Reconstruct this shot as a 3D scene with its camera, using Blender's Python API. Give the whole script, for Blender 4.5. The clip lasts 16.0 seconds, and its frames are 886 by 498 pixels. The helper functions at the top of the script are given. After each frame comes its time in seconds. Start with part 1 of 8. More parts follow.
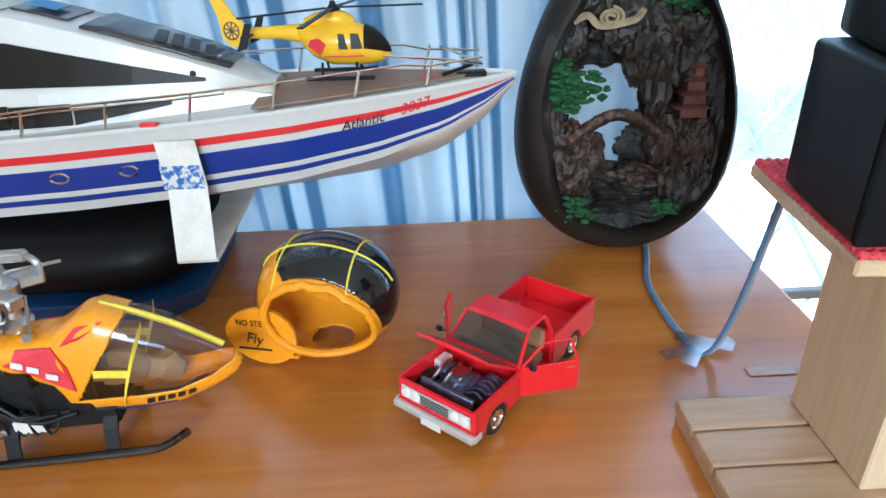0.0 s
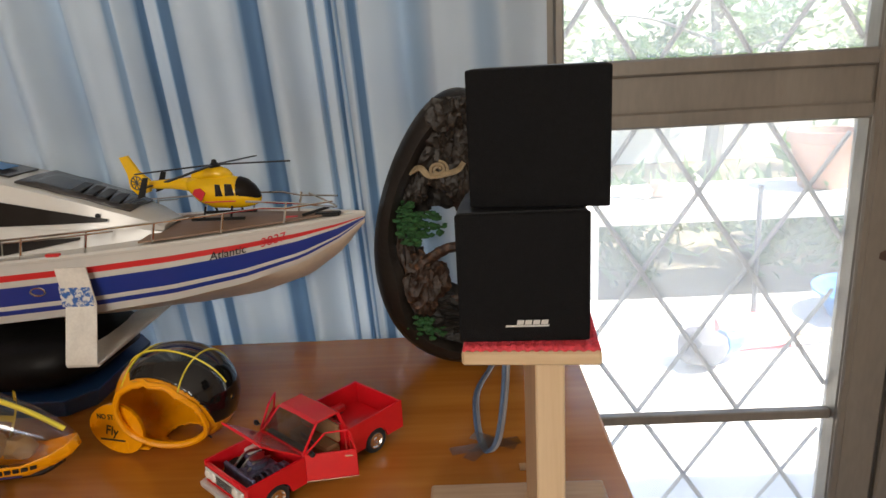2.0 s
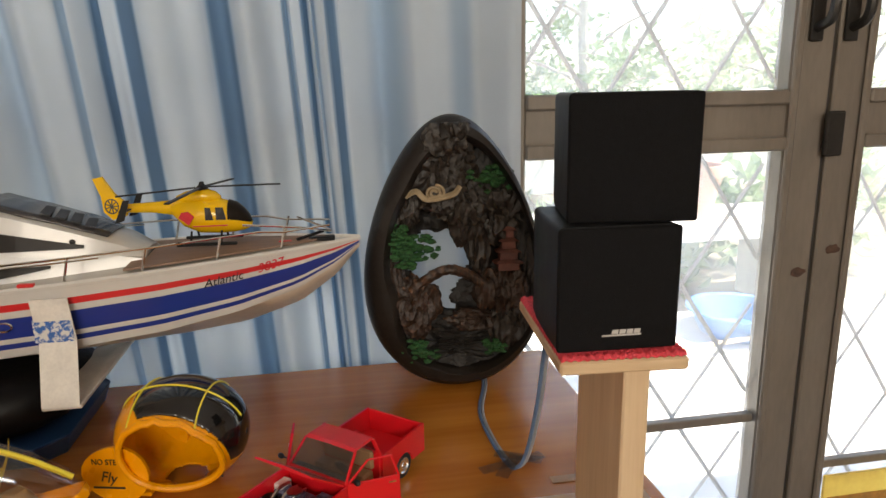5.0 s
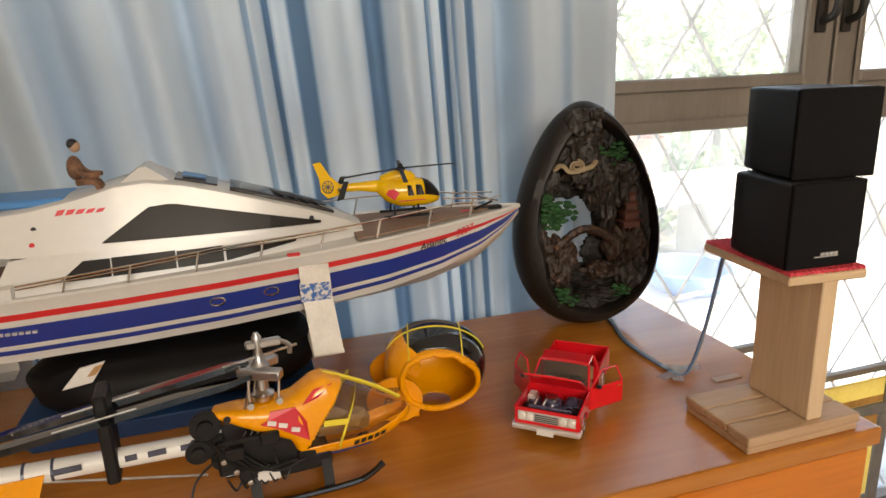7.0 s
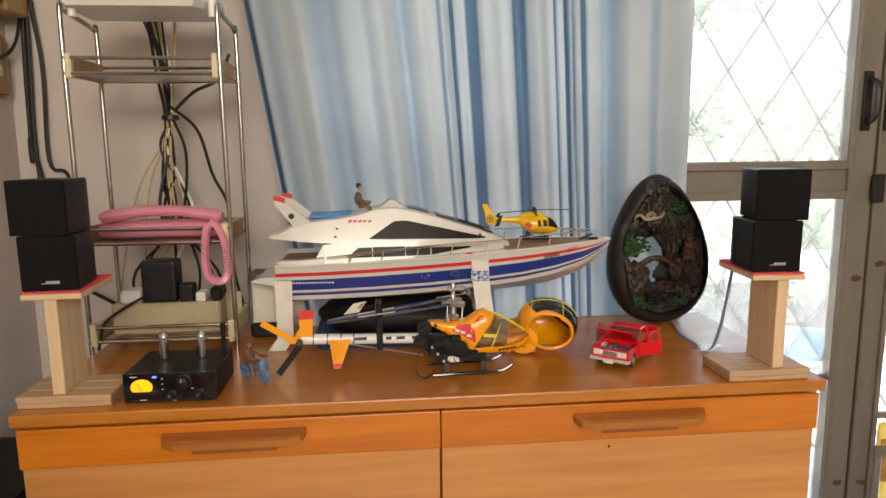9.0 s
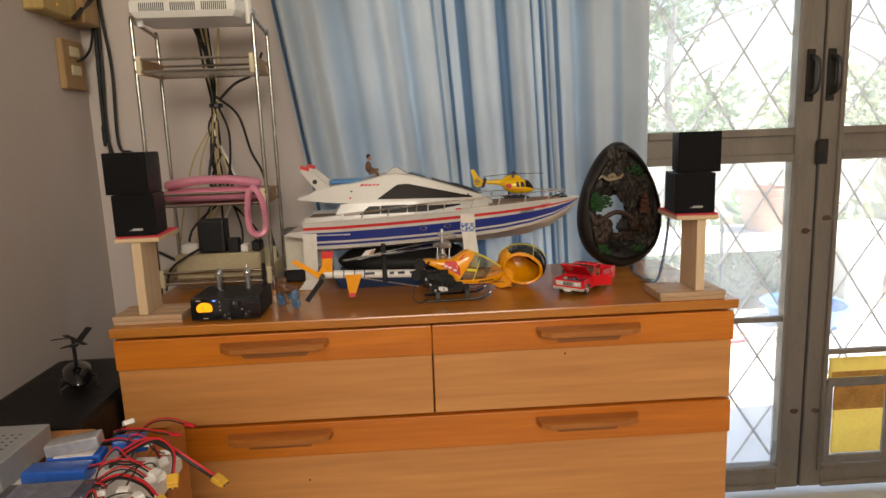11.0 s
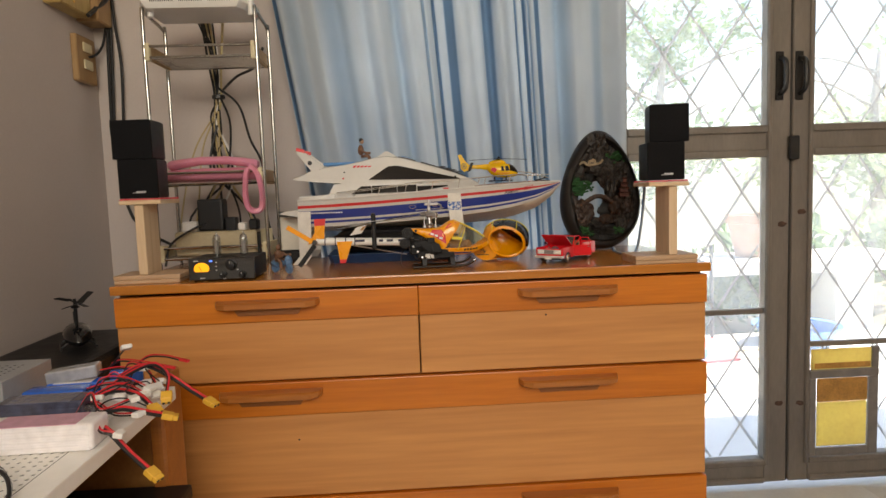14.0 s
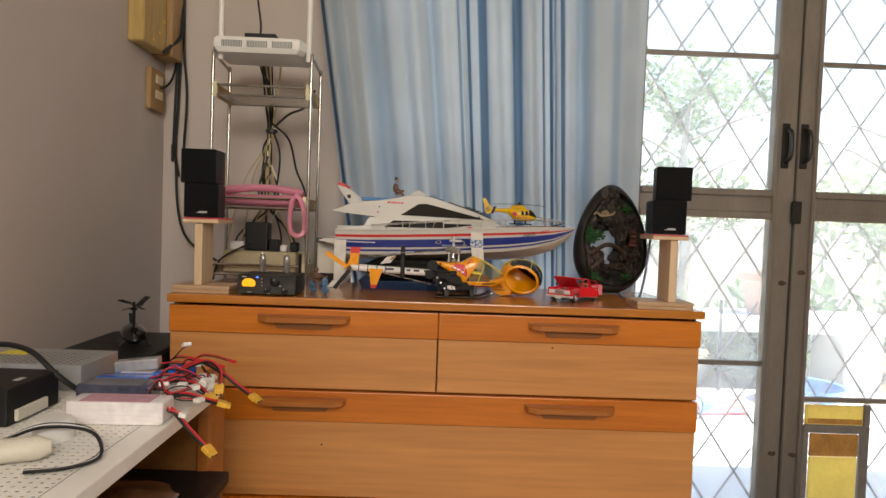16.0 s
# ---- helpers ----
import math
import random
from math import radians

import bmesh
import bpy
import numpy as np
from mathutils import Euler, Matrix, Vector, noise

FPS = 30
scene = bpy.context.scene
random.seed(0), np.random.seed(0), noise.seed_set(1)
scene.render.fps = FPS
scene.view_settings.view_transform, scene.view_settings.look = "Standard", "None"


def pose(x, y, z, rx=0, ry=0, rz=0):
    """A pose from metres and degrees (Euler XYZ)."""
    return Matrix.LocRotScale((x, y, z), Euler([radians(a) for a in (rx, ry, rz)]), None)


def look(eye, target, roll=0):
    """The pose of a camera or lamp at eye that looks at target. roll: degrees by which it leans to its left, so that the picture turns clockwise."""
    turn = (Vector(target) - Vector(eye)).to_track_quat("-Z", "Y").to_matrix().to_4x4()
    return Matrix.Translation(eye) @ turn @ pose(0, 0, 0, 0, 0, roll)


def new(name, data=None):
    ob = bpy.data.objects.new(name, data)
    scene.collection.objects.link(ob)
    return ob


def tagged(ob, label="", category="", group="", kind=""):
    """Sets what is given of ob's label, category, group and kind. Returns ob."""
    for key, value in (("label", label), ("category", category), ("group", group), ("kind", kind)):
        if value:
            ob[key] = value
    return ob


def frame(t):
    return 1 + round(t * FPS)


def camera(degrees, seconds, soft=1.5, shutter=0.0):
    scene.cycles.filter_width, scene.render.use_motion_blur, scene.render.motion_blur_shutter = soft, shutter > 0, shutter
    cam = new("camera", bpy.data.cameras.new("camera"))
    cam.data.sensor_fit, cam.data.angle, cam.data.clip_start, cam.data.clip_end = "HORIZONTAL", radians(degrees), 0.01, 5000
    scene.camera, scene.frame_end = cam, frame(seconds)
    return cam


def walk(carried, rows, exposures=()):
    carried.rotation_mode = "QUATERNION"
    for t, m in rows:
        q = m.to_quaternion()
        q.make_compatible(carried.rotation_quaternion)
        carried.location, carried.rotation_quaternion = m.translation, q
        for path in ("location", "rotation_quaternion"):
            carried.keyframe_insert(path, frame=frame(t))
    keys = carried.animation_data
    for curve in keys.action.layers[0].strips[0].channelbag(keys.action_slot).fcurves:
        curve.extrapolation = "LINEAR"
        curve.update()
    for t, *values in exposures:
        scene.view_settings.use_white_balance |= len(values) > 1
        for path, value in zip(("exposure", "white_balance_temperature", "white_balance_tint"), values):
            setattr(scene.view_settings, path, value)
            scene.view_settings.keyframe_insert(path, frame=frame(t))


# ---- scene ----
cam = camera(68.1, 16.0)
PATH = [
    (0, (0.007, 0.025, 1.07), (0.061, 1.796, 0.143), -2.0),
    (0.5, (0.092, -0.025, 1.082), (0.07, 1.788, 0.238), -2.2),
    (1, (0.152, -0.06, 1.094), (0.096, 1.807, 0.378), -2.8),
    (1.5, (0.198, -0.074, 1.1), (0.11, 1.835, 0.512), -3.8),
    (2, (0.207, -0.082, 1.087), (0.136, 1.842, 0.546), -3.2),
    (2.5, (0.218, -0.086, 1.084), (0.132, 1.851, 0.594), -3.8),
    (3, (0.216, -0.09, 1.088), (0.168, 1.848, 0.597), -3.7),
    (3.5, (0.219, -0.092, 1.083), (0.153, 1.85, 0.611), -3.8),
    (3.7, (0.217, -0.096, 1.083), (0.158, 1.854, 0.643), -3.5),
    (6, (-0.064, -0.072, 1.094), (0.48, 1.78, 0.572), -0.3),
    (6.5, (-0.12, -0.107, 1.107), (0.371, 1.745, 0.533), -1.4),
    (7, (-0.25, -0.159, 1.112), (0.314, 1.685, 0.58), -2.2),
    (7.5, (-0.309, -0.256, 1.111), (0.146, 1.625, 0.609), -3.9),
    (8, (-0.349, -0.409, 1.12), (-0.119, 1.526, 0.671), -2.4),
    (8.2, (-0.366, -0.46, 1.118), (-0.186, 1.489, 0.705), -1.2),
    (10.3, (-0.361, -0.928, 1.137), (-0.16, 1.045, 0.872), 0.2),
    (10.5, (-0.345, -0.945, 1.133), (-0.165, 1.027, 0.849), -0.3),
    (11, (-0.315, -0.97, 1.095), (-0.223, 0.998, 0.752), -2.1),
    (11.5, (-0.311, -0.976, 1.066), (-0.278, 0.976, 0.632), -2.2),
    (12, (-0.317, -0.966, 1.025), (-0.129, 1.003, 0.732), -0.6),
    (12.5, (-0.313, -0.988, 0.981), (-0.227, 0.985, 0.666), -2.2),
    (13, (-0.309, -1.01, 0.941), (-0.211, 0.96, 0.606), -1.6),
    (13.5, (-0.308, -1.029, 0.934), (-0.172, 0.94, 0.612), -1.8),
    (14, (-0.297, -1.065, 0.925), (-0.198, 0.924, 0.741), -2.0),
    (14.5, (-0.285, -1.103, 0.915), (-0.221, 0.893, 0.797), 0.1),
    (15, (-0.296, -1.122, 0.906), (-0.233, 0.873, 0.776), 1.0),
    (15.5, (-0.312, -1.157, 0.914), (-0.267, 0.839, 0.8), 2.5),
    (16, (-0.313, -1.224, 0.93), (-0.27, 0.774, 0.856), 2.1),
]
EXPOSURES = [(0.0, 2.85, 5050, -2), (0.5, 2.78, 5300, 0), (1.0, 2.58, 6150, 5), (1.5, 2.2, 6600, 8), (2.0, 1.85, 7000, 10), (3.5, 1.75, 7200, 10), (6.0, 2.1, 7400, 10), (7.0, 2.15, 7500, 10), (7.5, 2.0, 7500, 10), (8.0, 2.3, 7400, 10), (8.2, 2.35, 7400, 10), (10.3, 1.93, 7500, 10), (12.0, 1.88, 7500, 10), (13.5, 1.9, 7400, 10), (16.0, 1.88, 7150, 10)]
walk(cam, [(t, look(eye, target, roll)) for t, eye, target, roll in PATH], EXPOSURES)

# ---- light ----
SUN_EL, SUN_AZ = radians(60), radians(108)
world = bpy.data.worlds.new("world")
scene.world = world
world.use_nodes = True
wn = world.node_tree
sky = wn.nodes.new("ShaderNodeTexSky")
sky.sky_type, sky.sun_disc, sky.sun_elevation, sky.sun_rotation = "NISHITA", False, SUN_EL, SUN_AZ
wn.links.new(sky.outputs[0], wn.nodes["Background"].inputs[0])
wn.nodes["Background"].inputs[1].default_value = 0.15
sun_data = bpy.data.lights.new("sun", "SUN")
sun_data.energy, sun_data.angle, sun_data.color = 5.0, radians(0.6), (1.0, 0.95, 0.88)
sun = new("sun", sun_data)
sun.matrix_world = look((math.sin(SUN_AZ) * math.cos(SUN_EL) * 9, math.cos(SUN_AZ) * math.cos(SUN_EL) * 9, math.sin(SUN_EL) * 9), (0, 0, 0))
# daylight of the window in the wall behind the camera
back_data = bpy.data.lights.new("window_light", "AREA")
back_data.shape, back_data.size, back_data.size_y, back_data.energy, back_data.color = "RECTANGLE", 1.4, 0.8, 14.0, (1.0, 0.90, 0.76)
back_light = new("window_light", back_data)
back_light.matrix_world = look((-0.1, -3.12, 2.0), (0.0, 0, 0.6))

TOP = 0.752      # dresser top
FLOOR = -0.05
BACK = 0.87      # back wall and door plane
LEFT = -1.16     # left wall


# ---- materials ----
def node_mat(name):
    m = bpy.data.materials.new(name)
    m.use_nodes = True
    return m, m.node_tree, m.node_tree.nodes["Principled BSDF"]


def rgba(c):
    return (c[0], c[1], c[2], 1.0)


def plain(name, color, rough=0.5, metal=0.0, vary=0.12, scale=30.0, bump=0.05, bscale=None, coat=0.0, stretch=(1, 1, 1), trans=0.0, spec=0.5):
    """A surface with colour variation at two scales and a fine relief."""
    m, nt, b = node_mat(name)
    tc = nt.nodes.new("ShaderNodeTexCoord")
    mp = nt.nodes.new("ShaderNodeMapping")
    mp.inputs["Scale"].default_value = stretch
    nt.links.new(tc.outputs["Object"], mp.inputs[0])
    big = nt.nodes.new("ShaderNodeTexNoise")
    big.inputs["Scale"].default_value, big.inputs["Detail"].default_value = scale, 3
    fine = nt.nodes.new("ShaderNodeTexNoise")
    fine.inputs["Scale"].default_value, fine.inputs["Detail"].default_value = bscale or scale * 9, 4
    for n in (big, fine):
        nt.links.new(mp.outputs[0], n.inputs[0])
    mix = nt.nodes.new("ShaderNodeMixRGB")
    mix.inputs[1].default_value = rgba([c * (1 - vary) for c in color])
    mix.inputs[2].default_value = rgba([min(1, c * (1 + vary)) for c in color])
    add = nt.nodes.new("ShaderNodeMath")
    add.operation = "MULTIPLY_ADD"
    nt.links.new(fine.outputs[0], add.inputs[0])
    add.inputs[1].default_value = 0.35
    sub = nt.nodes.new("ShaderNodeMath")
    sub.operation = "MULTIPLY"
    nt.links.new(big.outputs[0], sub.inputs[0])
    sub.inputs[1].default_value = 0.65
    nt.links.new(sub.outputs[0], add.inputs[2])
    ramp = nt.nodes.new("ShaderNodeMapRange")
    ramp.inputs["From Min"].default_value, ramp.inputs["From Max"].default_value = 0.3, 0.7
    nt.links.new(add.outputs[0], ramp.inputs[0])
    nt.links.new(ramp.outputs[0], mix.inputs[0])
    nt.links.new(mix.outputs[0], b.inputs["Base Color"])
    rr = nt.nodes.new("ShaderNodeMapRange")
    rr.inputs["To Min"].default_value, rr.inputs["To Max"].default_value = max(0.02, rough * 0.85), min(1, rough * 1.15)
    nt.links.new(big.outputs[0], rr.inputs[0])
    nt.links.new(rr.outputs[0], b.inputs["Roughness"])
    b.inputs["Metallic"].default_value = metal
    b.inputs["Coat Weight"].default_value = coat
    b.inputs["Coat Roughness"].default_value = 0.08
    b.inputs["Transmission Weight"].default_value = trans
    b.inputs["Specular IOR Level"].default_value = spec
    if bump:
        bp = nt.nodes.new("ShaderNodeBump")
        bp.inputs["Strength"].default_value, bp.inputs["Distance"].default_value = bump, 0.002
        nt.links.new(fine.outputs[0], bp.inputs["Height"])
        nt.links.new(bp.outputs[0], b.inputs["Normal"])
    return m


def wood(name, dark, light, rough=0.42, grain=(1.6, 26, 26), knots=0.5, coat=0.0, axis=0):
    """Wood with grain lines along one axis and slow tone changes."""
    m, nt, b = node_mat(name)
    tc = nt.nodes.new("ShaderNodeTexCoord")
    info = nt.nodes.new("ShaderNodeObjectInfo")
    off = nt.nodes.new("ShaderNodeVectorMath")
    off.operation = "SCALE"
    off.inputs[0].default_value = (3.1, 5.7, 2.3)
    nt.links.new(info.outputs["Random"], off.inputs["Scale"])
    addv = nt.nodes.new("ShaderNodeVectorMath")
    nt.links.new(tc.outputs["Object"], addv.inputs[0])
    nt.links.new(off.outputs[0], addv.inputs[1])
    mp = nt.nodes.new("ShaderNodeMapping")
    sc = list(grain)
    if axis == 2:
        sc = [grain[1], grain[2], grain[0]]
    if axis == 1:
        sc = [grain[1], grain[0], grain[2]]
    mp.inputs["Scale"].default_value = sc
    nt.links.new(addv.outputs[0], mp.inputs[0])
    n1 = nt.nodes.new("ShaderNodeTexNoise")
    n1.inputs["Scale"].default_value, n1.inputs["Detail"].default_value, n1.inputs["Distortion"].default_value = 1.0, 5, knots
    n2 = nt.nodes.new("ShaderNodeTexNoise")
    n2.inputs["Scale"].default_value, n2.inputs["Detail"].default_value = 6.0, 6
    for n in (n1, n2):
        nt.links.new(mp.outputs[0], n.inputs[0])
    ma = nt.nodes.new("ShaderNodeMath")
    ma.operation = "MULTIPLY_ADD"
    nt.links.new(n2.outputs[0], ma.inputs[0])
    ma.inputs[1].default_value = 0.4
    mb = nt.nodes.new("ShaderNodeMath")
    mb.operation = "MULTIPLY"
    mb.inputs[1].default_value = 0.6
    nt.links.new(n1.outputs[0], mb.inputs[0])
    nt.links.new(mb.outputs[0], ma.inputs[2])
    cr = nt.nodes.new("ShaderNodeValToRGB")
    cr.color_ramp.elements[0].position, cr.color_ramp.elements[1].position = 0.32, 0.68
    cr.color_ramp.elements[0].color, cr.color_ramp.elements[1].color = rgba(dark), rgba(light)
    nt.links.new(ma.outputs[0], cr.inputs[0])
    nt.links.new(cr.outputs[0], b.inputs["Base Color"])
    b.inputs["Roughness"].default_value = rough
    b.inputs["Coat Weight"].default_value = coat
    b.inputs["Coat Roughness"].default_value = 0.18
    bp = nt.nodes.new("ShaderNodeBump")
    bp.inputs["Strength"].default_value, bp.inputs["Distance"].default_value = 0.06, 0.001
    nt.links.new(n2.outputs[0], bp.inputs["Height"])
    nt.links.new(bp.outputs[0], b.inputs["Normal"])
    return m


def glow(name, color, strength):
    m, nt, b = node_mat(name)
    b.inputs["Base Color"].default_value = rgba(color)
    b.inputs["Emission Color"].default_value = rgba(color)
    b.inputs["Emission Strength"].default_value = strength
    return m


def clear(name, tint, gloss=0.12, rough=0.05):
    """A thin see-through sheet: tinted, with a little gloss."""
    m, nt, b = node_mat(name)
    nt.nodes.remove(b)
    t = nt.nodes.new("ShaderNodeBsdfTransparent")
    t.inputs[0].default_value = rgba(tint)
    g = nt.nodes.new("ShaderNodeBsdfGlossy")
    g.inputs["Roughness"].default_value = rough
    x = nt.nodes.new("ShaderNodeMixShader")
    x.inputs[0].default_value = gloss
    nt.links.new(t.outputs[0], x.inputs[1])
    nt.links.new(g.outputs[0], x.inputs[2])
    nt.links.new(x.outputs[0], nt.nodes["Material Output"].inputs[0])
    return m


def glassy_cloth(name, color, through_part):
    """A thin coloured sheet that lets scattered daylight through."""
    m = plain(name, color, 0.35, vary=0.12, scale=9)
    nt = m.node_tree
    b, out = nt.nodes["Principled BSDF"], nt.nodes["Material Output"]
    tr = nt.nodes.new("ShaderNodeBsdfTranslucent")
    nt.links.new(b.inputs["Base Color"].links[0].from_socket, tr.inputs[0])
    x = nt.nodes.new("ShaderNodeMixShader")
    x.inputs[0].default_value = through_part
    nt.links.new(b.outputs[0], x.inputs[1])
    nt.links.new(tr.outputs[0], x.inputs[2])
    nt.links.new(x.outputs[0], out.inputs[0])
    return m


def veiled(name, tint, veil):
    """Glass behind a fine insect mesh: mostly clear, with a veil of dust that scatters daylight and also stands in for
    outdoor glare.
    """
    m = clear(name, tint, 0.05, 0.02)
    nt = m.node_tree
    out = nt.nodes["Material Output"]
    base = out.inputs[0].links[0].from_socket
    tr = nt.nodes.new("ShaderNodeBsdfTranslucent")
    tr.inputs[0].default_value = (0.9, 0.9, 0.9, 1)
    tc = nt.nodes.new("ShaderNodeTexCoord")
    no = nt.nodes.new("ShaderNodeTexNoise")
    no.inputs["Scale"].default_value = 7.0
    nt.links.new(tc.outputs["Object"], no.inputs[0])
    mr = nt.nodes.new("ShaderNodeMapRange")
    mr.inputs["To Min"].default_value, mr.inputs["To Max"].default_value = veil * 0.7, veil * 1.3
    nt.links.new(no.outputs[0], mr.inputs[0])
    x = nt.nodes.new("ShaderNodeMixShader")
    nt.links.new(mr.outputs[0], x.inputs[0])
    nt.links.new(base, x.inputs[1])
    nt.links.new(tr.outputs[0], x.inputs[2])
    nt.links.new(x.outputs[0], out.inputs[0])
    return m


M = {}
M["wall"] = plain("wall_paint", (0.56, 0.49, 0.45), 0.85, vary=0.05, scale=2.5, bump=0.12, bscale=160)
M["ceiling"] = plain("ceiling_paint", (0.75, 0.73, 0.70), 0.9, vary=0.04, scale=2, bump=0.1, bscale=120)
M["floor"] = plain("floor_tile", (0.62, 0.58, 0.52), 0.35, vary=0.08, scale=5, bump=0.03)
M["skirt"] = plain("white_stone", (0.72, 0.69, 0.64), 0.4, vary=0.08, scale=8)
M["rug"] = plain("blue_rug", (0.05, 0.085, 0.17), 0.95, vary=0.45, scale=70, bump=0.7, bscale=500)
M["rug_light"] = plain("rug_fleck", (0.55, 0.57, 0.58), 0.95, vary=0.2, bump=0.4, bscale=600)
M["top"] = wood("dresser_top_wood", (0.40, 0.130, 0.015), (0.56, 0.215, 0.034), 0.26, (1.3, 20, 20), 0.6, coat=0.45)
M["strip"] = wood("drawer_strip_wood", (0.48, 0.128, 0.010), (0.68, 0.215, 0.022), 0.34, (1.5, 26, 26), 0.5, coat=0.12)
M["panel"] = wood("drawer_panel_wood", (0.48, 0.198, 0.058), (0.67, 0.312, 0.104), 0.42, (0.9, 16, 16), 1.2, coat=0.08)
M["handle"] = wood("handle_wood", (0.33, 0.105, 0.020), (0.46, 0.165, 0.034), 0.36, (2, 40, 40), 0.4, coat=0.15)
# darker copy of the handle wood, painting the shade under the pulls
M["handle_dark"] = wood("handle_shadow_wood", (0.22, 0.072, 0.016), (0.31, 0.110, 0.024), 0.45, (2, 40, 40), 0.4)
M["tan_strip"] = plain("tan_plastic", (0.42, 0.35, 0.22), 0.5, vary=0.12, scale=20)
M["carcass"] = wood("carcass_wood", (0.10, 0.045, 0.015), (0.17, 0.075, 0.028), 0.5, (1.2, 24, 24), 0.5)
M["pine"] = wood("pale_pine", (0.60, 0.42, 0.25), (0.76, 0.58, 0.38), 0.55, (3, 60, 60), 0.4, axis=2)
M["pine_h"] = wood("pale_pine_board", (0.58, 0.40, 0.23), (0.75, 0.56, 0.36), 0.55, (3, 50, 50), 0.4, axis=0)
M["slat"] = wood("decking_wood", (0.42, 0.26, 0.15), (0.58, 0.40, 0.25), 0.5, (4, 50, 50), 0.4, axis=0)
M["desk"] = wood("desk_wood", (0.42, 0.17, 0.045), (0.56, 0.26, 0.08), 0.4, (1.4, 22, 22), 0.6, axis=1)
M["redmat"] = plain("red_mesh_mat", (0.72, 0.06, 0.085), 0.7, vary=0.3, scale=250, bump=0.8, bscale=420)
M["black"] = plain("black_plastic", (0.010, 0.010, 0.011), 0.45, spec=0.3, vary=0.25, scale=60, bump=0.08)
M["grille"] = plain("speaker_cloth", (0.008, 0.008, 0.009), 0.9, vary=0.3, scale=300, bump=0.5, bscale=1500, spec=0.15)
M["gloss_black"] = plain("gloss_black", (0.008, 0.008, 0.009), 0.08, vary=0.2, bump=0.0, coat=0.6)
M["rubber"] = plain("rubber", (0.02, 0.02, 0.02), 0.7, vary=0.3, scale=90, bump=0.2)
M["dkgrey"] = plain("dark_grey_plastic", (0.06, 0.06, 0.062), 0.5, vary=0.2)
M["frame"] = plain("door_frame_metal", (0.235, 0.205, 0.175), 0.48, metal=0.35, vary=0.16, scale=14, bump=0.12, stretch=(1, 1, 0.25))
M["frame_dark"] = plain("dark_gap", (0.05, 0.045, 0.04), 0.6, vary=0.3, scale=20)
M["lattice"] = plain("lattice_metal", (0.37, 0.36, 0.345), 0.5, metal=0.3, vary=0.2, scale=40)
M["handle_black"] = plain("door_pull_metal", (0.03, 0.028, 0.026), 0.45, metal=0.4, vary=0.3)
M["pane"] = veiled("door_glass", (0.95, 0.96, 0.96), 0.21)
M["chrome"] = plain("chrome", (0.80, 0.79, 0.76), 0.13, metal=1.0, vary=0.05, bump=0.0)
M["rack_metal"] = plain("dull_chrome", (0.46, 0.44, 0.41), 0.22, metal=1.0, vary=0.12, scale=60, bump=0.0)
M["case_grey"] = plain("grey_case_metal", (0.40, 0.41, 0.42), 0.42, metal=0.3, vary=0.1, scale=25, bump=0.04)
M["bright_trim"] = plain("bright_trim", (0.78, 0.78, 0.78), 0.32, metal=0.55, vary=0.08, scale=60, bump=0.0)
M["steel"] = plain("steel", (0.55, 0.55, 0.55), 0.3, metal=1.0, vary=0.12, scale=80, bump=0.03)
M["cream"] = plain("cream_plastic", (0.66, 0.58, 0.38), 0.5, vary=0.12, scale=20)
M["white"] = plain("white_plastic", (0.78, 0.77, 0.74), 0.35, vary=0.05, scale=15, bump=0.03)
M["hull"] = plain("boat_white", (0.66, 0.645, 0.61), 0.26, vary=0.05, scale=12, bump=0.02, coat=0.3)
# browner white for the hull below the chine
M["hull_tan"] = plain("boat_keel_white", (0.66, 0.57, 0.46), 0.35, vary=0.15, scale=14, bump=0.04)
M["sred"] = plain("boat_red", (0.68, 0.03, 0.035), 0.3, vary=0.02, coat=0.3, bump=0.02)
M["sblue"] = plain("boat_blue", (0.018, 0.042, 0.27), 0.3, vary=0.02, coat=0.3, bump=0.02)
M["deck"] = plain("boat_deck_brown", (0.27, 0.17, 0.12), 0.55, vary=0.2, scale=40, stretch=(0.2, 6, 1))
M["smoke"] = plain("smoked_window", (0.016, 0.012, 0.010), 0.3, vary=0.2, bump=0.0, spec=0.12)
M["smoke_grey"] = plain("smoked_roof", (0.055, 0.05, 0.05), 0.22, vary=0.5, scale=25, bump=0.02, coat=0.3)
M["lblue"] = plain("light_blue_plastic", (0.07, 0.25, 0.56), 0.35, vary=0.1)
M["strap"] = plain("white_painted_metal", (0.76, 0.73, 0.67), 0.5, vary=0.14, scale=40, bump=0.06)
m, nt, b = node_mat("scuffed_blue_paint")
sn = nt.nodes.new("ShaderNodeTexNoise")
sn.inputs["Scale"].default_value, sn.inputs["Detail"].default_value, sn.inputs["Distortion"].default_value = 170.0, 5, 1.2
sc_tc = nt.nodes.new("ShaderNodeTexCoord")
nt.links.new(sc_tc.outputs["Object"], sn.inputs[0])
sr = nt.nodes.new("ShaderNodeValToRGB")
sr.color_ramp.elements[0].position, sr.color_ramp.elements[0].color = 0.44, (0.70, 0.70, 0.68, 1)
sr.color_ramp.elements[1].position, sr.color_ramp.elements[1].color = 0.56, (0.035, 0.14, 0.46, 1)
nt.links.new(sn.outputs[0], sr.inputs[0])
nt.links.new(sr.outputs[0], b.inputs["Base Color"])
b.inputs["Roughness"].default_value = 0.45
M["scuffed_blue"] = m
M["tape"] = clear("clear_tape", (0.97, 0.96, 0.94), 0.30, 0.15)
M["brown_tape"] = plain("brown_tape", (0.50, 0.28, 0.12), 0.3, vary=0.25, scale=60, coat=0.4)
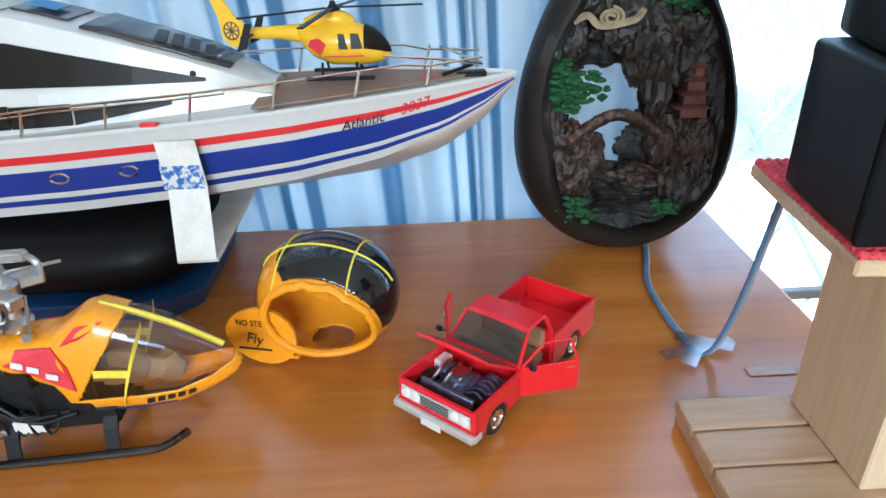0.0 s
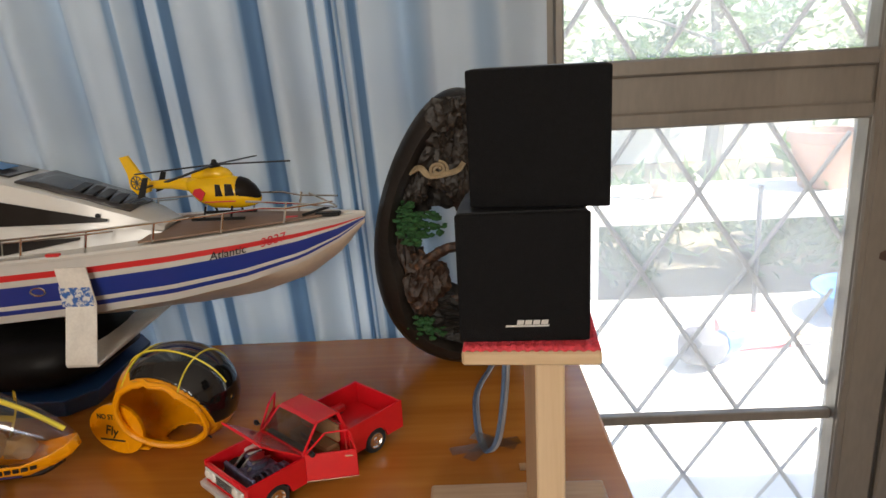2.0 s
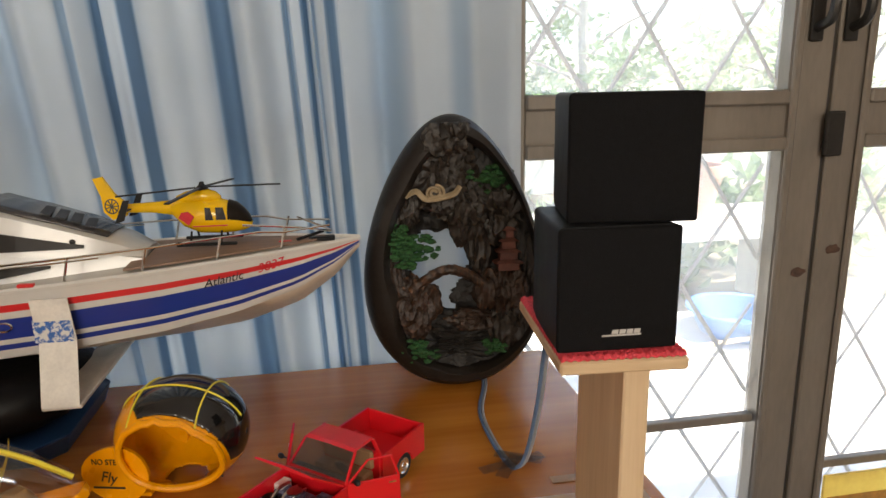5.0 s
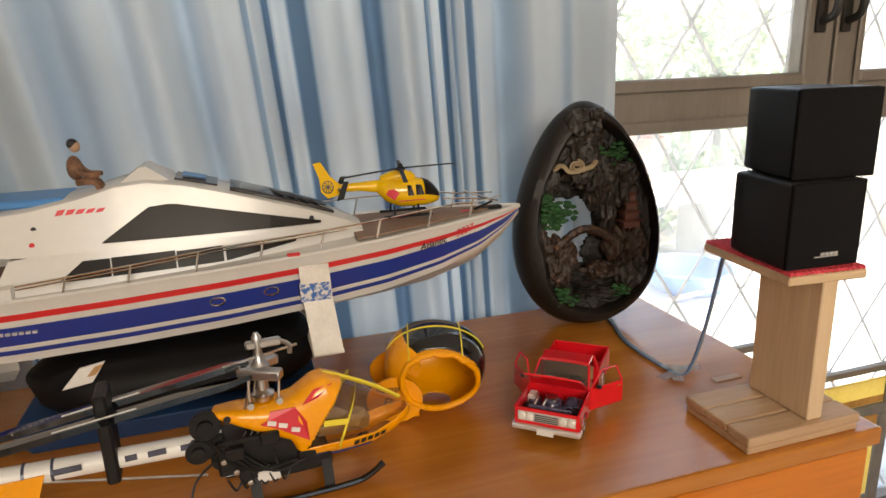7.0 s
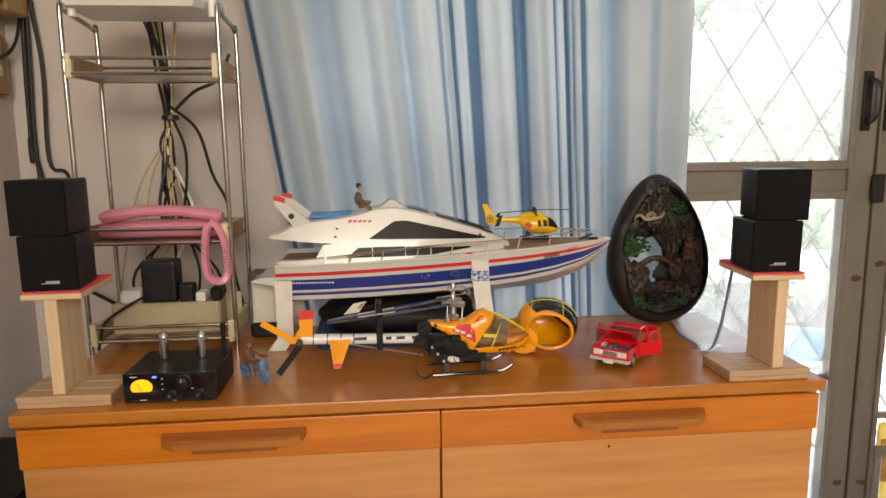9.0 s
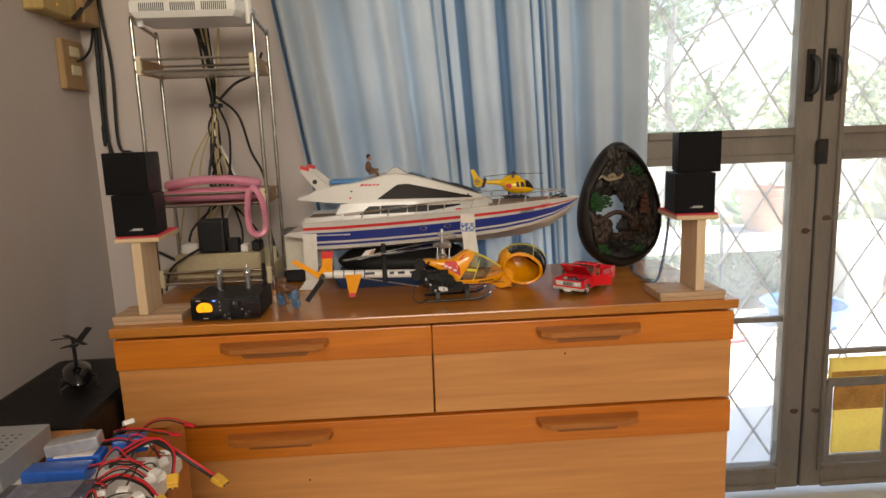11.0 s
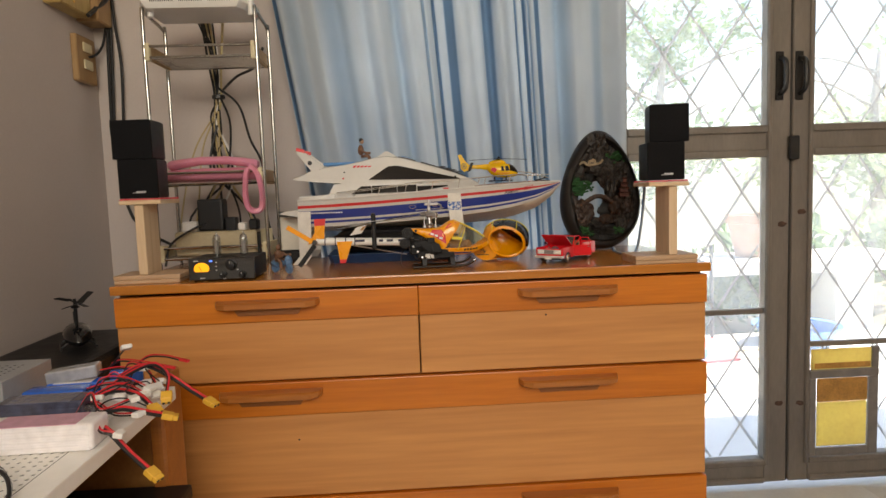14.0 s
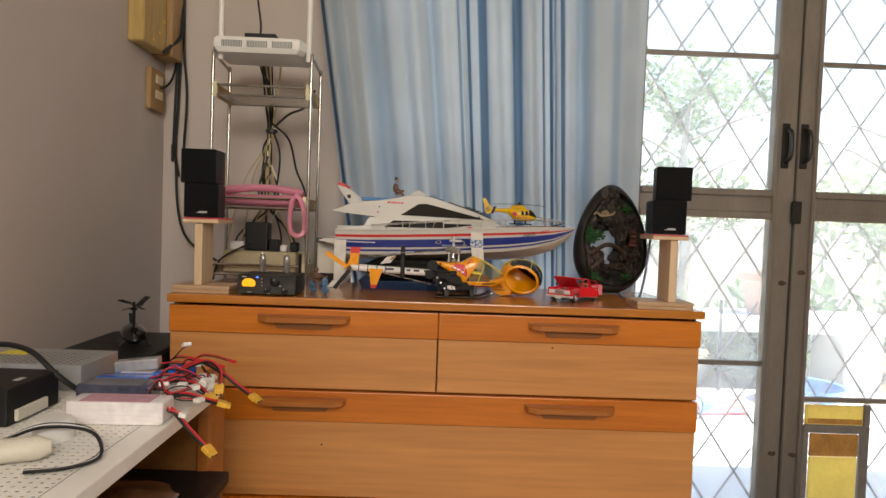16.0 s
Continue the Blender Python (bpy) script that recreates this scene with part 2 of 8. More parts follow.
M["yellow"] = plain("toy_yellow", (0.88, 0.52, 0.008), 0.25, vary=0.05, coat=0.3, bump=0.02)
M["amber"] = plain("canopy_amber", (0.92, 0.36, 0.006), 0.28, vary=0.06, coat=0.35, bump=0.02)
M["lemon"] = plain("lemon_tape", (0.82, 0.68, 0.06), 0.4, vary=0.08)
M["canopy_clear"] = clear("clear_canopy", (0.90, 0.84, 0.64), 0.13, 0.10)
M["car_red"] = plain("car_paint_red", (0.74, 0.012, 0.022), 0.22, vary=0.05, coat=0.5, bump=0.01)
M["engine"] = plain("engine_blue_grey", (0.16, 0.18, 0.30), 0.3, metal=0.6, vary=0.7, scale=200, bump=0.2)
M["interior"] = plain("tan_interior", (0.34, 0.20, 0.10), 0.6, vary=0.2)
M["glass_dark"] = clear("car_glass", (0.72, 0.70, 0.70), 0.10, 0.03)
M["stone_brown"] = plain("ornament_shell", (0.013, 0.0098, 0.008), 0.45, spec=0.35, vary=0.3, scale=40, bump=0.25, bscale=260)
M["rock"] = plain("ornament_rock", (0.016, 0.0115, 0.0090), 0.5, vary=0.75, scale=55, bump=0.9, bscale=150)
M["rock_dark"] = plain("ornament_rock_dark", (0.009, 0.007, 0.006), 0.6, vary=0.6, scale=60, bump=0.9, bscale=170)
M["copper_rock"] = plain("ornament_copper_rock", (0.026, 0.0125, 0.0075), 0.5, vary=0.8, scale=75, bump=0.9, bscale=180)


def worn_ridges(m, ridge):
    """Dry-brushed paint: the raised edges carry a paler colour than the hollows."""
    nt = m.node_tree
    b = nt.nodes["Principled BSDF"]
    geo = nt.nodes.new("ShaderNodeNewGeometry")
    mr = nt.nodes.new("ShaderNodeMapRange")
    mr.inputs["From Min"].default_value, mr.inputs["From Max"].default_value = 0.545, 0.66
    nt.links.new(geo.outputs["Pointiness"], mr.inputs[0])
    mix = nt.nodes.new("ShaderNodeMixRGB")
    nt.links.new(mr.outputs[0], mix.inputs[0])
    nt.links.new(b.inputs["Base Color"].links[0].from_socket, mix.inputs[1])
    mix.inputs[2].default_value = rgba(ridge)
    nt.links.new(mix.outputs[0], b.inputs["Base Color"])


worn_ridges(M["rock"], (0.13, 0.080, 0.050))
worn_ridges(M["copper_rock"], (0.30, 0.13, 0.055))
M["moss"] = plain("ornament_moss", (0.018, 0.085, 0.022), 0.75, vary=0.6, scale=160, bump=1.0, bscale=420)
M["scroll"] = plain("ornament_scroll", (0.30, 0.23, 0.14), 0.5, vary=0.4, scale=80, bump=0.3)
M["pink"] = plain("pink_plastic", (0.72, 0.27, 0.38), 0.35, vary=0.06, coat=0.15)
M["ivory"] = plain("ivory_plastic", (0.70, 0.66, 0.56), 0.45, vary=0.08)
M["beige_cable"] = plain("beige_cable", (0.48, 0.38, 0.20), 0.5, vary=0.2)
M["oak_box"] = wood("wall_box_wood", (0.40, 0.26, 0.08), (0.58, 0.42, 0.17), 0.5, (3, 25, 25), 0.5, axis=2)
M["oak_dark"] = wood("socket_board_wood", (0.30, 0.17, 0.07), (0.44, 0.28, 0.13), 0.5, (4, 30, 30), 0.5, axis=2)
M["tube_glass"] = clear("tube_glass", (0.82, 0.86, 0.88), 0.25, 0.04)
M["meter"] = glow("meter_lamp", (1.0, 0.36, 0.01), 0.28)
M["led"] = glow("blue_led", (0.05, 0.15, 1.0), 0.8)
M["blue_tray"] = plain("blue_plastic_tray", (0.02, 0.07, 0.20), 0.4, vary=0.15)
M["bag"] = plain("black_bag_vinyl", (0.006, 0.006, 0.007), 0.42, spec=0.2, vary=0.3, scale=25, bump=0.4, bscale=60)
M["perf"] = plain("white_painted_steel", (0.86, 0.84, 0.79), 0.4, vary=0.06, scale=8)
M["grey_wrap"] = plain("grey_shrink_wrap", (0.16, 0.17, 0.23), 0.16, vary=0.35, scale=45, bump=0.35, bscale=110, coat=0.6)
M["silver_wrap"] = plain("silver_shrink_wrap", (0.44, 0.45, 0.48), 0.24, metal=0.35, vary=0.2, scale=50, bump=0.3, bscale=120)
M["navy_wrap"] = plain("dark_shrink_wrap", (0.055, 0.06, 0.10), 0.18, vary=0.4, scale=60, bump=0.3, bscale=110, coat=0.5)
M["blue_wrap"] = plain("blue_shrink_wrap", (0.012, 0.11, 0.52), 0.25, vary=0.15, scale=50, bump=0.2, bscale=110, coat=0.4)
M["white_wrap"] = plain("white_shrink_wrap", (0.86, 0.83, 0.84), 0.25, vary=0.1, scale=50, bump=0.3, bscale=110, coat=0.4)
M["pink_wrap"] = plain("pink_label_wrap", (0.66, 0.36, 0.46), 0.25, vary=0.2, scale=50, bump=0.2, coat=0.4)
M["wire_red"] = plain("red_silicone_wire", (0.62, 0.02, 0.03), 0.4, vary=0.1)
M["wire_black"] = plain("black_wire", (0.012, 0.012, 0.013), 0.45, vary=0.2)
M["wire_white"] = plain("white_wire", (0.75, 0.74, 0.72), 0.4, vary=0.06)
M["connector"] = plain("yellow_connector", (0.74, 0.42, 0.05), 0.4, vary=0.1)
M["wire_grey"] = plain("grey_wire", (0.30, 0.31, 0.34), 0.35, vary=0.2)
M["wire_blue"] = plain("blue_speaker_wire", (0.10, 0.17, 0.30), 0.35, vary=0.3, scale=90)
M["brown_bag"] = plain("brown_package", (0.16, 0.075, 0.035), 0.2, vary=0.5, scale=25, bump=0.5, bscale=60, coat=0.5)
M["patio"] = plain("patio_tile", (0.78, 0.78, 0.76), 0.5, vary=0.05, scale=3)
M["ground"] = plain("garden_ground", (0.20, 0.17, 0.11), 0.9, vary=0.4, scale=2)
M["render_white"] = plain("white_masonry", (0.78, 0.77, 0.74), 0.8, vary=0.06, scale=5, bump=0.2)
M["leaf"] = glassy_cloth("leaf", (0.17, 0.27, 0.11), 0.5)
M["leaf_pale"] = glassy_cloth("leaf_pale", (0.34, 0.43, 0.24), 0.6)
M["bark"] = plain("bark", (0.36, 0.33, 0.28), 0.85, vary=0.4, scale=20, bump=0.5)
M["terracotta"] = plain("terracotta", (0.46, 0.27, 0.19), 0.8, vary=0.15, scale=12)
M["dust_red"] = plain("dustpan_red", (0.75, 0.06, 0.08), 0.4, vary=0.08)
M["basin_blue"] = plain("basin_blue", (0.08, 0.26, 0.62), 0.4, vary=0.08)
M["grey_brush"] = plain("brush_grey", (0.13, 0.13, 0.15), 0.9, vary=0.4, scale=90, bump=0.6)
M["amber_pane"] = glassy_cloth("flap_amber", (0.95, 0.76, 0.34), 0.8)
M["rust"] = plain("flap_brown_band", (0.50, 0.25, 0.06), 0.5, vary=0.4, scale=20)
M["bolt_stain"] = plain("bolt_rust", (0.085, 0.045, 0.030), 0.7, vary=0.5, scale=120, bump=0.4)
M["flap_grey"] = plain("flap_frame", (0.20, 0.18, 0.16), 0.5, vary=0.2)
M["ink"] = plain("black_print", (0.015, 0.015, 0.018), 0.5)
M["red_print"] = plain("red_print", (0.66, 0.03, 0.05), 0.4)
M["silver_print"] = plain("silver_print", (0.75, 0.75, 0.75), 0.3, metal=0.6)
M["skin_doll"] = plain("figurine_paint", (0.17, 0.085, 0.05), 0.6, vary=0.7, scale=120)
M["doll_face"] = plain("figurine_face", (0.42, 0.26, 0.17), 0.6, vary=0.2, scale=120)
M["blue_doll"] = plain("figurine_blue", (0.10, 0.20, 0.36), 0.5, vary=0.8, scale=130)
M["jade"] = plain("rust_red_roof", (0.12, 0.040, 0.028), 0.6, vary=0.5, scale=90, bump=0.6)

# curtain cloth: dyed stripes and painted fold shadows laid across its width, light passing through
cm, cnt, cb = node_mat("curtain_cloth")
attr = cnt.nodes.new("ShaderNodeAttribute")
attr.attribute_name = "stripe"
c_tc = cnt.nodes.new("ShaderNodeTexCoord")
c_n = cnt.nodes.new("ShaderNodeTexNoise")
c_n.inputs["Scale"].default_value = 6
cnt.links.new(c_tc.outputs["Object"], c_n.inputs[0])
c_w = cnt.nodes.new("ShaderNodeTexNoise")
c_w.inputs["Scale"].default_value = 900
cnt.links.new(c_tc.outputs["Object"], c_w.inputs[0])
c_ramp = cnt.nodes.new("ShaderNodeValToRGB")
ce = c_ramp.color_ramp.elements
ce[0].position, ce[0].color = 0.0, (0.58, 0.65, 0.71, 1)
ce[1].position, ce[1].color = 1.0, (0.075, 0.155, 0.265, 1)
mid = ce.new(0.5)
mid.color = (0.33, 0.45, 0.58, 1)
cnt.links.new(attr.outputs["Fac"], c_ramp.inputs[0])
c_mix = cnt.nodes.new("ShaderNodeMixRGB")
c_mix.blend_type = "MULTIPLY"
c_mix.inputs[0].default_value = 0.25
cnt.links.new(c_ramp.outputs[0], c_mix.inputs[1])
cnt.links.new(c_n.outputs[0], c_mix.inputs[2])
cnt.links.new(c_mix.outputs[0], cb.inputs["Base Color"])
cb.inputs["Roughness"].default_value = 0.9
c_t = cnt.nodes.new("ShaderNodeBsdfTranslucent")
cnt.links.new(c_mix.outputs[0], c_t.inputs[0])
c_x = cnt.nodes.new("ShaderNodeMixShader")
c_x.inputs[0].default_value = 0.30
c_bp = cnt.nodes.new("ShaderNodeBump")
c_bp.inputs["Strength"].default_value, c_bp.inputs["Distance"].default_value = 0.15, 0.001
cnt.links.new(c_w.outputs[0], c_bp.inputs["Height"])
cnt.links.new(c_bp.outputs[0], cb.inputs["Normal"])
cnt.links.new(cb.outputs[0], c_x.inputs[1])
cnt.links.new(c_t.outputs[0], c_x.inputs[2])
cnt.links.new(c_x.outputs[0], cnt.nodes["Material Output"].inputs[0])
M["curtain"] = cm


# ---- mesh helpers ----
def thing(name, m, label, category, group=""):
    ob = new(name)
    ob.empty_display_size = 0.02
    ob.matrix_world = m
    return tagged(ob, label, category, group)


def as_mats(material):
    return material if isinstance(material, (list, tuple)) else [material]


def part(name, bm, material, parent=None, label="", smooth=False):
    """Links a bmesh as one mesh object, under a thing or a part where given."""
    me = bpy.data.meshes.new(name)
    bmesh.ops.recalc_face_normals(bm, faces=bm.faces)
    if smooth:
        for f in bm.faces:
            f.smooth = True
        lim = math.cos(radians(38))
        for e in bm.edges:
            if len(e.link_faces) == 2 and e.link_faces[0].normal.dot(e.link_faces[1].normal) < lim:
                e.smooth = False
    bm.to_mesh(me)
    bm.free()
    for m in as_mats(material):
        me.materials.append(M[m] if isinstance(m, str) else m)
    ob = new(name, me)
    if parent:
        ob.parent = parent
    if label:
        ob["label"] = label
    return ob


def structure(name, bm, material, label, smooth=False, category=""):
    return tagged(part(name, bm, material, None, "", smooth), label, category, "", "structure")


def add_box(bm, lo, hi, m=None, bevel=0.0, mi=0, seg=1):
    """A box between two corners, bevelled, set by the matrix m."""
    lo, hi = Vector(lo), Vector(hi)
    r = bmesh.ops.create_cube(bm, size=1.0)
    vs = r["verts"]
    bmesh.ops.transform(bm, matrix=Matrix.Translation((lo + hi) / 2) @ Matrix.Diagonal((*(hi - lo), 1)), verts=vs)
    fs = {f for v in vs for f in v.link_faces}
    if bevel:
        es = {e for v in vs for e in v.link_edges}
        r2 = bmesh.ops.bevel(bm, geom=list(es) + list(vs), offset=bevel, segments=seg, profile=0.6, affect="EDGES", clamp_overlap=True)
        fs = set(r2["faces"]) | {f for f in fs if f.is_valid}
        vs = list({v for f in fs for v in f.verts})
    for f in fs:
        f.material_index = mi
    if m is not None:
        bmesh.ops.transform(bm, matrix=m, verts=vs)
    return vs


def box(lo, hi, bevel=0.0, seg=1, m=None):
    bm = bmesh.new()
    add_box(bm, lo, hi, m, bevel, 0, seg)
    return bm


def rings(bm, loops, closed=True, cap=True, mi=0, wrap=False):
    """Skins a list of loops of points."""
    vs = [[bm.verts.new(p) for p in lp] for lp in loops]
    n = len(loops[0])
    pairs = list(zip(vs, vs[1:])) + ([(vs[-1], vs[0])] if wrap else [])
    out = []
    for a, b in pairs:
        for i in range(n if closed else n - 1):
            j = (i + 1) % n
            try:
                f = bm.faces.new((a[i], a[j], b[j], b[i]))
                f.material_index = mi
                out.append(f)
            except ValueError:
                pass
    if cap and closed and not wrap:
        for lp in (vs[0], vs[-1]):
            try:
                f = bm.faces.new(lp)
                f.material_index = mi
                out.append(f)
            except ValueError:
                pass
    return out


def smooth_line(pts, steps=6):
    """A smooth line through points (Catmull-Rom)."""
    p = [Vector(q) for q in pts]
    if len(p) < 3 or steps < 2:
        return p
    p = [2 * p[0] - p[1]] + p + [2 * p[-1] - p[-2]]
    out = []
    for a, b, c, d in zip(p, p[1:], p[2:], p[3:]):
        for k in range(steps):
            t = k / steps
            out.append(0.5 * (2 * b + (c - a) * t + (2 * a - 5 * b + 4 * c - d) * t * t + (3 * b - a - 3 * c + d) * t ** 3))
    out.append(p[-2])
    return out


def add_tube(bm, pts, r, sides=8, steps=6, mi=0, r_end=None, flat=1.0):
    """A round bar or cable along points."""
    line = smooth_line(pts, steps)
    loops, up = [], None
    for i, p in enumerate(line):
        d = (line[min(i + 1, len(line) - 1)] - line[max(i - 1, 0)]).normalized()
        if up is None:
            up = d.orthogonal().normalized()
        up = (up - d * up.dot(d))
        up = up.normalized() if up.length > 1e-6 else d.orthogonal().normalized()
        side = d.cross(up)
        rad = r if r_end is None else r + (r_end - r) * i / max(1, len(line) - 1)
        loops.append([p + rad * (math.cos(a) * up + flat * math.sin(a) * side) for a in (2 * math.pi * k / sides for k in range(sides))])
    return rings(bm, loops, mi=mi)


def tube(pts, r, sides=8, steps=6, r_end=None, flat=1.0):
    bm = bmesh.new()
    add_tube(bm, pts, r, sides, steps, 0, r_end, flat)
    return bm


def add_lathe(bm, profile, m=None, sides=20, mi=0):
    """Turns (radius, height) pairs round z."""
    m = m or Matrix.Identity(4)
    loops = [[m @ Vector((r * math.cos(a), r * math.sin(a), h)) for a in (2 * math.pi * k / sides for k in range(sides))] for r, h in profile]
    return rings(bm, loops, mi=mi)


def lathe(profile, m=None, sides=20):
    bm = bmesh.new()
    add_lathe(bm, profile, m, sides)
    return bm


def add_prism(bm, outline, depth, m=None, mi=0):
    """A flat outline (x, z) given a thickness along y."""
    m = m or Matrix.Identity(4)
    return rings(bm, [[m @ Vector((x, y, z)) for x, z in outline] for y in (0, depth)], mi=mi)


def prism(outline, depth, m=None):
    bm = bmesh.new()
    add_prism(bm, outline, depth, m)
    return bm


def rough_ball(bm, c, r, seed, amount=0.35, freq=2.2, sub=2, m=None, mi=0):
    """A lumpy stone: a ball pushed in and out by noise."""
    res = bmesh.ops.create_icosphere(bm, subdivisions=sub, radius=1.0)
    c, r = Vector(c), Vector(r)
    for v in res["verts"]:
        d = v.co.normalized()
        k = 1 + amount * noise.noise(d * freq + Vector((seed * 7.3, seed * 3.1, seed))) + 0.5 * amount * noise.noise(d * freq * 2.7 + Vector((seed, 4 * seed, 9)))
        v.co = c + Vector((d.x * r.x, d.y * r.y, d.z * r.z)) * k
    if m is not None:
        bmesh.ops.transform(bm, matrix=m, verts=res["verts"])
    for v in res["verts"]:
        for f in v.link_faces:
            f.material_index = mi


def lettering(text, size, m, material, parent, depth=0.0003, name="lettering", shear=0.0):
    """Flat raised letters in the built-in font, as a mesh."""
    cu = bpy.data.curves.new(name, "FONT")
    cu.body, cu.size, cu.extrude, cu.shear, cu.align_x = text, size, depth, shear, "CENTER"
    tmp = bpy.data.objects.new(name, cu)
    scene.collection.objects.link(tmp)
    me = bpy.data.meshes.new_from_object(tmp.evaluated_get(bpy.context.evaluated_depsgraph_get()))
    scene.collection.objects.unlink(tmp)
    bpy.data.objects.remove(tmp)
    me.name = name
    me.transform(m)
    me.materials.clear()
    me.materials.append(M[material])
    ob = new(name, me)
    ob.parent = parent
    return ob


UPRIGHT = pose(0, 0, 0, 90, 0, 0)   # lays letters on a wall that faces -y


# ---- the room ----
structure("floor", box((-1.4, -3.4, FLOOR - 0.1), (3.2, 1.05, FLOOR)), "floor", "pale floor tiles of the room")
structure("ceiling", box((-1.4, -3.4, 2.55), (3.2, 1.05, 2.7)), "ceiling", "plain white ceiling")
structure("wall_left", box((LEFT - 0.15, -3.4, FLOOR), (LEFT, 1.05, 2.55)), "wall", "plain greyish beige painted wall")
bm = bmesh.new()
add_box(bm, (LEFT, BACK, FLOOR), (-0.56, BACK + 0.15, 2.55))
add_box(bm, (-0.56, BACK, 2.12), (2.1, BACK + 0.15, 2.55))
add_box(bm, (2.1, BACK, FLOOR), (3.05, BACK + 0.15, 2.55))
structure("wall_back", bm, "wall", "greyish beige painted wall with a wide door opening")
structure("wall_right", box((3.05, -3.25, FLOOR), (3.2, BACK, 2.55)), "wall", "plain beige wall")
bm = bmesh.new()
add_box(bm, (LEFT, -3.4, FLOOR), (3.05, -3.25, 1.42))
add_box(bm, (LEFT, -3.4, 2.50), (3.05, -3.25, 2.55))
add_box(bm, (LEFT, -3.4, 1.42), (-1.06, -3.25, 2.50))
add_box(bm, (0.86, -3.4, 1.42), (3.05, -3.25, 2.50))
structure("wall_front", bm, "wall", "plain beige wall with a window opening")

# door sill, stone strip and rug on the floor beside the dresser
structure("door_sill", box((0.34, 0.72, FLOOR), (1.08, BACK - 0.025, FLOOR + 0.006), 0.002), "skirt", "white stone strip before the door")
rug = thing("rug", pose(0.62, 0.45, FLOOR), "dark blue woven rug with pale flecks on the floor", "rug")
part("rug_body", box((-0.28, -0.35, 0.0), (0.62, 0.265, 0.009), 0.004), "rug", rug)
bm = bmesh.new()
for i in range(12):
    for j in range(9):
        x, y = -0.25 + i * 0.075 + (j % 2) * 0.035, -0.32 + j * 0.068
        if x < 0.6:
            add_box(bm, (x, y, 0.0085), (x + 0.004, y + 0.016, 0.0105))
part("fleck", bm, "rug_light", rug, "pale woven flecks")["kind"] = "stuff"


# ---- the metal lattice door ----
def bar(lo, hi, parent, name="rail", material="frame", bevel=0.004):
    return part(name, box(lo, hi, bevel), material, parent)


def moulded_rail(x0, x1, z0, z1, y, parent, name="rail"):
    """A rail with a raised bead along either edge."""
    bm = bmesh.new()
    add_box(bm, (x0, y, z0), (x1, y + 0.035, z1), None, 0.002)
    h = (z1 - z0) * 0.24
    add_box(bm, (x0, y - 0.009, z0), (x1, y - 0.0005, z0 + h), None, 0.003)
    add_box(bm, (x0, y - 0.009, z1 - h), (x1, y - 0.0005, z1), None, 0.003)
    return part(name, bm, "frame", parent)


def lattice_field(x0, x1, z0, z1, parent, ox=0.560, oz=0.880):
    """Crossed flat bars at a diamond pitch of 0.163 x 0.244, clipped to a field."""
    k = 0.244 / 0.163
    y = BACK + 0.030
    for sign in (1, -1):
        for n in range(-24, 25):
            c = oz - sign * k * ox + n * 0.244
            pts = []
            for x in (x0, x1):
                z = sign * k * x + c
                if z0 <= z <= z1:
                    pts.append((x, z))
            for z in (z0, z1):
                x = (z - c) / (sign * k)
                if x0 < x < x1:
                    pts.append((x, z))
            if len(pts) < 2:
                continue
            a, b = Vector((pts[0][0], y + 0.003 * sign, pts[0][1])), Vector((pts[1][0], y + 0.003 * sign, pts[1][1]))
            if (b - a).length < 0.02:
                continue
            d = (b - a).normalized()
            w = Vector((-d.z, 0, d.x)) * 0.0040
            t = Vector((0, 0.0028, 0))
            bm = bmesh.new()
            rings(bm, [[p + w - t * 0.4, p + t, p - w - t * 0.4, p - t] for p in (a, b)])
            part("lattice_bar", bm, "lattice", parent)


def door_leaf(name, x0, x1, lo_x, hi_x, low_bar, high_bar, ox):
    """One leaf: stiles, moulded rails, thin bars, glass and lattice; lo_x and hi_x bound its panes."""
    leaf = thing(name, Matrix.Identity(4), "grey-brown metal door leaf with diamond lattice over clear glass", "door")
    leaf["kind"] = "structure"
    y = BACK - 0.012
    for a, b in ((x0, lo_x), (hi_x, x1)):
        bm = bmesh.new()
        add_box(bm, (a, y, FLOOR + 0.024), (b, y + 0.04, 2.10), None, 0.003)
        inner = b - 0.014 if a == x0 else a
        add_box(bm, (inner, y - 0.008, 0.03), (inner + 0.014, y - 0.0005, 2.06), None, 0.003)
        part("stile", bm, "frame", leaf)
    moulded_rail(lo_x + 0.0005, hi_x - 0.0005, 0.985, 1.079, y, leaf)
    moulded_rail(lo_x + 0.0005, hi_x - 0.0005, FLOOR + 0.024, 0.050, y, leaf, "bottom_rail")
    moulded_rail(lo_x + 0.0005, hi_x - 0.0005, 2.02, 2.10, y, leaf, "top_rail")
    for z in (low_bar, high_bar):
        bar((lo_x + 0.0005, y + 0.010, z - 0.008), (hi_x - 0.0005, y + 0.026, z + 0.008), leaf, "glazing_bar", "frame", 0.002)
    for z0, z1 in ((0.050, 0.985), (1.079, 2.02)):
        lattice_field(lo_x, hi_x, z0, z1, leaf, ox, 0.880 if z0 < 1 else 1.172)
        p = part("pane", box((lo_x + 0.0005, y + 0.0275, z0 + 0.001), (hi_x - 0.0005, y + 0.0290, z1 - 0.001)), "pane", leaf)
        p.visible_shadow = False
    return leaf


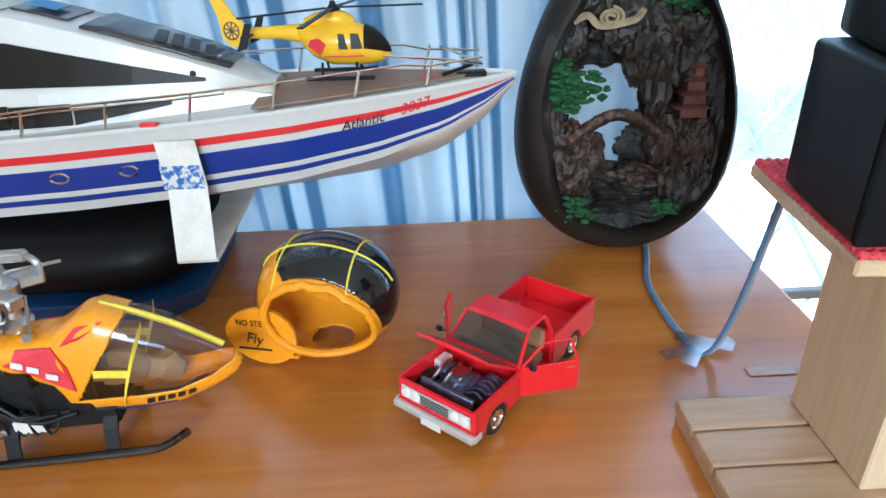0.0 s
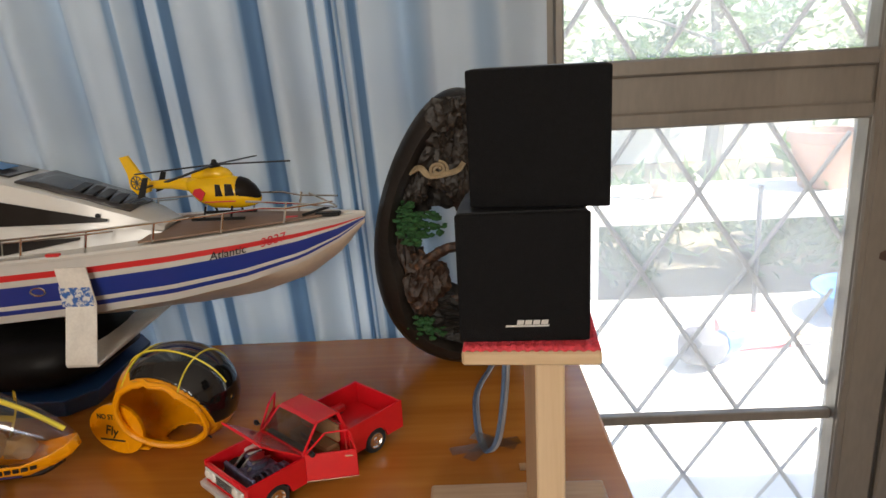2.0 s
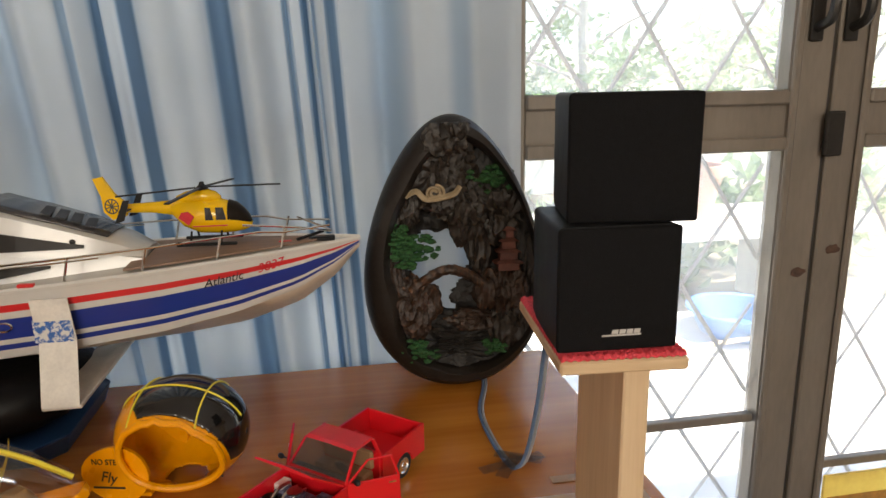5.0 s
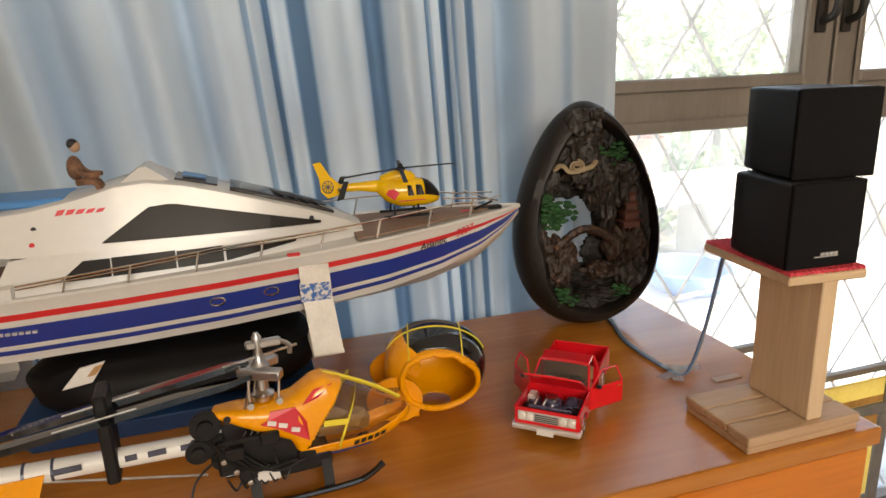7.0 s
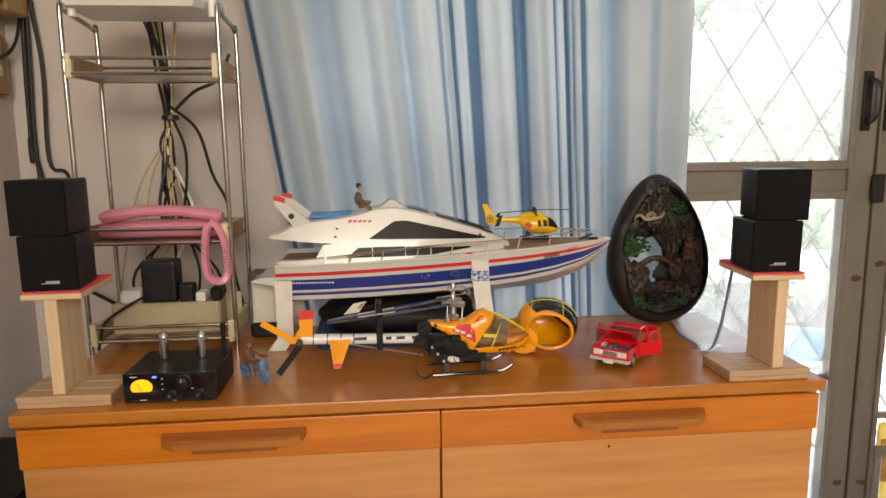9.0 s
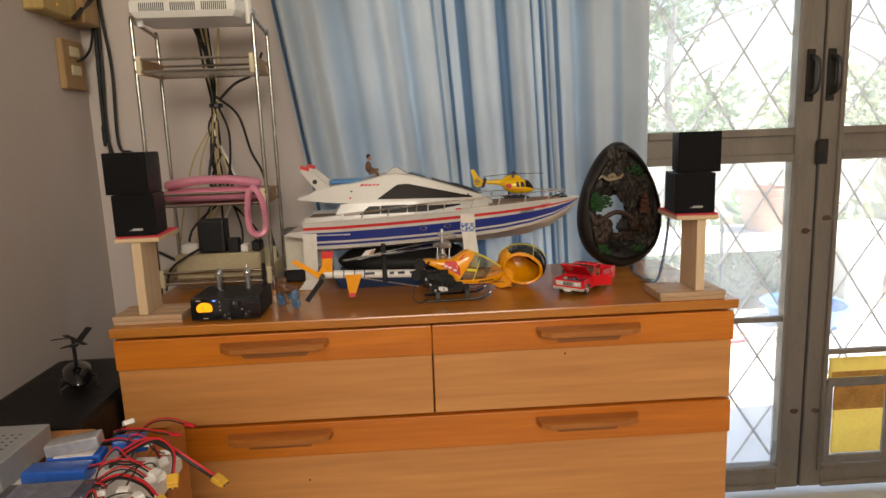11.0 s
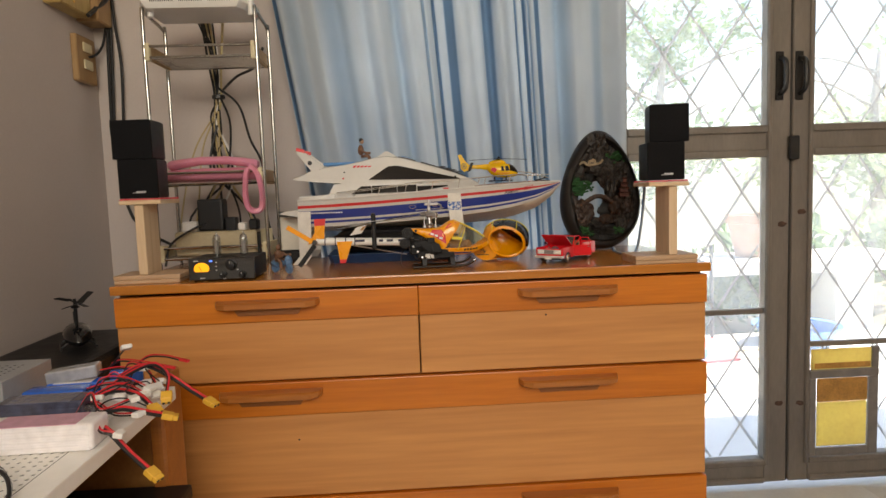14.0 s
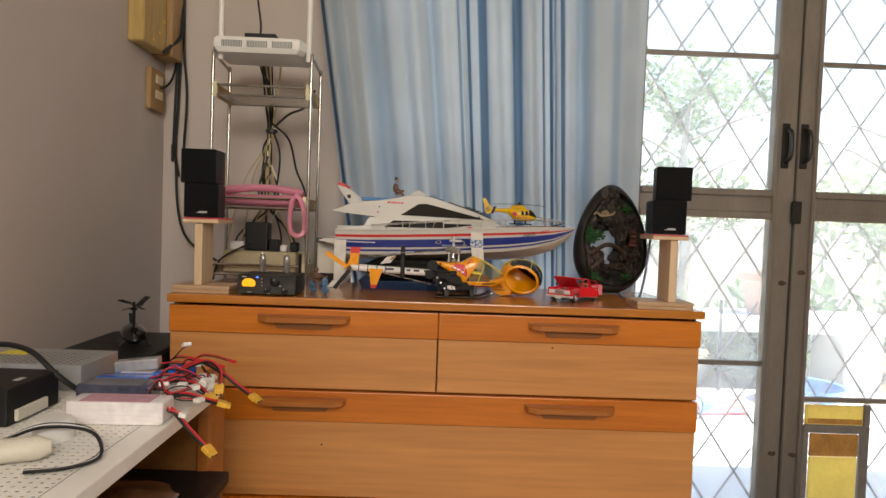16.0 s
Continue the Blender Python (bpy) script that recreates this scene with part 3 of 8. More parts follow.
def door_pull(x, parent):
    """A dark bow handle on its back plate."""
    bm = bmesh.new()
    add_box(bm, (x - 0.012, BACK - 0.018, 1.150), (x + 0.012, BACK - 0.0125, 1.292), None, 0.002)
    add_tube(bm, [(x, BACK - 0.018, 1.17), (x, BACK - 0.045, 1.182), (x, BACK - 0.050, 1.22), (x, BACK - 0.045, 1.26), (x, BACK - 0.018, 1.272)], 0.0075, 8, 4)
    return part("door_pull", bm, "handle_black", parent, "dark worn metal pull", True)


door_leaf("door_0", -0.55, 0.30, -0.49, 0.22, 0.516, 1.505, 0.560)
leaf1 = door_leaf("door_1", 0.305, 0.848, 0.352, 0.777, 0.516, 1.505, 0.560)
leaf2 = door_leaf("door_2", 0.856, 1.46, 0.918, 1.40, 0.404, 1.487, 0.994)
door_leaf("door_3", 1.465, 2.09, 1.52, 2.03, 0.404, 1.487, 0.560)
door_pull(0.812, leaf1)
door_pull(0.872, leaf2)
part("door_seam", box((0.8485, BACK - 0.004, FLOOR + 0.024), (0.8555, BACK + 0.02, 2.10)), "frame_dark", leaf2, "black gap between the leaves")
part("latch", box((0.836, BACK - 0.032, 0.975), (0.868, BACK - 0.0215, 1.045), 0.003), "handle_black", leaf2, "small worn latch plate")
for xx, zz in ((0.826, 0.782), (0.886, 0.818), (0.824, 0.226), (0.890, 0.224)):
    bm = bmesh.new()
    rough_ball(bm, (xx, BACK - 0.0128, zz), (0.013, 0.0022, 0.008), xx * 40 + zz, 0.5)
    part("knot", bm, "bolt_stain", leaf2 if xx > 0.85 else leaf1, "dark rusty bolt cover", True)
# pet flap in the lower part of the second leaf
flap = thing("pet_flap", pose(0.0, BACK - 0.02, 0.0), "yellow pet flap in a grey frame set in the door", "pet flap")
part("upper_pane", box((0.922, 0, 0.329), (1.112, 0.006, 0.392), 0.001), "amber_pane", flap)
part("band", box((0.930, -0.003, 0.332), (1.108, 0.0, 0.349), 0.001), "rust", flap, "brown stained band")
bm = bmesh.new()
add_box(bm, (0.915, -0.006, 0.302), (1.135, 0.010, 0.328), None, 0.003)
add_box(bm, (0.915, -0.004, 0.055), (0.936, 0.008, 0.302), None, 0.002)
add_box(bm, (1.104, -0.004, 0.055), (1.135, 0.008, 0.302), None, 0.002)
add_box(bm, (0.936, -0.004, 0.055), (1.104, 0.008, 0.080), None, 0.002)
add_box(bm, (1.113, -0.004, 0.328), (1.135, 0.008, 0.395), None, 0.002)
part("frame", bm, "flap_grey", flap)
part("flap", box((0.940, -0.002, 0.084), (1.100, 0.004, 0.225), 0.003), "amber_pane", flap)
part("flap_head", box((0.940, -0.003, 0.226), (1.100, 0.004, 0.300), 0.002), "rust", flap, "brown top of the flap")

# ---- the curtain ----
bm = bmesh.new()
stripe_layer = bm.verts.layers.float.new("stripe")
# dyed stripes and painted fold shadows: place along the width (at z 1.3), half width, depth of blue
# the first is edge shadow, the narrow dark ones fold shadow
STRIPES = [(-0.626, 0.007, 1.0), (-0.585, 0.018, 0.30), (-0.474, 0.034, 0.40), (-0.395, 0.018, 0.10), (-0.313, 0.014, 0.32),
           (-0.236, 0.0045, 0.65), (-0.207, 0.0050, 0.95), (-0.167, 0.0125, 0.92), (-0.062, 0.0140, 0.90), (0.018, 0.0035, 0.85), (0.041, 0.0042, 1.0),
           (0.052, 0.0022, 0.7), (0.072, 0.0065, 0.95), (0.142, 0.019, 0.45), (0.238, 0.016, 0.32)]
NU, NV = 420, 26
grid = []
for j in range(NV + 1):
    z = 0.02 + (2.06 - 0.02) * j / NV
    row = []
    for i in range(NU + 1):
        u = i / NU
        xl = -0.585 - 0.147 * (z - 1.04)
        x = xl + (0.316 - xl) * u
        u0 = -0.634 + 0.950 * u
        fold = 0.0190 * math.sin(u0 * 56 + 0.8 * math.sin(u0 * 17)) + 0.0050 * math.sin(u0 * 97 + 1.3 + 1.1 * math.sin(u0 * 23 + z * 0.6)) + 0.0026 * math.sin(u0 * 131 + 2 + z * 0.8) + 0.0005 * math.sin(u0 * 240 + z * 1.5)
        s = 0.0
        for c, w, d in STRIPES:
            e = abs(u0 - c + 0.012 * (z - 1.3) * math.sin(c * 9)) / w
            k = max(0.0, min(1.0, (1.25 - e) / 0.5)) if d > 0.6 else max(0.0, min(1.0, (1.7 - e) / 1.4))
            s = max(s, d * k * k * (3 - 2 * k))
            fold += 0.009 * d * max(0.0, 1 - (e / 1.5) ** 2)
        v = bm.verts.new((x, 0.765 + fold, z))
        v[stripe_layer] = s
        row.append(v)
    grid.append(row)
for a, b in zip(grid, grid[1:]):
    for i in range(NU):
        bm.faces.new((a[i], a[i + 1], b[i + 1], b[i]))
curtain = thing("curtain", Matrix.Identity(4), "pale blue striped curtain hanging in deep folds before the door", "curtain")
part("cloth", bm, "curtain", curtain, "", True)
part("curtain_rod", tube([(-0.75, 0.77, 2.075), (0.36, 0.77, 2.075)], 0.012, 12, 1), "steel", curtain)

# ---- the dresser ----
DX0, DX1, DY0, DY1 = -0.898, 0.324, 0.276, 0.695
dresser = thing("dresser", pose(0, 0, FLOOR), "wide orange-brown wooden dresser with flush drawers", "dresser")
H0 = -FLOOR
part("top", box((DX0 - 0.004, 0.266, 0.733 + H0), (DX1 + 0.006, 0.70, TOP + H0), 0.003, 2), "top", dresser, "glossy reddish brown top")
bm = bmesh.new()
add_box(bm, (DX0 + 0.004, DY0 + 0.018, 0.03), (DX0 + 0.022, DY1, 0.7325 + H0), None, 0.001)
add_box(bm, (DX1 - 0.022, DY0 + 0.018, 0.03), (DX1 - 0.004, DY1, 0.7325 + H0), None, 0.001)
add_box(bm, (DX0 + 0.022, DY1 - 0.012, 0.03), (DX1 - 0.022, DY1, 0.7325 + H0))
add_box(bm, (DX0 + 0.022, DY0 + 0.03, 0.03), (DX1 - 0.022, DY1 - 0.012, 0.045))
add_box(bm, (DX0 + 0.022, DY0 + 0.03, 0.535 + H0), (DX1 - 0.022, DY1 - 0.012, 0.545 + H0))
add_box(bm, (DX0 + 0.022, DY0 + 0.03, 0.283 + H0), (DX1 - 0.022, DY1 - 0.012, 0.293 + H0))
add_box(bm, (-0.294, DY0 + 0.03, 0.545 + H0), (-0.276, DY1 - 0.012, 0.7325 + H0))
part("carcass", bm, "carcass", dresser, "darker inner frame")
part("plinth", box((DX0 + 0.03, DY0 + 0.05, 0.0), (DX1 - 0.03, DY1 - 0.02, 0.0295), 0.002), "carcass", dresser)


def drawer(x0, x1, z0, z1, zs, handles):
    """A drawer front of two boards: a proud darker strip above, a pale panel below, and wooden pulls."""
    d = part("drawer", box((x0, DY0 + 0.004, z0 + H0), (x1, DY0 + 0.022, zs - 0.001 + H0), 0.0015), "panel", dresser)
    part("strip", box((x0 - 0.001, DY0 - 0.002, zs + H0), (x1 + 0.001, DY0 + 0.022, z1 + H0), 0.0025, 2), "strip", d, "darker orange wooden strip")
    for hx in handles:
        zt = z1 - 0.014 + H0
        bm = bmesh.new()
        loops = []
        for x, w, h in ((-0.104, 0.010, 0.012), (-0.098, 0.026, 0.014), (-0.080, 0.034, 0.016), (0.080, 0.034, 0.016), (0.098, 0.026, 0.014), (0.104, 0.010, 0.012)):
            y = DY0 - 0.0025
            loops.append([(hx + x, y, zt), (hx + x, y - w * 0.8, zt - 0.001), (hx + x, y - w, zt - 0.004), (hx + x, y - w, zt - h + 0.002), (hx + x, y - w * 0.85, zt - h), (hx + x, y, zt - h * 0.9)])
        rings(bm, loops)
        part("pull", bm, "handle", d, "carved wooden bar pull")
        # foot in darker wood, its colour standing in for the pull's shadow
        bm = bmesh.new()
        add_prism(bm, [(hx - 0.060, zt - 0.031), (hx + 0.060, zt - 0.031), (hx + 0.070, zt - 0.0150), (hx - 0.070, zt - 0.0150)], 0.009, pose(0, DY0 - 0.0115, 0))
        part("pull_foot", bm, "handle_dark", d, "foot under the pull, painted dark for the shade there")
    return d


drawer(DX0, -0.2865, 0.5415, 0.7265, 0.666, (-0.591,))
drawer(-0.2835, DX1, 0.5415, 0.7265, 0.666, (0.026,))
drawer(DX0, DX1, 0.290, 0.5375, 0.467, (-0.595, 0.024))
drawer(DX0, DX1, 0.036, 0.2865, 0.216, (-0.595, 0.024))


for mx, mz in ((-0.545, 0.412), (-0.02, 0.655)):
    part("mark", lathe([(0, 0), (0.0022, 0.0), (0.0016, 0.0006), (0, 0.0007)], pose(mx, DY0 + 0.0038 - (0.006 if mz > 0.6 else 0), mz + H0, 90, 0, 0), 8), "ink", dresser, "small dark dent")


# ---- speakers on their stands ----
def speaker_cube(name, parent, z, yaw, dx=0.0, dy=0.0, logo=True, hw=0.0383):
    """One cube of the pair: a cabinet that narrows towards its rounded back, with a cloth front."""
    m = pose(dx, dy, z, 0, 0, yaw)
    bm = bmesh.new()
    h = 0.0785
    secs = ((0.0045, 1.0, 1.0), (0.030, 0.98, 1.0), (0.064, 0.92, 1.0), (0.082, 0.85, 0.995), (0.087, 0.76, 0.96))
    loops = []
    for y, kx, kz in secs:
        w, top, r = hw * kx, h / 2 * kz, 0.0034
        lp = []
        for cx, cz, a0 in ((w - r, top - r, 0), (-w + r, top - r, 90), (-w + r, -top + r, 180), (w - r, -top + r, 270)):
            for k in range(4):
                an = radians(a0 + 30 * k)
                lp.append(m @ Vector((cx + r * math.cos(an), y, h / 2 + cz + r * math.sin(an))))
        loops.append(lp)
    rings(bm, loops)
    c = part(name, bm, "black", parent, "", True)
    part("grille", box((-hw, 0.0, 0.0004), (hw, 0.0042, h - 0.0004), 0.0019, 3, m), "grille", c, "black cloth grille", True)
    if logo:
        bm = bmesh.new()
        add_prism(bm, [(-0.0150, 0.0102), (0.0100, 0.0102), (0.0106, 0.0112), (-0.0144, 0.0112)], 0.0006, m @ pose(0.004, -0.0009, 0))
        for k in range(4):
            x = -0.0085 + k * 0.0047
            add_prism(bm, [(x, 0.0116), (x + 0.0039, 0.0116), (x + 0.0045, 0.0143), (x + 0.0006, 0.0143)], 0.0006, m @ pose(0.004, -0.0009, 0))
        part("badge", bm, "silver_print", c, "small silver badge")
    return c


def speaker(m, low_yaw, top_yaw, top_at, label):
    s = thing("speaker", m, label, "speaker", "pair of cube speakers")
    speaker_cube("lower_cube", s, 0.0, low_yaw)
    speaker_cube("upper_cube", s, 0.0786, top_yaw, top_at[0], top_at[1], False, 0.0398)
    return s


def stand(m, flip, label):
    """A home-made stand: decking base, upright plank, small shelf under a red mat."""
    s = thing("speaker_stand", m, label, "speaker stand", "speaker stands")
    base = part("base", box((-0.066, -0.044, 0.0), (0.066, 0.046, 0.008), 0.0015), "slat", s)
    for k in range(3):
        part("slat", box((-0.067, -0.045 + k * 0.031, 0.0082), (0.067, -0.0155 + k * 0.031, 0.0180), 0.0025, 2), "slat", base)
    part("upright", box((-0.009 + 0.016 * flip, -0.0385, 0.0182), (0.009 + 0.016 * flip, 0.0385, 0.1615), 0.0012), "pine", s, "pale pine plank")
    ms = pose(0.008 * flip, 0, 0, 0, 0, -5 * flip)
    part("shelf", box((-0.041, -0.046, 0.1617), (0.041, 0.082, 0.1705), 0.0015, 1, ms), "pine_h", s, "pale pine shelf")
    bm = bmesh.new()
    rows = []
    for j in range(97):
        y = -0.0455 + 0.127 * j / 96
        rows.append([ms @ Vector((-0.0405 + 0.081 * i / 60, y, 0.1725 + (0.0009 if (i // 2) % 2 else 0.0) + (0.0007 if (j // 2) % 2 else 0.0) - (0.0018 if i in (0, 60) or j in (0, 96) else 0.0))) for i in range(61)])
    rings(bm, rows, closed=False)
    part("mat", bm, "redmat", s, "red ribbed anti-slip mat")
    return s


stand(pose(0.238, 0.317, TOP), 1, "home-made pale pine speaker stand with a red mat on top")
speaker(pose(0.239, 0.277, TOP + 0.1745), -3, -9, (0.0105, 0.009), "black double cube speaker on the pine stand beside the egg ornament")
stand(pose(-0.836, 0.335, TOP), -0.5, "home-made pale pine speaker stand beside the amplifier")
speaker(pose(-0.839, 0.292, TOP + 0.1745), 2, -2, (-0.008, 0.0), "black double cube speaker on the pine stand beside the wire rack")

# speaker wire of the stand beside the egg, taped to the top
wire = thing("speaker_cable", pose(0, 0, TOP), "twin blue speaker cable taped down to the dresser top", "cable")
for nm, mat, o in (("twin_wire", "wire_blue", 0.0), ("second_wire", "wire_grey", 0.0034)):
    pts = [(0.236, 0.398, 0.166), (0.235, 0.404, 0.13), (0.232, 0.414, 0.07), (0.226, 0.424, 0.02), (0.218, 0.428, 0.004), (0.212, 0.440, 0.003), (0.208, 0.48, 0.003), (0.210, 0.54, 0.003), (0.228, 0.60, 0.003), (0.240, 0.66, 0.003)]
    part(nm, tube([(x + o, y + o * 0.3, z) for x, y, z in pts], 0.0017, 6, 5), mat, wire, "", True)
bm = bmesh.new()
for a, ang, w in ((0.0, 14, 0.032), (0.008, -28, 0.022), (-0.004, 55, 0.02)):
    add_box(bm, (-w, -0.006, 0.0056), (w, 0.006, 0.0062), pose(0.216 + a, 0.434 + a, a * 0.02, 0, 0, ang))
part("tape", bm, "tape", wire, "crumpled clear tape")
tape = thing("tape_scrap", pose(0.262, 0.408, TOP + 0.0006), "strip of brown tape stuck to the dresser top", "tape")
part("strip", box((-0.018, -0.005, 0.0), (0.018, 0.005, 0.0005)), "brown_tape", tape)

# ---- the egg-shaped rock garden ornament ----
egg = thing("egg_ornament", pose(0.2015, 0.631, TOP, -6, 0, -7), "dark brown egg-shaped ornament with a rock garden inside", "ornament")
EGG_H = 0.311


def egg_at(a, k):
    """A point of the egg's outline at angle a (0 at the bottom), scaled by k about its heart."""
    cz = 0.132
    z = EGG_H / 2 - EGG_H / 2 * math.cos(a)
    x = 0.1000 * math.sin(a) * (1 + 0.25 * math.cos(a))
    z = max(z, 0.0)
    return x * k, cz + (z - cz) * k


loops = []
for i in range(96):
    a = 2 * math.pi * i / 96
    inner = 0.815 + 0.105 * math.sin(a) - 0.10 * math.exp(-((a - 5.15) / 0.30) ** 2) + 0.035 * math.exp(-((a - 4.45) / 0.3) ** 2) + 0.016 * noise.noise(Vector((math.sin(a) * 3, math.cos(a) * 3, 1)))
    lp = []
    for t, y in ((0.0, -0.020), (0.04, -0.031), (0.25, -0.038), (0.62, -0.035), (0.88, -0.025)):
        k = inner + (1 - inner) * t
        lp.append((k, y))
    lp += [(1.0, -0.010), (0.975, 0.010), (0.92, 0.022), (0.85, 0.028), (0.78, 0.026), (inner, 0.0)]
    pts = []
    for k, y in lp:
        x, z = egg_at(a, k)
        pts.append(Vector((x, y, max(z, 0.001))))
    loops.append(pts)
bm = bmesh.new()
rings(bm, loops, wrap=True)
part("shell", bm, "stone_brown", egg, "smooth dark brown egg-shaped rim", True)


def in_hole(x, z):
    return ((x + 0.017) / 0.034) ** 2 + ((z - 0.146) / 0.034) ** 2 < 1 or ((x + 0.008) / 0.020) ** 2 + ((z - 0.100) / 0.014) ** 2 < 1 or ((x + 0.050) / 0.007) ** 2 + ((z - 0.215) / 0.016) ** 2 < 1


bm = bmesh.new()
res = {}
S = 0.004
for i in range(-26, 27):
    for j in range(0, 76):
        x, z = i * S, j * S
        ang = None
        inside = z < EGG_H and abs(x) < 0.94 * 0.1000 * math.sqrt(max(0, 1 - ((z - 0.146) / 0.140) ** 2)) * (1 + 0.25 * (1 - z / 0.153))
        if inside and not in_hole(x, z):
            res[(i, j)] = bm.verts.new((x, 0.012 + 0.012 * noise.noise(Vector((x * 40, z * 40, 2))) + 0.006 * noise.noise(Vector((x * 110, z * 110, 5))), z))
for (i, j), v in res.items():
    q = [res.get(p) for p in ((i, j), (i + 1, j), (i + 1, j + 1), (i, j + 1))]
    if all(q):
        bm.faces.new(q)
backp = part("back_face", bm, "rock_dark", egg, "dark cave wall", True)
sol = backp.modifiers.new("thickness", "SOLIDIFY")
sol.thickness, sol.offset = 0.006, 1.0
rng = random.Random(4)


def crag(name, c, r, n, material, amount=0.5, drip=1.6, label=""):
    """One furrowed, hanging stone mass."""
    bm = bmesh.new()
    res = bmesh.ops.create_icosphere(bm, subdivisions=5, radius=1.0)
    sd = rng.uniform(0, 40)
    size = Vector((r[0] * 1.6, r[1] * 1.35, r[2] * 1.6))
    for v in res["verts"]:
        d = v.co.normalized()
        p = Vector((d.x * size.x, d.y * size.y, d.z * size.z))
        lump = noise.noise(p * 55 + Vector((sd, 0, 0)))
        fur = 1 - abs(noise.noise(Vector((p.x * 190, p.y * 190, p.z * 60 + sd)))) * 2
        fine = noise.noise(p * 420 + Vector((0, sd, 0)))
        k = 1 + 0.50 * lump + 0.30 * fur + 0.09 * fine
        q = Vector(c) + p * k
        q.z = min(0.300, max(0.014, q.z))
        u = (EGG_H / 2 - q.z) / (EGG_H / 2)
        lim = 0.1000 * math.sqrt(max(0.0, 1 - u * u)) * (1 + 0.25 * u)
        q.x = min(lim * 0.91, max(-lim * 0.82, q.x))
        v.co = q
    return part(name, bm, material, egg, label, True)


crag("crag", (-0.006, -0.018, 0.282), (0.017, 0.012, 0.016), 12, "rock", label="furrowed brown rock")
crag("crag", (0.010, -0.030, 0.294), (0.007, 0.008, 0.006), 12, "rock")
crag("crag", (-0.016, -0.014, 0.252), (0.019, 0.012, 0.019), 12, "rock")
crag("crag", (0.004, -0.014, 0.222), (0.020, 0.012, 0.016), 12, "rock")
crag("crag", (0.012, -0.016, 0.204), (0.012, 0.012, 0.018), 11, "rock")
crag("crag", (0.025, -0.012, 0.174), (0.008, 0.011, 0.022), 11, "rock")
crag("crag", (0.031, -0.008, 0.150), (0.006, 0.009, 0.016), 11, "rock")
crag("crag", (0.052, 0.002, 0.240), (0.018, 0.008, 0.034), 14, "rock_dark")
crag("crag", (0.056, -0.010, 0.208), (0.011, 0.010, 0.013), 8, "rock")
crag("crag", (0.054, -0.010, 0.184), (0.010, 0.010, 0.012), 8, "rock")
crag("crag", (0.078, -0.004, 0.190), (0.008, 0.010, 0.030), 8, "rock_dark")
crag("crag", (-0.056, -0.008, 0.206), (0.010, 0.010, 0.016), 8, "rock")
crag("crag", (-0.072, -0.010, 0.132), (0.008, 0.010, 0.020), 9, "copper_rock", label="copper-edged rock")
crag("crag", (-0.046, -0.018, 0.096), (0.014, 0.010, 0.016), 9, "copper_rock")
for cx, cz, h in ((0.036, 0.112, 0.012), (0.054, 0.108, 0.014), (0.072, 0.112, 0.011)):
    crag("crag", (cx, -0.016, cz), (0.0075, 0.009, h), 12, "copper_rock")
crag("crag", (0.030, -0.014, 0.076), (0.024, 0.010, 0.006), 12, "copper_rock")
crag("crag", (0.058, -0.018, 0.064), (0.009, 0.008, 0.013), 12, "rock")
crag("crag", (0.076, -0.016, 0.072), (0.008, 0.008, 0.014), 12, "rock")
crag("crag", (0.086, -0.004, 0.170), (0.006, 0.010, 0.034), 8, "rock_dark")
crag("crag", (0.088, -0.006, 0.108), (0.006, 0.010, 0.024), 8, "rock")
crag("crag", (0.050, 0.004, 0.096), (0.026, 0.008, 0.020), 12, "rock_dark")
crag("crag", (0.000, -0.004, 0.046), (0.050, 0.014, 0.014), 16, "rock_dark")
bm = bmesh.new()
add_tube(bm, [(-0.048 + 0.086 * k / 15, -0.024, 0.112 + 0.022 * math.sin(math.pi * min(1, k / 15 * 1.05)) + 0.006 * k / 15) for k in range(16)], 0.0055, 10, 3, flat=1.3)
for v in bm.verts:
    v.co += 0.0016 * noise.noise_vector(v.co * 260)
part("arch_bridge", bm, "copper_rock", egg, "small copper-brown arched bridge", True)
bm = bmesh.new()
for k in range(4):
    w = 0.017 - 0.0028 * k
    z = 0.134 + 0.0125 * k
    add_box(bm, (0.062 - w * 0.7, -0.028, z), (0.062 + w * 0.7, -0.006, z + 0.0085), None, 0.0006)
    rings(bm, [[(0.062 - w, -0.032, z + 0.0086), (0.062 + w, -0.032, z + 0.0086), (0.062 + w, -0.002, z + 0.0086), (0.062 - w, -0.002, z + 0.0086)],
               [(0.062 - w * 0.55, -0.026, z + 0.0124), (0.062 + w * 0.55, -0.026, z + 0.0124), (0.062 + w * 0.55, -0.008, z + 0.0124), (0.062 - w * 0.55, -0.008, z + 0.0124)]])
part("pagoda", bm, "jade", egg, "little rust-red pavilion")


def moss(c, r, n):
    bm = bmesh.new()
    for k in range(n):
        d = Vector((rng.gauss(0, 0.5), rng.gauss(0, 0.5), rng.gauss(0, 0.5)))
        p = Vector(c) + Vector((d.x * r[0], d.y * r[1], d.z * r[2]))
        s = rng.uniform(0.0022, 0.0045)
        rough_ball(bm, p, (s * 1.4, s, s * 0.8), rng.uniform(0, 90), 0.6, 3, 1)
    part("foliage", bm, "moss", egg, "green moulded foliage")


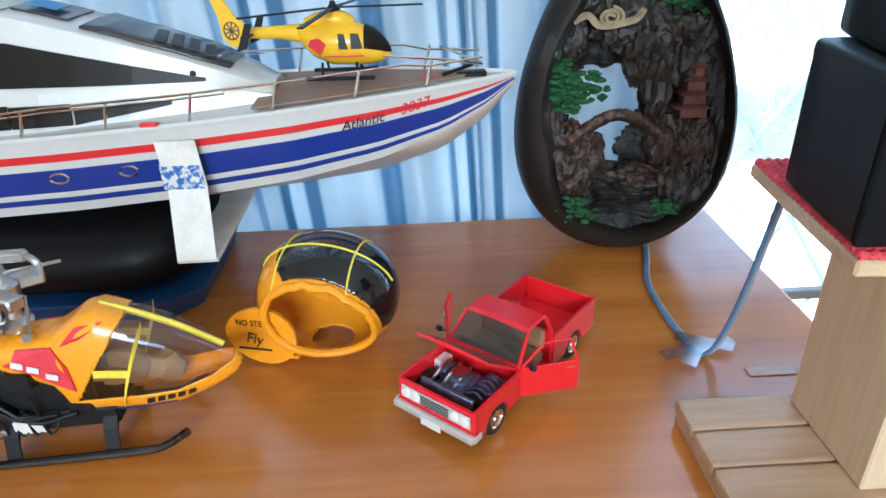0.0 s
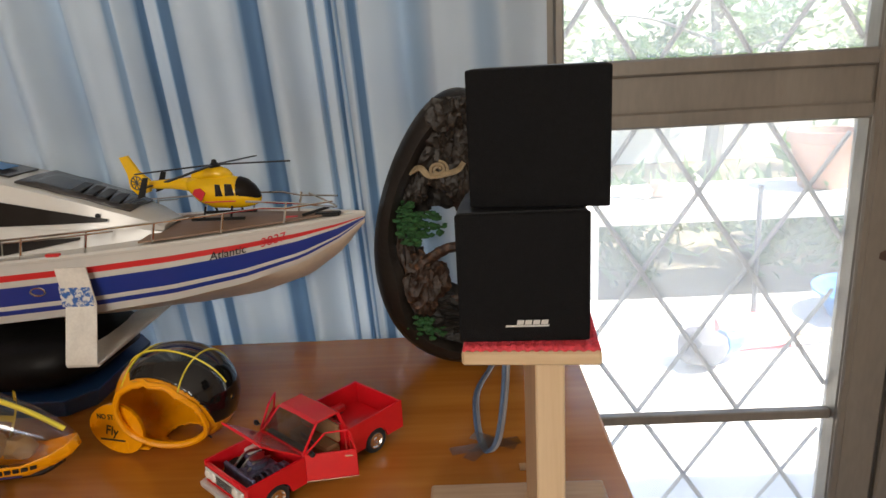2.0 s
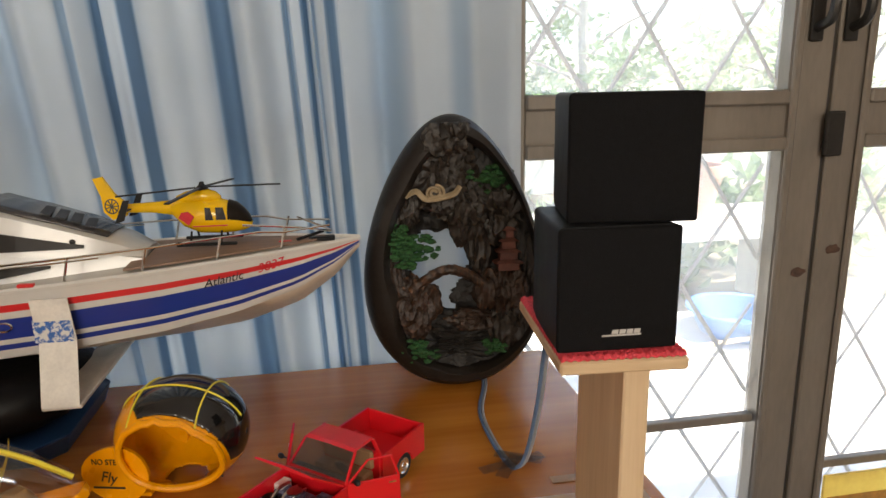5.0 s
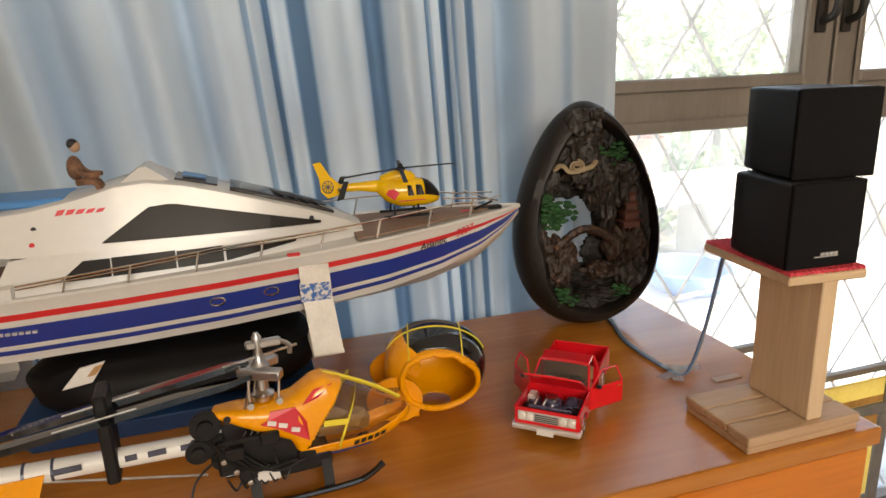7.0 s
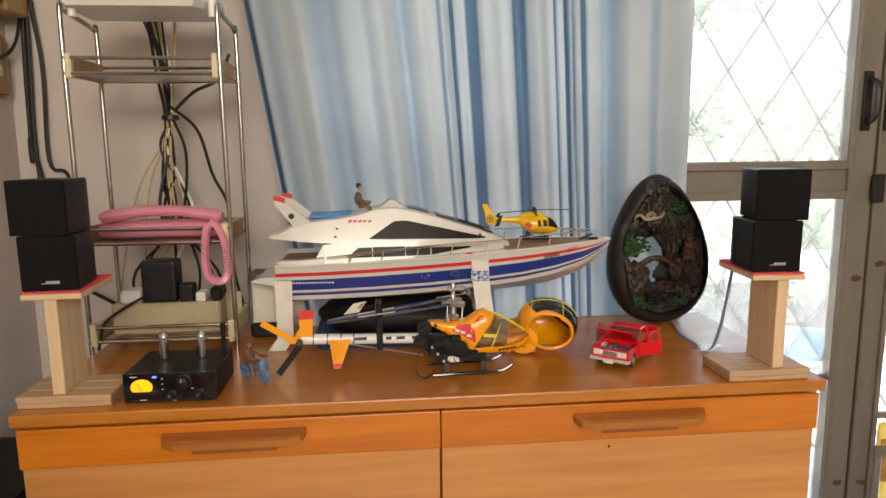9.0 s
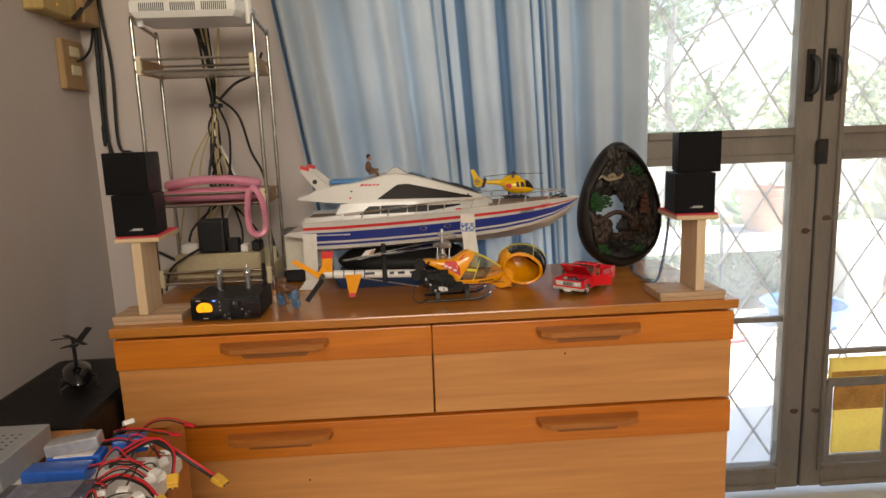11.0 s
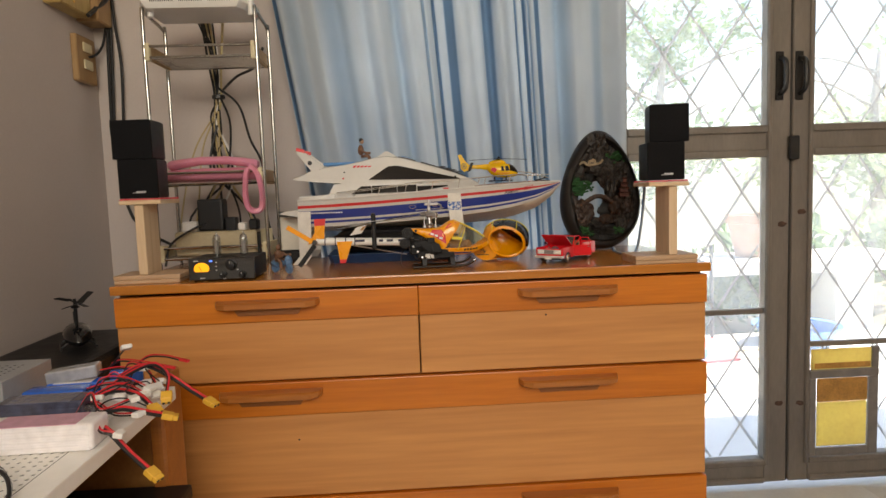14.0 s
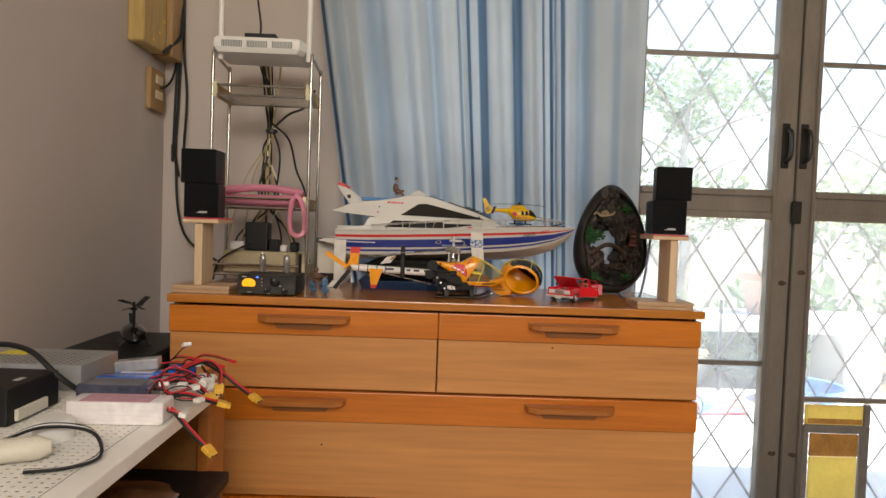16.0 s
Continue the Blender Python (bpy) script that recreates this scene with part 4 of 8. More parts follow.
moss((-0.050, -0.026, 0.160), (0.026, 0.010, 0.016), 120)
moss((-0.066, -0.022, 0.178), (0.012, 0.008, 0.008), 40)
moss((0.044, -0.020, 0.240), (0.018, 0.008, 0.012), 50)
moss((-0.045, -0.030, 0.044), (0.014, 0.008, 0.012), 50)
moss((0.045, -0.030, 0.048), (0.012, 0.006, 0.008), 24)
bm = bmesh.new()
sp = []
for k in range(40):
    a = k * 0.36
    rr = 0.0022 + 0.00065 * a
    sp.append((-0.020 + rr * math.cos(a), -0.034, 0.224 + rr * math.sin(a) * 0.8))
add_tube(bm, sp, 0.0018, 6, 1)
add_tube(bm, [(-0.052, -0.030, 0.221), (-0.040, -0.033, 0.226), (-0.028, -0.034, 0.217), (0.0, -0.034, 0.222), (0.008, -0.033, 0.231)], 0.004, 8, 5, flat=0.6)
part("cloud_scroll", bm, "scroll", egg, "pale carved cloud scroll", True)

# ---- the red model pickup ----
truck = thing("model_pickup", pose(0.060, 0.421, TOP, 0, 0, -131), "red die-cast model pickup with open doors and bonnet", "model car")
# x forward, y to its left, z up; 0.175 long
SIDE = [(-0.084, 0.018), (-0.084, 0.034), (-0.083, 0.0375), (-0.020, 0.0375), (-0.0195, 0.018)]


def arch_profile(x0, x1, z_top, z_bot, arches):
    """Side outline with wheel arches cut from its lower edge."""
    pts = [(x0, z_bot), (x0, z_top), (x1, z_top), (x1, z_bot)]
    low = []
    for cx, r in sorted(arches, reverse=True):
        for k in range(9):
            a = math.pi * k / 8
            low.append((cx + r * math.cos(a), z_bot + r * math.sin(a) * 0.95))
    return pts + low


def side_panel(name, x0, x1, zt, zb, arches, y, thick=0.002, label=""):
    bm = bmesh.new()
    add_prism(bm, arch_profile(x0, x1, zt, zb, arches), thick, pose(0, y, 0))
    bmesh.ops.triangulate(bm, faces=[f for f in bm.faces if len(f.verts) > 4])
    return part(name, bm, "car_red", truck, label)


for y in (-0.0325, 0.0305):
    side_panel("bed_side", -0.085, -0.021, 0.038, 0.011, [(-0.052, 0.0135)], y)
    side_panel("front_wing", 0.025, 0.078, 0.0345, 0.011, [(0.053, 0.0135)], y)
bm = bmesh.new()
add_box(bm, (-0.083, -0.0304, 0.016), (-0.0225, 0.0304, 0.018), None, 0.0005)
add_box(bm, (-0.0855, -0.0304, 0.0135), (-0.0835, 0.0304, 0.0378), None, 0.0008)
add_box(bm, (-0.0235, -0.0304, 0.0135), (-0.0215, 0.0304, 0.0405), None, 0.0008)
for y in (-0.0304, 0.0216):
    add_box(bm, (-0.063, y, 0.018), (-0.041, y + 0.0088, 0.0265), None, 0.002)
part("cargo_bed", bm, "car_red", truck)
# cab: sills, rear wall, pillars and roof
bm = bmesh.new()
add_box(bm, (-0.0212, -0.0322, 0.011), (0.0248, 0.0322, 0.0145), None, 0.0008)
add_box(bm, (-0.0212, -0.0312, 0.0145), (-0.0185, 0.0312, 0.043), None, 0.0008)
add_box(bm, (0.0215, -0.0312, 0.0145), (0.0248, 0.0312, 0.0365), None, 0.0008)
roof = [[(-0.0185, s * 0.0265, 0.0610), (-0.016, s * 0.0255, 0.0635), (0.004, s * 0.0255, 0.0635), (0.0075, s * 0.0262, 0.0610)] for s in (-1, -0.6, 0, 0.6, 1)]
rings(bm, [[Vector(p) + Vector((0, 0, 0.0012 * (1 - abs(k - 2) / 2))) for p in lp] for k, lp in enumerate(roof)])
for s in (-1, 1):
    add_tube(bm, [(0.0235, s * 0.0298, 0.0360), (0.006, s * 0.0262, 0.0615)], 0.0014, 6, 1)
    add_tube(bm, [(-0.0198, s * 0.0300, 0.0420), (-0.0168, s * 0.0262, 0.0615)], 0.0019, 6, 1)
part("cab", bm, "car_red", truck)
bm = bmesh.new()
rings(bm, [[(0.0226, -0.0285, 0.0368), (0.0226, 0.0285, 0.0368), (0.0066, 0.0250, 0.0608), (0.0066, -0.0250, 0.0608)], [(0.0232, -0.0285, 0.0370), (0.0232, 0.0285, 0.0370), (0.0072, 0.0250, 0.0610), (0.0072, -0.0250, 0.0610)]])
part("windscreen", bm, "glass_dark", truck, "dark windscreen with a black wiper edge")
bm = bmesh.new()
rings(bm, [[(-0.0204, -0.026, 0.044), (-0.0204, 0.026, 0.044), (-0.0180, 0.0245, 0.0600), (-0.0180, -0.0245, 0.0600)], [(-0.0198, -0.026, 0.044), (-0.0198, 0.026, 0.044), (-0.0174, 0.0245, 0.0600), (-0.0174, -0.0245, 0.0600)]])
part("rear_window", bm, "glass_dark", truck)
bm = bmesh.new()
add_box(bm, (-0.016, -0.027, 0.016), (0.000, 0.027, 0.026), None, 0.002)
add_box(bm, (-0.0178, -0.027, 0.026), (-0.0130, 0.027, 0.046), None, 0.002)
part("seat", bm, "interior", truck, "tan bench seat")
bm = bmesh.new()
add_box(bm, (0.014, -0.029, 0.026), (0.0212, 0.029, 0.036), None, 0.002)
add_lathe(bm, [(0.0070, 0), (0.0080, 0.0008), (0.0070, 0.0016)], pose(0.008, 0.013, 0.036, 0, -62, 0), 14)
part("dashboard", bm, "dkgrey", truck)


def car_door(s):
    """An opened door with its window frame, glass, trim and mirror."""
    m = pose(0.0245, s * 0.0318, 0, 0, 0, -s * 40)
    d = part("door", box((-0.0425, -0.001, 0.0125), (0, 0.001, 0.0365), 0.0006, 1, m), "car_red", truck, "opened red door")
    bm = bmesh.new()
    t = -s * 0.10
    for a, b in (((-0.001, 0, 0.0365), (-0.018, t * 0.04, 0.0585)), ((-0.018, t * 0.04, 0.0585), (-0.037, t * 0.04, 0.0590)), ((-0.037, t * 0.04, 0.0590), (-0.0415, 0, 0.0365))):
        add_tube(bm, [m @ Vector(a), m @ Vector(b)], 0.0011, 6, 1)
    part("window_frame", bm, "car_red", d)
    part("sill_trim", box((-0.0425, -0.0014, 0.0118), (0, 0.0014, 0.0128), 0, 1, m), "chrome", d, "chrome trim")
    part("handle", box((-0.039, s * 0.001, 0.0315), (-0.033, s * 0.0019, 0.0327), 0, 1, m), "chrome", d)
    part("card", box((-0.040, -s * 0.0014, 0.0150), (-0.002, -s * 0.0011, 0.0350), 0, 1, m), "car_red", d)
    bm = bmesh.new()
    rough_ball(bm, m @ Vector((-0.007, s * 0.0055, 0.0395)), (0.0022, 0.0032, 0.0026), 3, 0.05)
    add_tube(bm, [m @ Vector((-0.007, 0, 0.0365)), m @ Vector((-0.007, s * 0.0048, 0.0390))], 0.0006, 5, 1)
    part("mirror", bm, "black", d, "black wing mirror")


car_door(1)
car_door(-1)
# raised bonnet, hinged at the windscreen
bm = bmesh.new()
m = pose(0.0255, 0, 0.0362, 0, -37, 0)
rings(bm, [[m @ Vector((x, y, 0.0010 * (1 - (y / 0.03) ** 2) - 0.0004)) for y in (-0.0295, -0.020, 0.0, 0.020, 0.0295)] + [m @ Vector((x, y, -0.0018)) for y in (0.0295, -0.0295)] for x in (0, 0.014, 0.030, 0.042)])
part("bonnet", bm, "car_red", truck, "raised red bonnet")
bm = bmesh.new()
add_box(bm, (0.030, -0.0300, 0.013), (0.072, 0.0300, 0.0160))
add_box(bm, (0.030, 0.010, 0.016), (0.050, 0.026, 0.0270), None, 0.001)
add_box(bm, (0.034, -0.012, 0.016), (0.062, 0.008, 0.0260), None, 0.002)
add_lathe(bm, [(0.0, 0), (0.0085, 0), (0.0085, 0.004), (0.006, 0.0052), (0, 0.0052)], pose(0.048, -0.002, 0.0265), 16)
add_box(bm, (0.033, -0.028, 0.016), (0.046, -0.017, 0.0250), None, 0.001)
for k in range(5):
    add_tube(bm, [(0.036 + k * 0.005, 0.009, 0.025), (0.037 + k * 0.005, 0.018, 0.030), (0.038 + k * 0.005, 0.026, 0.0245)], 0.0009, 5, 3)
add_box(bm, (0.064, -0.022, 0.016), (0.067, 0.022, 0.0310), None, 0.0006)
part("engine", bm, "engine", truck, "blue-grey detailed engine", True)
bm = bmesh.new()
for k in range(3):
    add_tube(bm, [(0.060, -0.020 + 0.009 * k, 0.022), (0.050, -0.016 + 0.009 * k, 0.0325), (0.036, -0.020 + 0.009 * k, 0.028)], 0.0014, 6, 4)
add_lathe(bm, [(0, 0), (0.0062, 0), (0.0062, 0.002), (0.0030, 0.0030), (0, 0.0030)], pose(0.048, -0.002, 0.0318), 14)
part("hose", bm, "steel", truck, "bright hoses and air filter", True)
part("strut_tower", box((0.031, -0.0295, 0.016), (0.044, -0.0215, 0.0290), 0.001), "white", truck)
part("battery", box((0.052, 0.0135, 0.016), (0.063, 0.0275, 0.0275), 0.0008), "black", truck)
bm = bmesh.new()
add_box(bm, (0.0735, -0.0325, 0.0145), (0.0785, 0.0325, 0.0322), None, 0.0015)
part("nose", bm, "car_red", truck)
bm = bmesh.new()
add_box(bm, (0.0786, -0.029, 0.0200), (0.0796, 0.029, 0.0302), None, 0.0004)
add_box(bm, (0.0786, -0.034, 0.0120), (0.0840, 0.034, 0.0172), None, 0.0018, 0, 2)
for s in (-1, 1):
    add_box(bm, (0.0730, s * 0.0338 - 0.0007, 0.0120), (0.0810, s * 0.0338 + 0.0007, 0.0172), None, 0.0005)
part("grille_and_bumper", bm, "bright_trim", truck, "chrome grille and bumper")
for y in (-0.0245, -0.0165, 0.0165, 0.0245):
    part("headlight", lathe([(0, 0), (0.0040, 0), (0.0040, 0.0008), (0.0030, 0.0016), (0, 0.0019)], pose(0.0796, y, 0.0252, 0, 90, 0), 14), "white", truck)
for k in range(4):
    part("grille_bar", box((0.0796, -0.0118, 0.0212 + 0.0021 * k), (0.0801, 0.0118, 0.0222 + 0.0021 * k)), "dkgrey", truck)
part("licence_plate", box((0.0841, -0.0085, 0.0095), (0.0846, 0.0085, 0.0162), 0.0002), "white", truck, "white plate")
part("chassis", box((-0.080, -0.024, 0.0075), (0.074, 0.024, 0.0128), 0.002), "black", truck)
for x in (-0.052, 0.053):
    for s in (-1, 1):
        w = part("wheel", lathe([(0.0, -0.0040), (0.0085, -0.0046), (0.0112, -0.0036), (0.0122, -0.001), (0.0122, 0.0022), (0.0112, 0.0042), (0.0085, 0.0042), (0.0078, 0.0038), (0.0, 0.0030)], pose(x, s * 0.0275, 0.0118, -90 * s, 0, 0), 24), "rubber", truck, "black tyre", True)
        part("rim", lathe([(0.0, 0.0038), (0.0026, 0.0046), (0.0030, 0.0040), (0.0056, 0.0036), (0.0066, 0.0048), (0.0074, 0.0046), (0.0076, 0.0036)], pose(x, s * 0.0275, 0.0118, -90 * s, 0, 0), 20), "chrome", w, "chrome wheel rim", True)

# the cab is low: everything above the waistline is drawn down
for ob in truck.children_recursive:
    if ob.name.split(".")[0] in ("cab", "windscreen", "rear_window", "window_frame", "seat"):
        for v in ob.data.vertices:
            if v.co.z > 0.0365:
                v.co.z = 0.0365 + (v.co.z - 0.0365) * 0.70

# ---- the loose yellow helicopter canopy with a black visor ----
shell = thing("canopy_shell", pose(-0.070, 0.476, TOP, 0, 0, -14) @ Matrix.Diagonal((0.98, 1.10, 1.12, 1)), "empty amber model helicopter canopy with a black visor", "model part")


def pod(a, b, k=1.0):
    """A point on the pod: a runs from nose (0) to tail (pi) along x, b round it."""
    x = 0.056 * math.cos(a)
    w = math.sin(a) ** 0.85
    y = 0.047 * w * math.cos(b) * (1 - 0.12 * math.cos(a))
    z = 0.044 + 0.042 * w * math.sin(b) * (1 - 0.04 * math.cos(a))
    return Vector((x * k, y * k, 0.044 + (z - 0.044) * k))


def snapped(points, values, wrap=True):
    """Moves grid points that lie nearest a change of sign onto it, so that a cut along it runs smooth."""
    ni, nj = len(points), len(points[0])
    out = [[p.copy() for p in row] for row in points]
    val = [row[:] for row in values]
    for i in range(ni):
        for j in range(nj):
            best = None
            for di, dj in ((1, 0), (-1, 0), (0, 1), (0, -1)):
                a, b = i + di, (j + dj) % nj
                if not 0 <= a < ni or values[i][j] * values[a][b] >= 0:
                    continue
                t = values[i][j] / (values[i][j] - values[a][b])
                if t <= 0.5 and (best is None or t < best[0]):
                    best = (t, a, b)
            if best:
                out[i][j] = points[i][j].lerp(points[best[1]][best[2]], best[0])
                val[i][j] = 0.0
    return out, val


def sheet_part(name, points, rules, material, parent, label="", thick=0.0012):
    """A curved sheet cut smoothly by rules: each (function, sign) keeps the side where function * sign > 0."""
    for fn, sg in rules:
        points, _ = snapped(points, [[fn(p) for p in row] for row in points])
    bm = bmesh.new()
    vs = [[bm.verts.new(p) for p in row] for row in points]
    nj = len(vs[0])
    for i in range(len(vs) - 1):
        for j in range(nj):
            q = (vs[i][j], vs[i + 1][j], vs[i + 1][(j + 1) % nj], vs[i][(j + 1) % nj])
            c = (q[0].co + q[1].co + q[2].co + q[3].co) / 4
            if all(fn(c) * sg > 0 for fn, sg in rules):
                bm.faces.new(q)
    bmesh.ops.delete(bm, geom=[v for v in bm.verts if not v.link_faces], context="VERTS")
    o = part(name, bm, material, parent, label, True)
    if thick:
        sm = o.modifiers.new("thickness", "SOLIDIFY")
        sm.thickness, sm.offset = thick, -1.0
    return o


def pod_grid(k, na=90, nb=140):
    return [[pod(0.02 + (math.pi - 0.04) * i / na, 2 * math.pi * j / nb, k) for j in range(nb)] for i in range(na + 1)]


def pod_at(x, z, k=1.01):
    """The place on the pod's near side at x and height z."""
    return min((pod(0.05 + 3.04 * i / 60, math.pi / 2 + math.pi * j / 60, k) for i in range(61) for j in range(61)), key=lambda p: (p.x - x) ** 2 + (p.z - z) ** 2)


def opening(c):
    return 1 - ((c.x - 0.004) / 0.040) ** 2 - ((c.z - 0.040 + 0.10 * c.x) / 0.0285) ** 2 if c.y < 0.01 else -1.0


def margin(c):
    return 1 - ((c.x - 0.004) / 0.045) ** 2 - ((c.z - 0.040 + 0.10 * c.x) / 0.0335) ** 2 if c.y < 0.01 else -1.0


def visor(c):
    return min((c.z - (0.058 - 0.60 * c.x - 0.15 * max(0, c.y))) * 30, -margin(c))


sheet_part("body", pod_grid(1.0), [(opening, -1), (visor, -1), (lambda c: c.z - 0.004, 1)], "amber", shell, "amber plastic lower body")
sheet_part("visor", pod_grid(1.004), [(visor, 1)], "gloss_black", shell, "glossy black visor")
bm = bmesh.new()
ring = []
for k in range(41):
    a = 2 * math.pi * k / 40
    x, z = 0.004 + 0.0415 * math.cos(a), 0.040 + 0.030 * math.sin(a)
    z -= 0.10 * x
    best = pod_at(x, z)
    ring.append(best)
add_tube(bm, ring, 0.0030, 8, 1)
part("opening_rim", bm, "amber", shell, "amber rim round the opening", True)
bm = bmesh.new()
for b0, b1, a0, a1 in ((0.56, 0.56, 0.30, 2.75),):
    add_tube(bm, [pod(a0 + (a1 - a0) * k / 16, math.pi * (b0 + (b1 - b0) * k / 16), 1.014) for k in range(17)], 0.0008, 6, 1)
for a in (1.05, 2.10):
    add_tube(bm, [pod(a, math.pi * (0.12 + 0.74 * k / 14), 1.014) for k in range(15)], 0.0008, 6, 1)
part("visor_rib", bm, "lemon", shell, "thin yellow ribs", True)
# ear-shaped tail lobe lying on the top
bm = bmesh.new()
lobe = []
for k in range(22):
    a = 2 * math.pi * k / 22
    lobe.append((-0.046 + 0.030 * math.cos(a), 0.024 + 0.0225 * math.sin(a) * (1 + 0.1 * math.cos(a))))
for yy in (-0.036, 0.030):
    add_prism(bm, lobe, 0.003, pose(0, yy, 0.0008))
add_box(bm, (-0.050, -0.030, 0.003), (-0.020, 0.028, 0.006), None, 0.001)
part("tail_lobe", bm, "amber", shell, "amber rounded tail lobe")
for x, z in ((-0.030, 0.018), (-0.023, 0.0145), (-0.016, 0.0120), (0.034, 0.0125)):
    p = pod_at(x, z, 1.006)
    bm = bmesh.new()
    add_box(bm, (-0.0030, -0.0006, -0.0011), (0.0030, 0.0006, 0.0011), Matrix.Translation(p) @ pose(0, 0, 0, 35, 20, 0))
    part("vent_slot", bm, "ink", shell, "small black vent slot")
lettering("NO STEP", 0.0065, pose(-0.052, -0.0366, 0.0335) @ UPRIGHT, "ink", shell, 0.0002)
lettering("Fly", 0.0125, pose(-0.052, -0.0366, 0.0190, 0, 8, 0) @ UPRIGHT, "ink", shell, 0.0002, shear=0.2)
part("print_bar", box((-0.066, -0.0365, 0.0135), (-0.038, -0.0361, 0.0150)), "ink", shell)

# ---- the model yacht ----
BX, BY, BZ = -0.23, 0.625, 0.752
boat = thing("model_yacht", pose(0, 0, 0), "white model motor yacht with red and blue stripes on brackets", "model boat")
# stations: x, half beam, sheer z, chine z, keel z
STN = [(-0.566, 0.082, 0.905, 0.841, 0.826), (-0.48, 0.088, 0.907, 0.842, 0.827), (-0.38, 0.091, 0.911, 0.845, 0.828), (-0.28, 0.092, 0.916, 0.850, 0.830), (-0.18, 0.088, 0.921, 0.857, 0.833),
       (-0.10, 0.077, 0.925, 0.864, 0.838), (-0.03, 0.058, 0.928, 0.874, 0.847), (0.03, 0.036, 0.930, 0.889, 0.866), (0.07, 0.017, 0.931, 0.908, 0.894), (0.096, 0.0015, 0.932, 0.927, 0.924)]


def station(x):
    for a, b in zip(STN, STN[1:]):
        if a[0] <= x <= b[0]:
            t = (x - a[0]) / (b[0] - a[0])
            return [p + (q - p) * t for p, q in zip(a, b)]
    return list(STN[0] if x < STN[0][0] else STN[-1])


def hull_y(x, f):
    """Half breadth and height of the hull side at fraction f from sheer (0) to chine (1)."""
    _, hb, zs, zc, zk = station(x)
    return hb * (1 - 0.12 * f - 0.06 * f * f), zs + (zc - zs) * f


BANDS = [(0.0, 0.17, 0), (0.17, 0.275, 1), (0.275, 0.38, 0), (0.38, 0.70, 2), (0.70, 0.78, 0), (0.78, 0.865, 2), (0.865, 1.0, 0)]
bm = bmesh.new()
xs = [STN[0][0] + (STN[-1][0] - STN[0][0]) * (1 - (1 - k / 44) ** 1.3) for k in range(45)]
for side in (-1, 1):
    for f0, f1, mi in BANDS:
        lo = [[(x, BY + side * hull_y(x, f)[0], hull_y(x, f)[1]) for f in (f0, f1)] for x in xs]
        rings(bm, lo, closed=False, mi=mi)
    rings(bm, [[(x, BY + side * hull_y(x, 1.0)[0], hull_y(x, 1.0)[1]), (x, BY + side * hull_y(x, 1.0)[0] * 0.5, (station(x)[3] + station(x)[4]) / 2 - 0.002), (x, BY, station(x)[4])] for x in xs], closed=False, mi=3)
rings(bm, [[(x, BY + s * station(x)[1], station(x)[2] + 0.003 * (1 - abs(s))) for s in (-1, -0.5, 0, 0.5, 1)] for x in xs], closed=False, mi=0)
bm.faces.new([bm.verts.new((xs[0], BY + y, z)) for y, z in ((-0.082, 0.905), (-0.067, 0.841), (0, 0.826), (0.067, 0.841), (0.082, 0.905))])
bmesh.ops.remove_doubles(bm, verts=bm.verts, dist=0.0002)
part("hull", bm, ["hull", "sred", "sblue", "hull_tan"], boat, "white hull with one red and two blue stripes", True)
bm = bmesh.new()
for side in (-1, 1):
    add_tube(bm, [(x, BY + side * station(x)[1] * 0.995, station(x)[2] + 0.0015) for x in xs[::2]], 0.0030, 6, 1)
part("gunwale", bm, "hull", boat, "", True)
# brown foredeck
rings_b = [[(x, BY + s * (station(x)[1] - 0.018), station(x)[2] + 0.0052 + 0.002 * (1 - abs(s))) for s in (-1, 0, 1)] for x in [-0.13 + 0.19 * k / 16 for k in range(17)] if station(x)[1] > 0.02]
bm = bmesh.new()
rings(bm, rings_b, closed=False)
fd = part("foredeck", bm, "deck", boat, "brown planked foredeck")
fs = fd.modifiers.new("thickness", "SOLIDIFY")
fs.thickness = 0.002
# cockpit at the stern
bm = bmesh.new()
add_box(bm, (-0.560, BY - 0.060, 0.9085), (-0.478, BY + 0.060, 0.9105))
part("cockpit_floor", bm, "deck", boat, "brown cockpit floor")
for s in (-1, 1):
    bm = bmesh.new()
    rings(bm, [[(-0.562, BY + s * 0.076, 0.9085), (-0.562, BY + s * 0.066, 0.9085), (-0.562, BY + s * 0.066, 0.918), (-0.562, BY + s * 0.076, 0.916)],
               [(-0.52, BY + s * 0.080, 0.9085), (-0.52, BY + s * 0.068, 0.9085), (-0.52, BY + s * 0.068, 0.918), (-0.52, BY + s * 0.078, 0.917)],
               [(-0.476, BY + s * 0.080, 0.9085), (-0.476, BY + s * 0.068, 0.9085), (-0.476, BY + s * 0.068, 0.922), (-0.476, BY + s * 0.078, 0.920)]])
    part("coaming", bm, "hull", boat)
bm = bmesh.new()
add_prism(bm, [(-0.615, 0.876), (-0.600, 0.8725), (-0.5665, 0.866), (-0.5665, 0.884), (-0.600, 0.882)], 0.12, pose(0, BY - 0.06, 0))
part("swim_platform", bm, "hull", boat, "white stern platform")


def cabin_w(x, z):
    """Half breadth of the cabins at a place."""
    taper = 0.070 if x < -0.36 else 0.070 - 0.030 * ((x + 0.36) / 0.235) ** 1.6
    return taper - 0.30 * max(0.0, z - 0.905) * 0.75


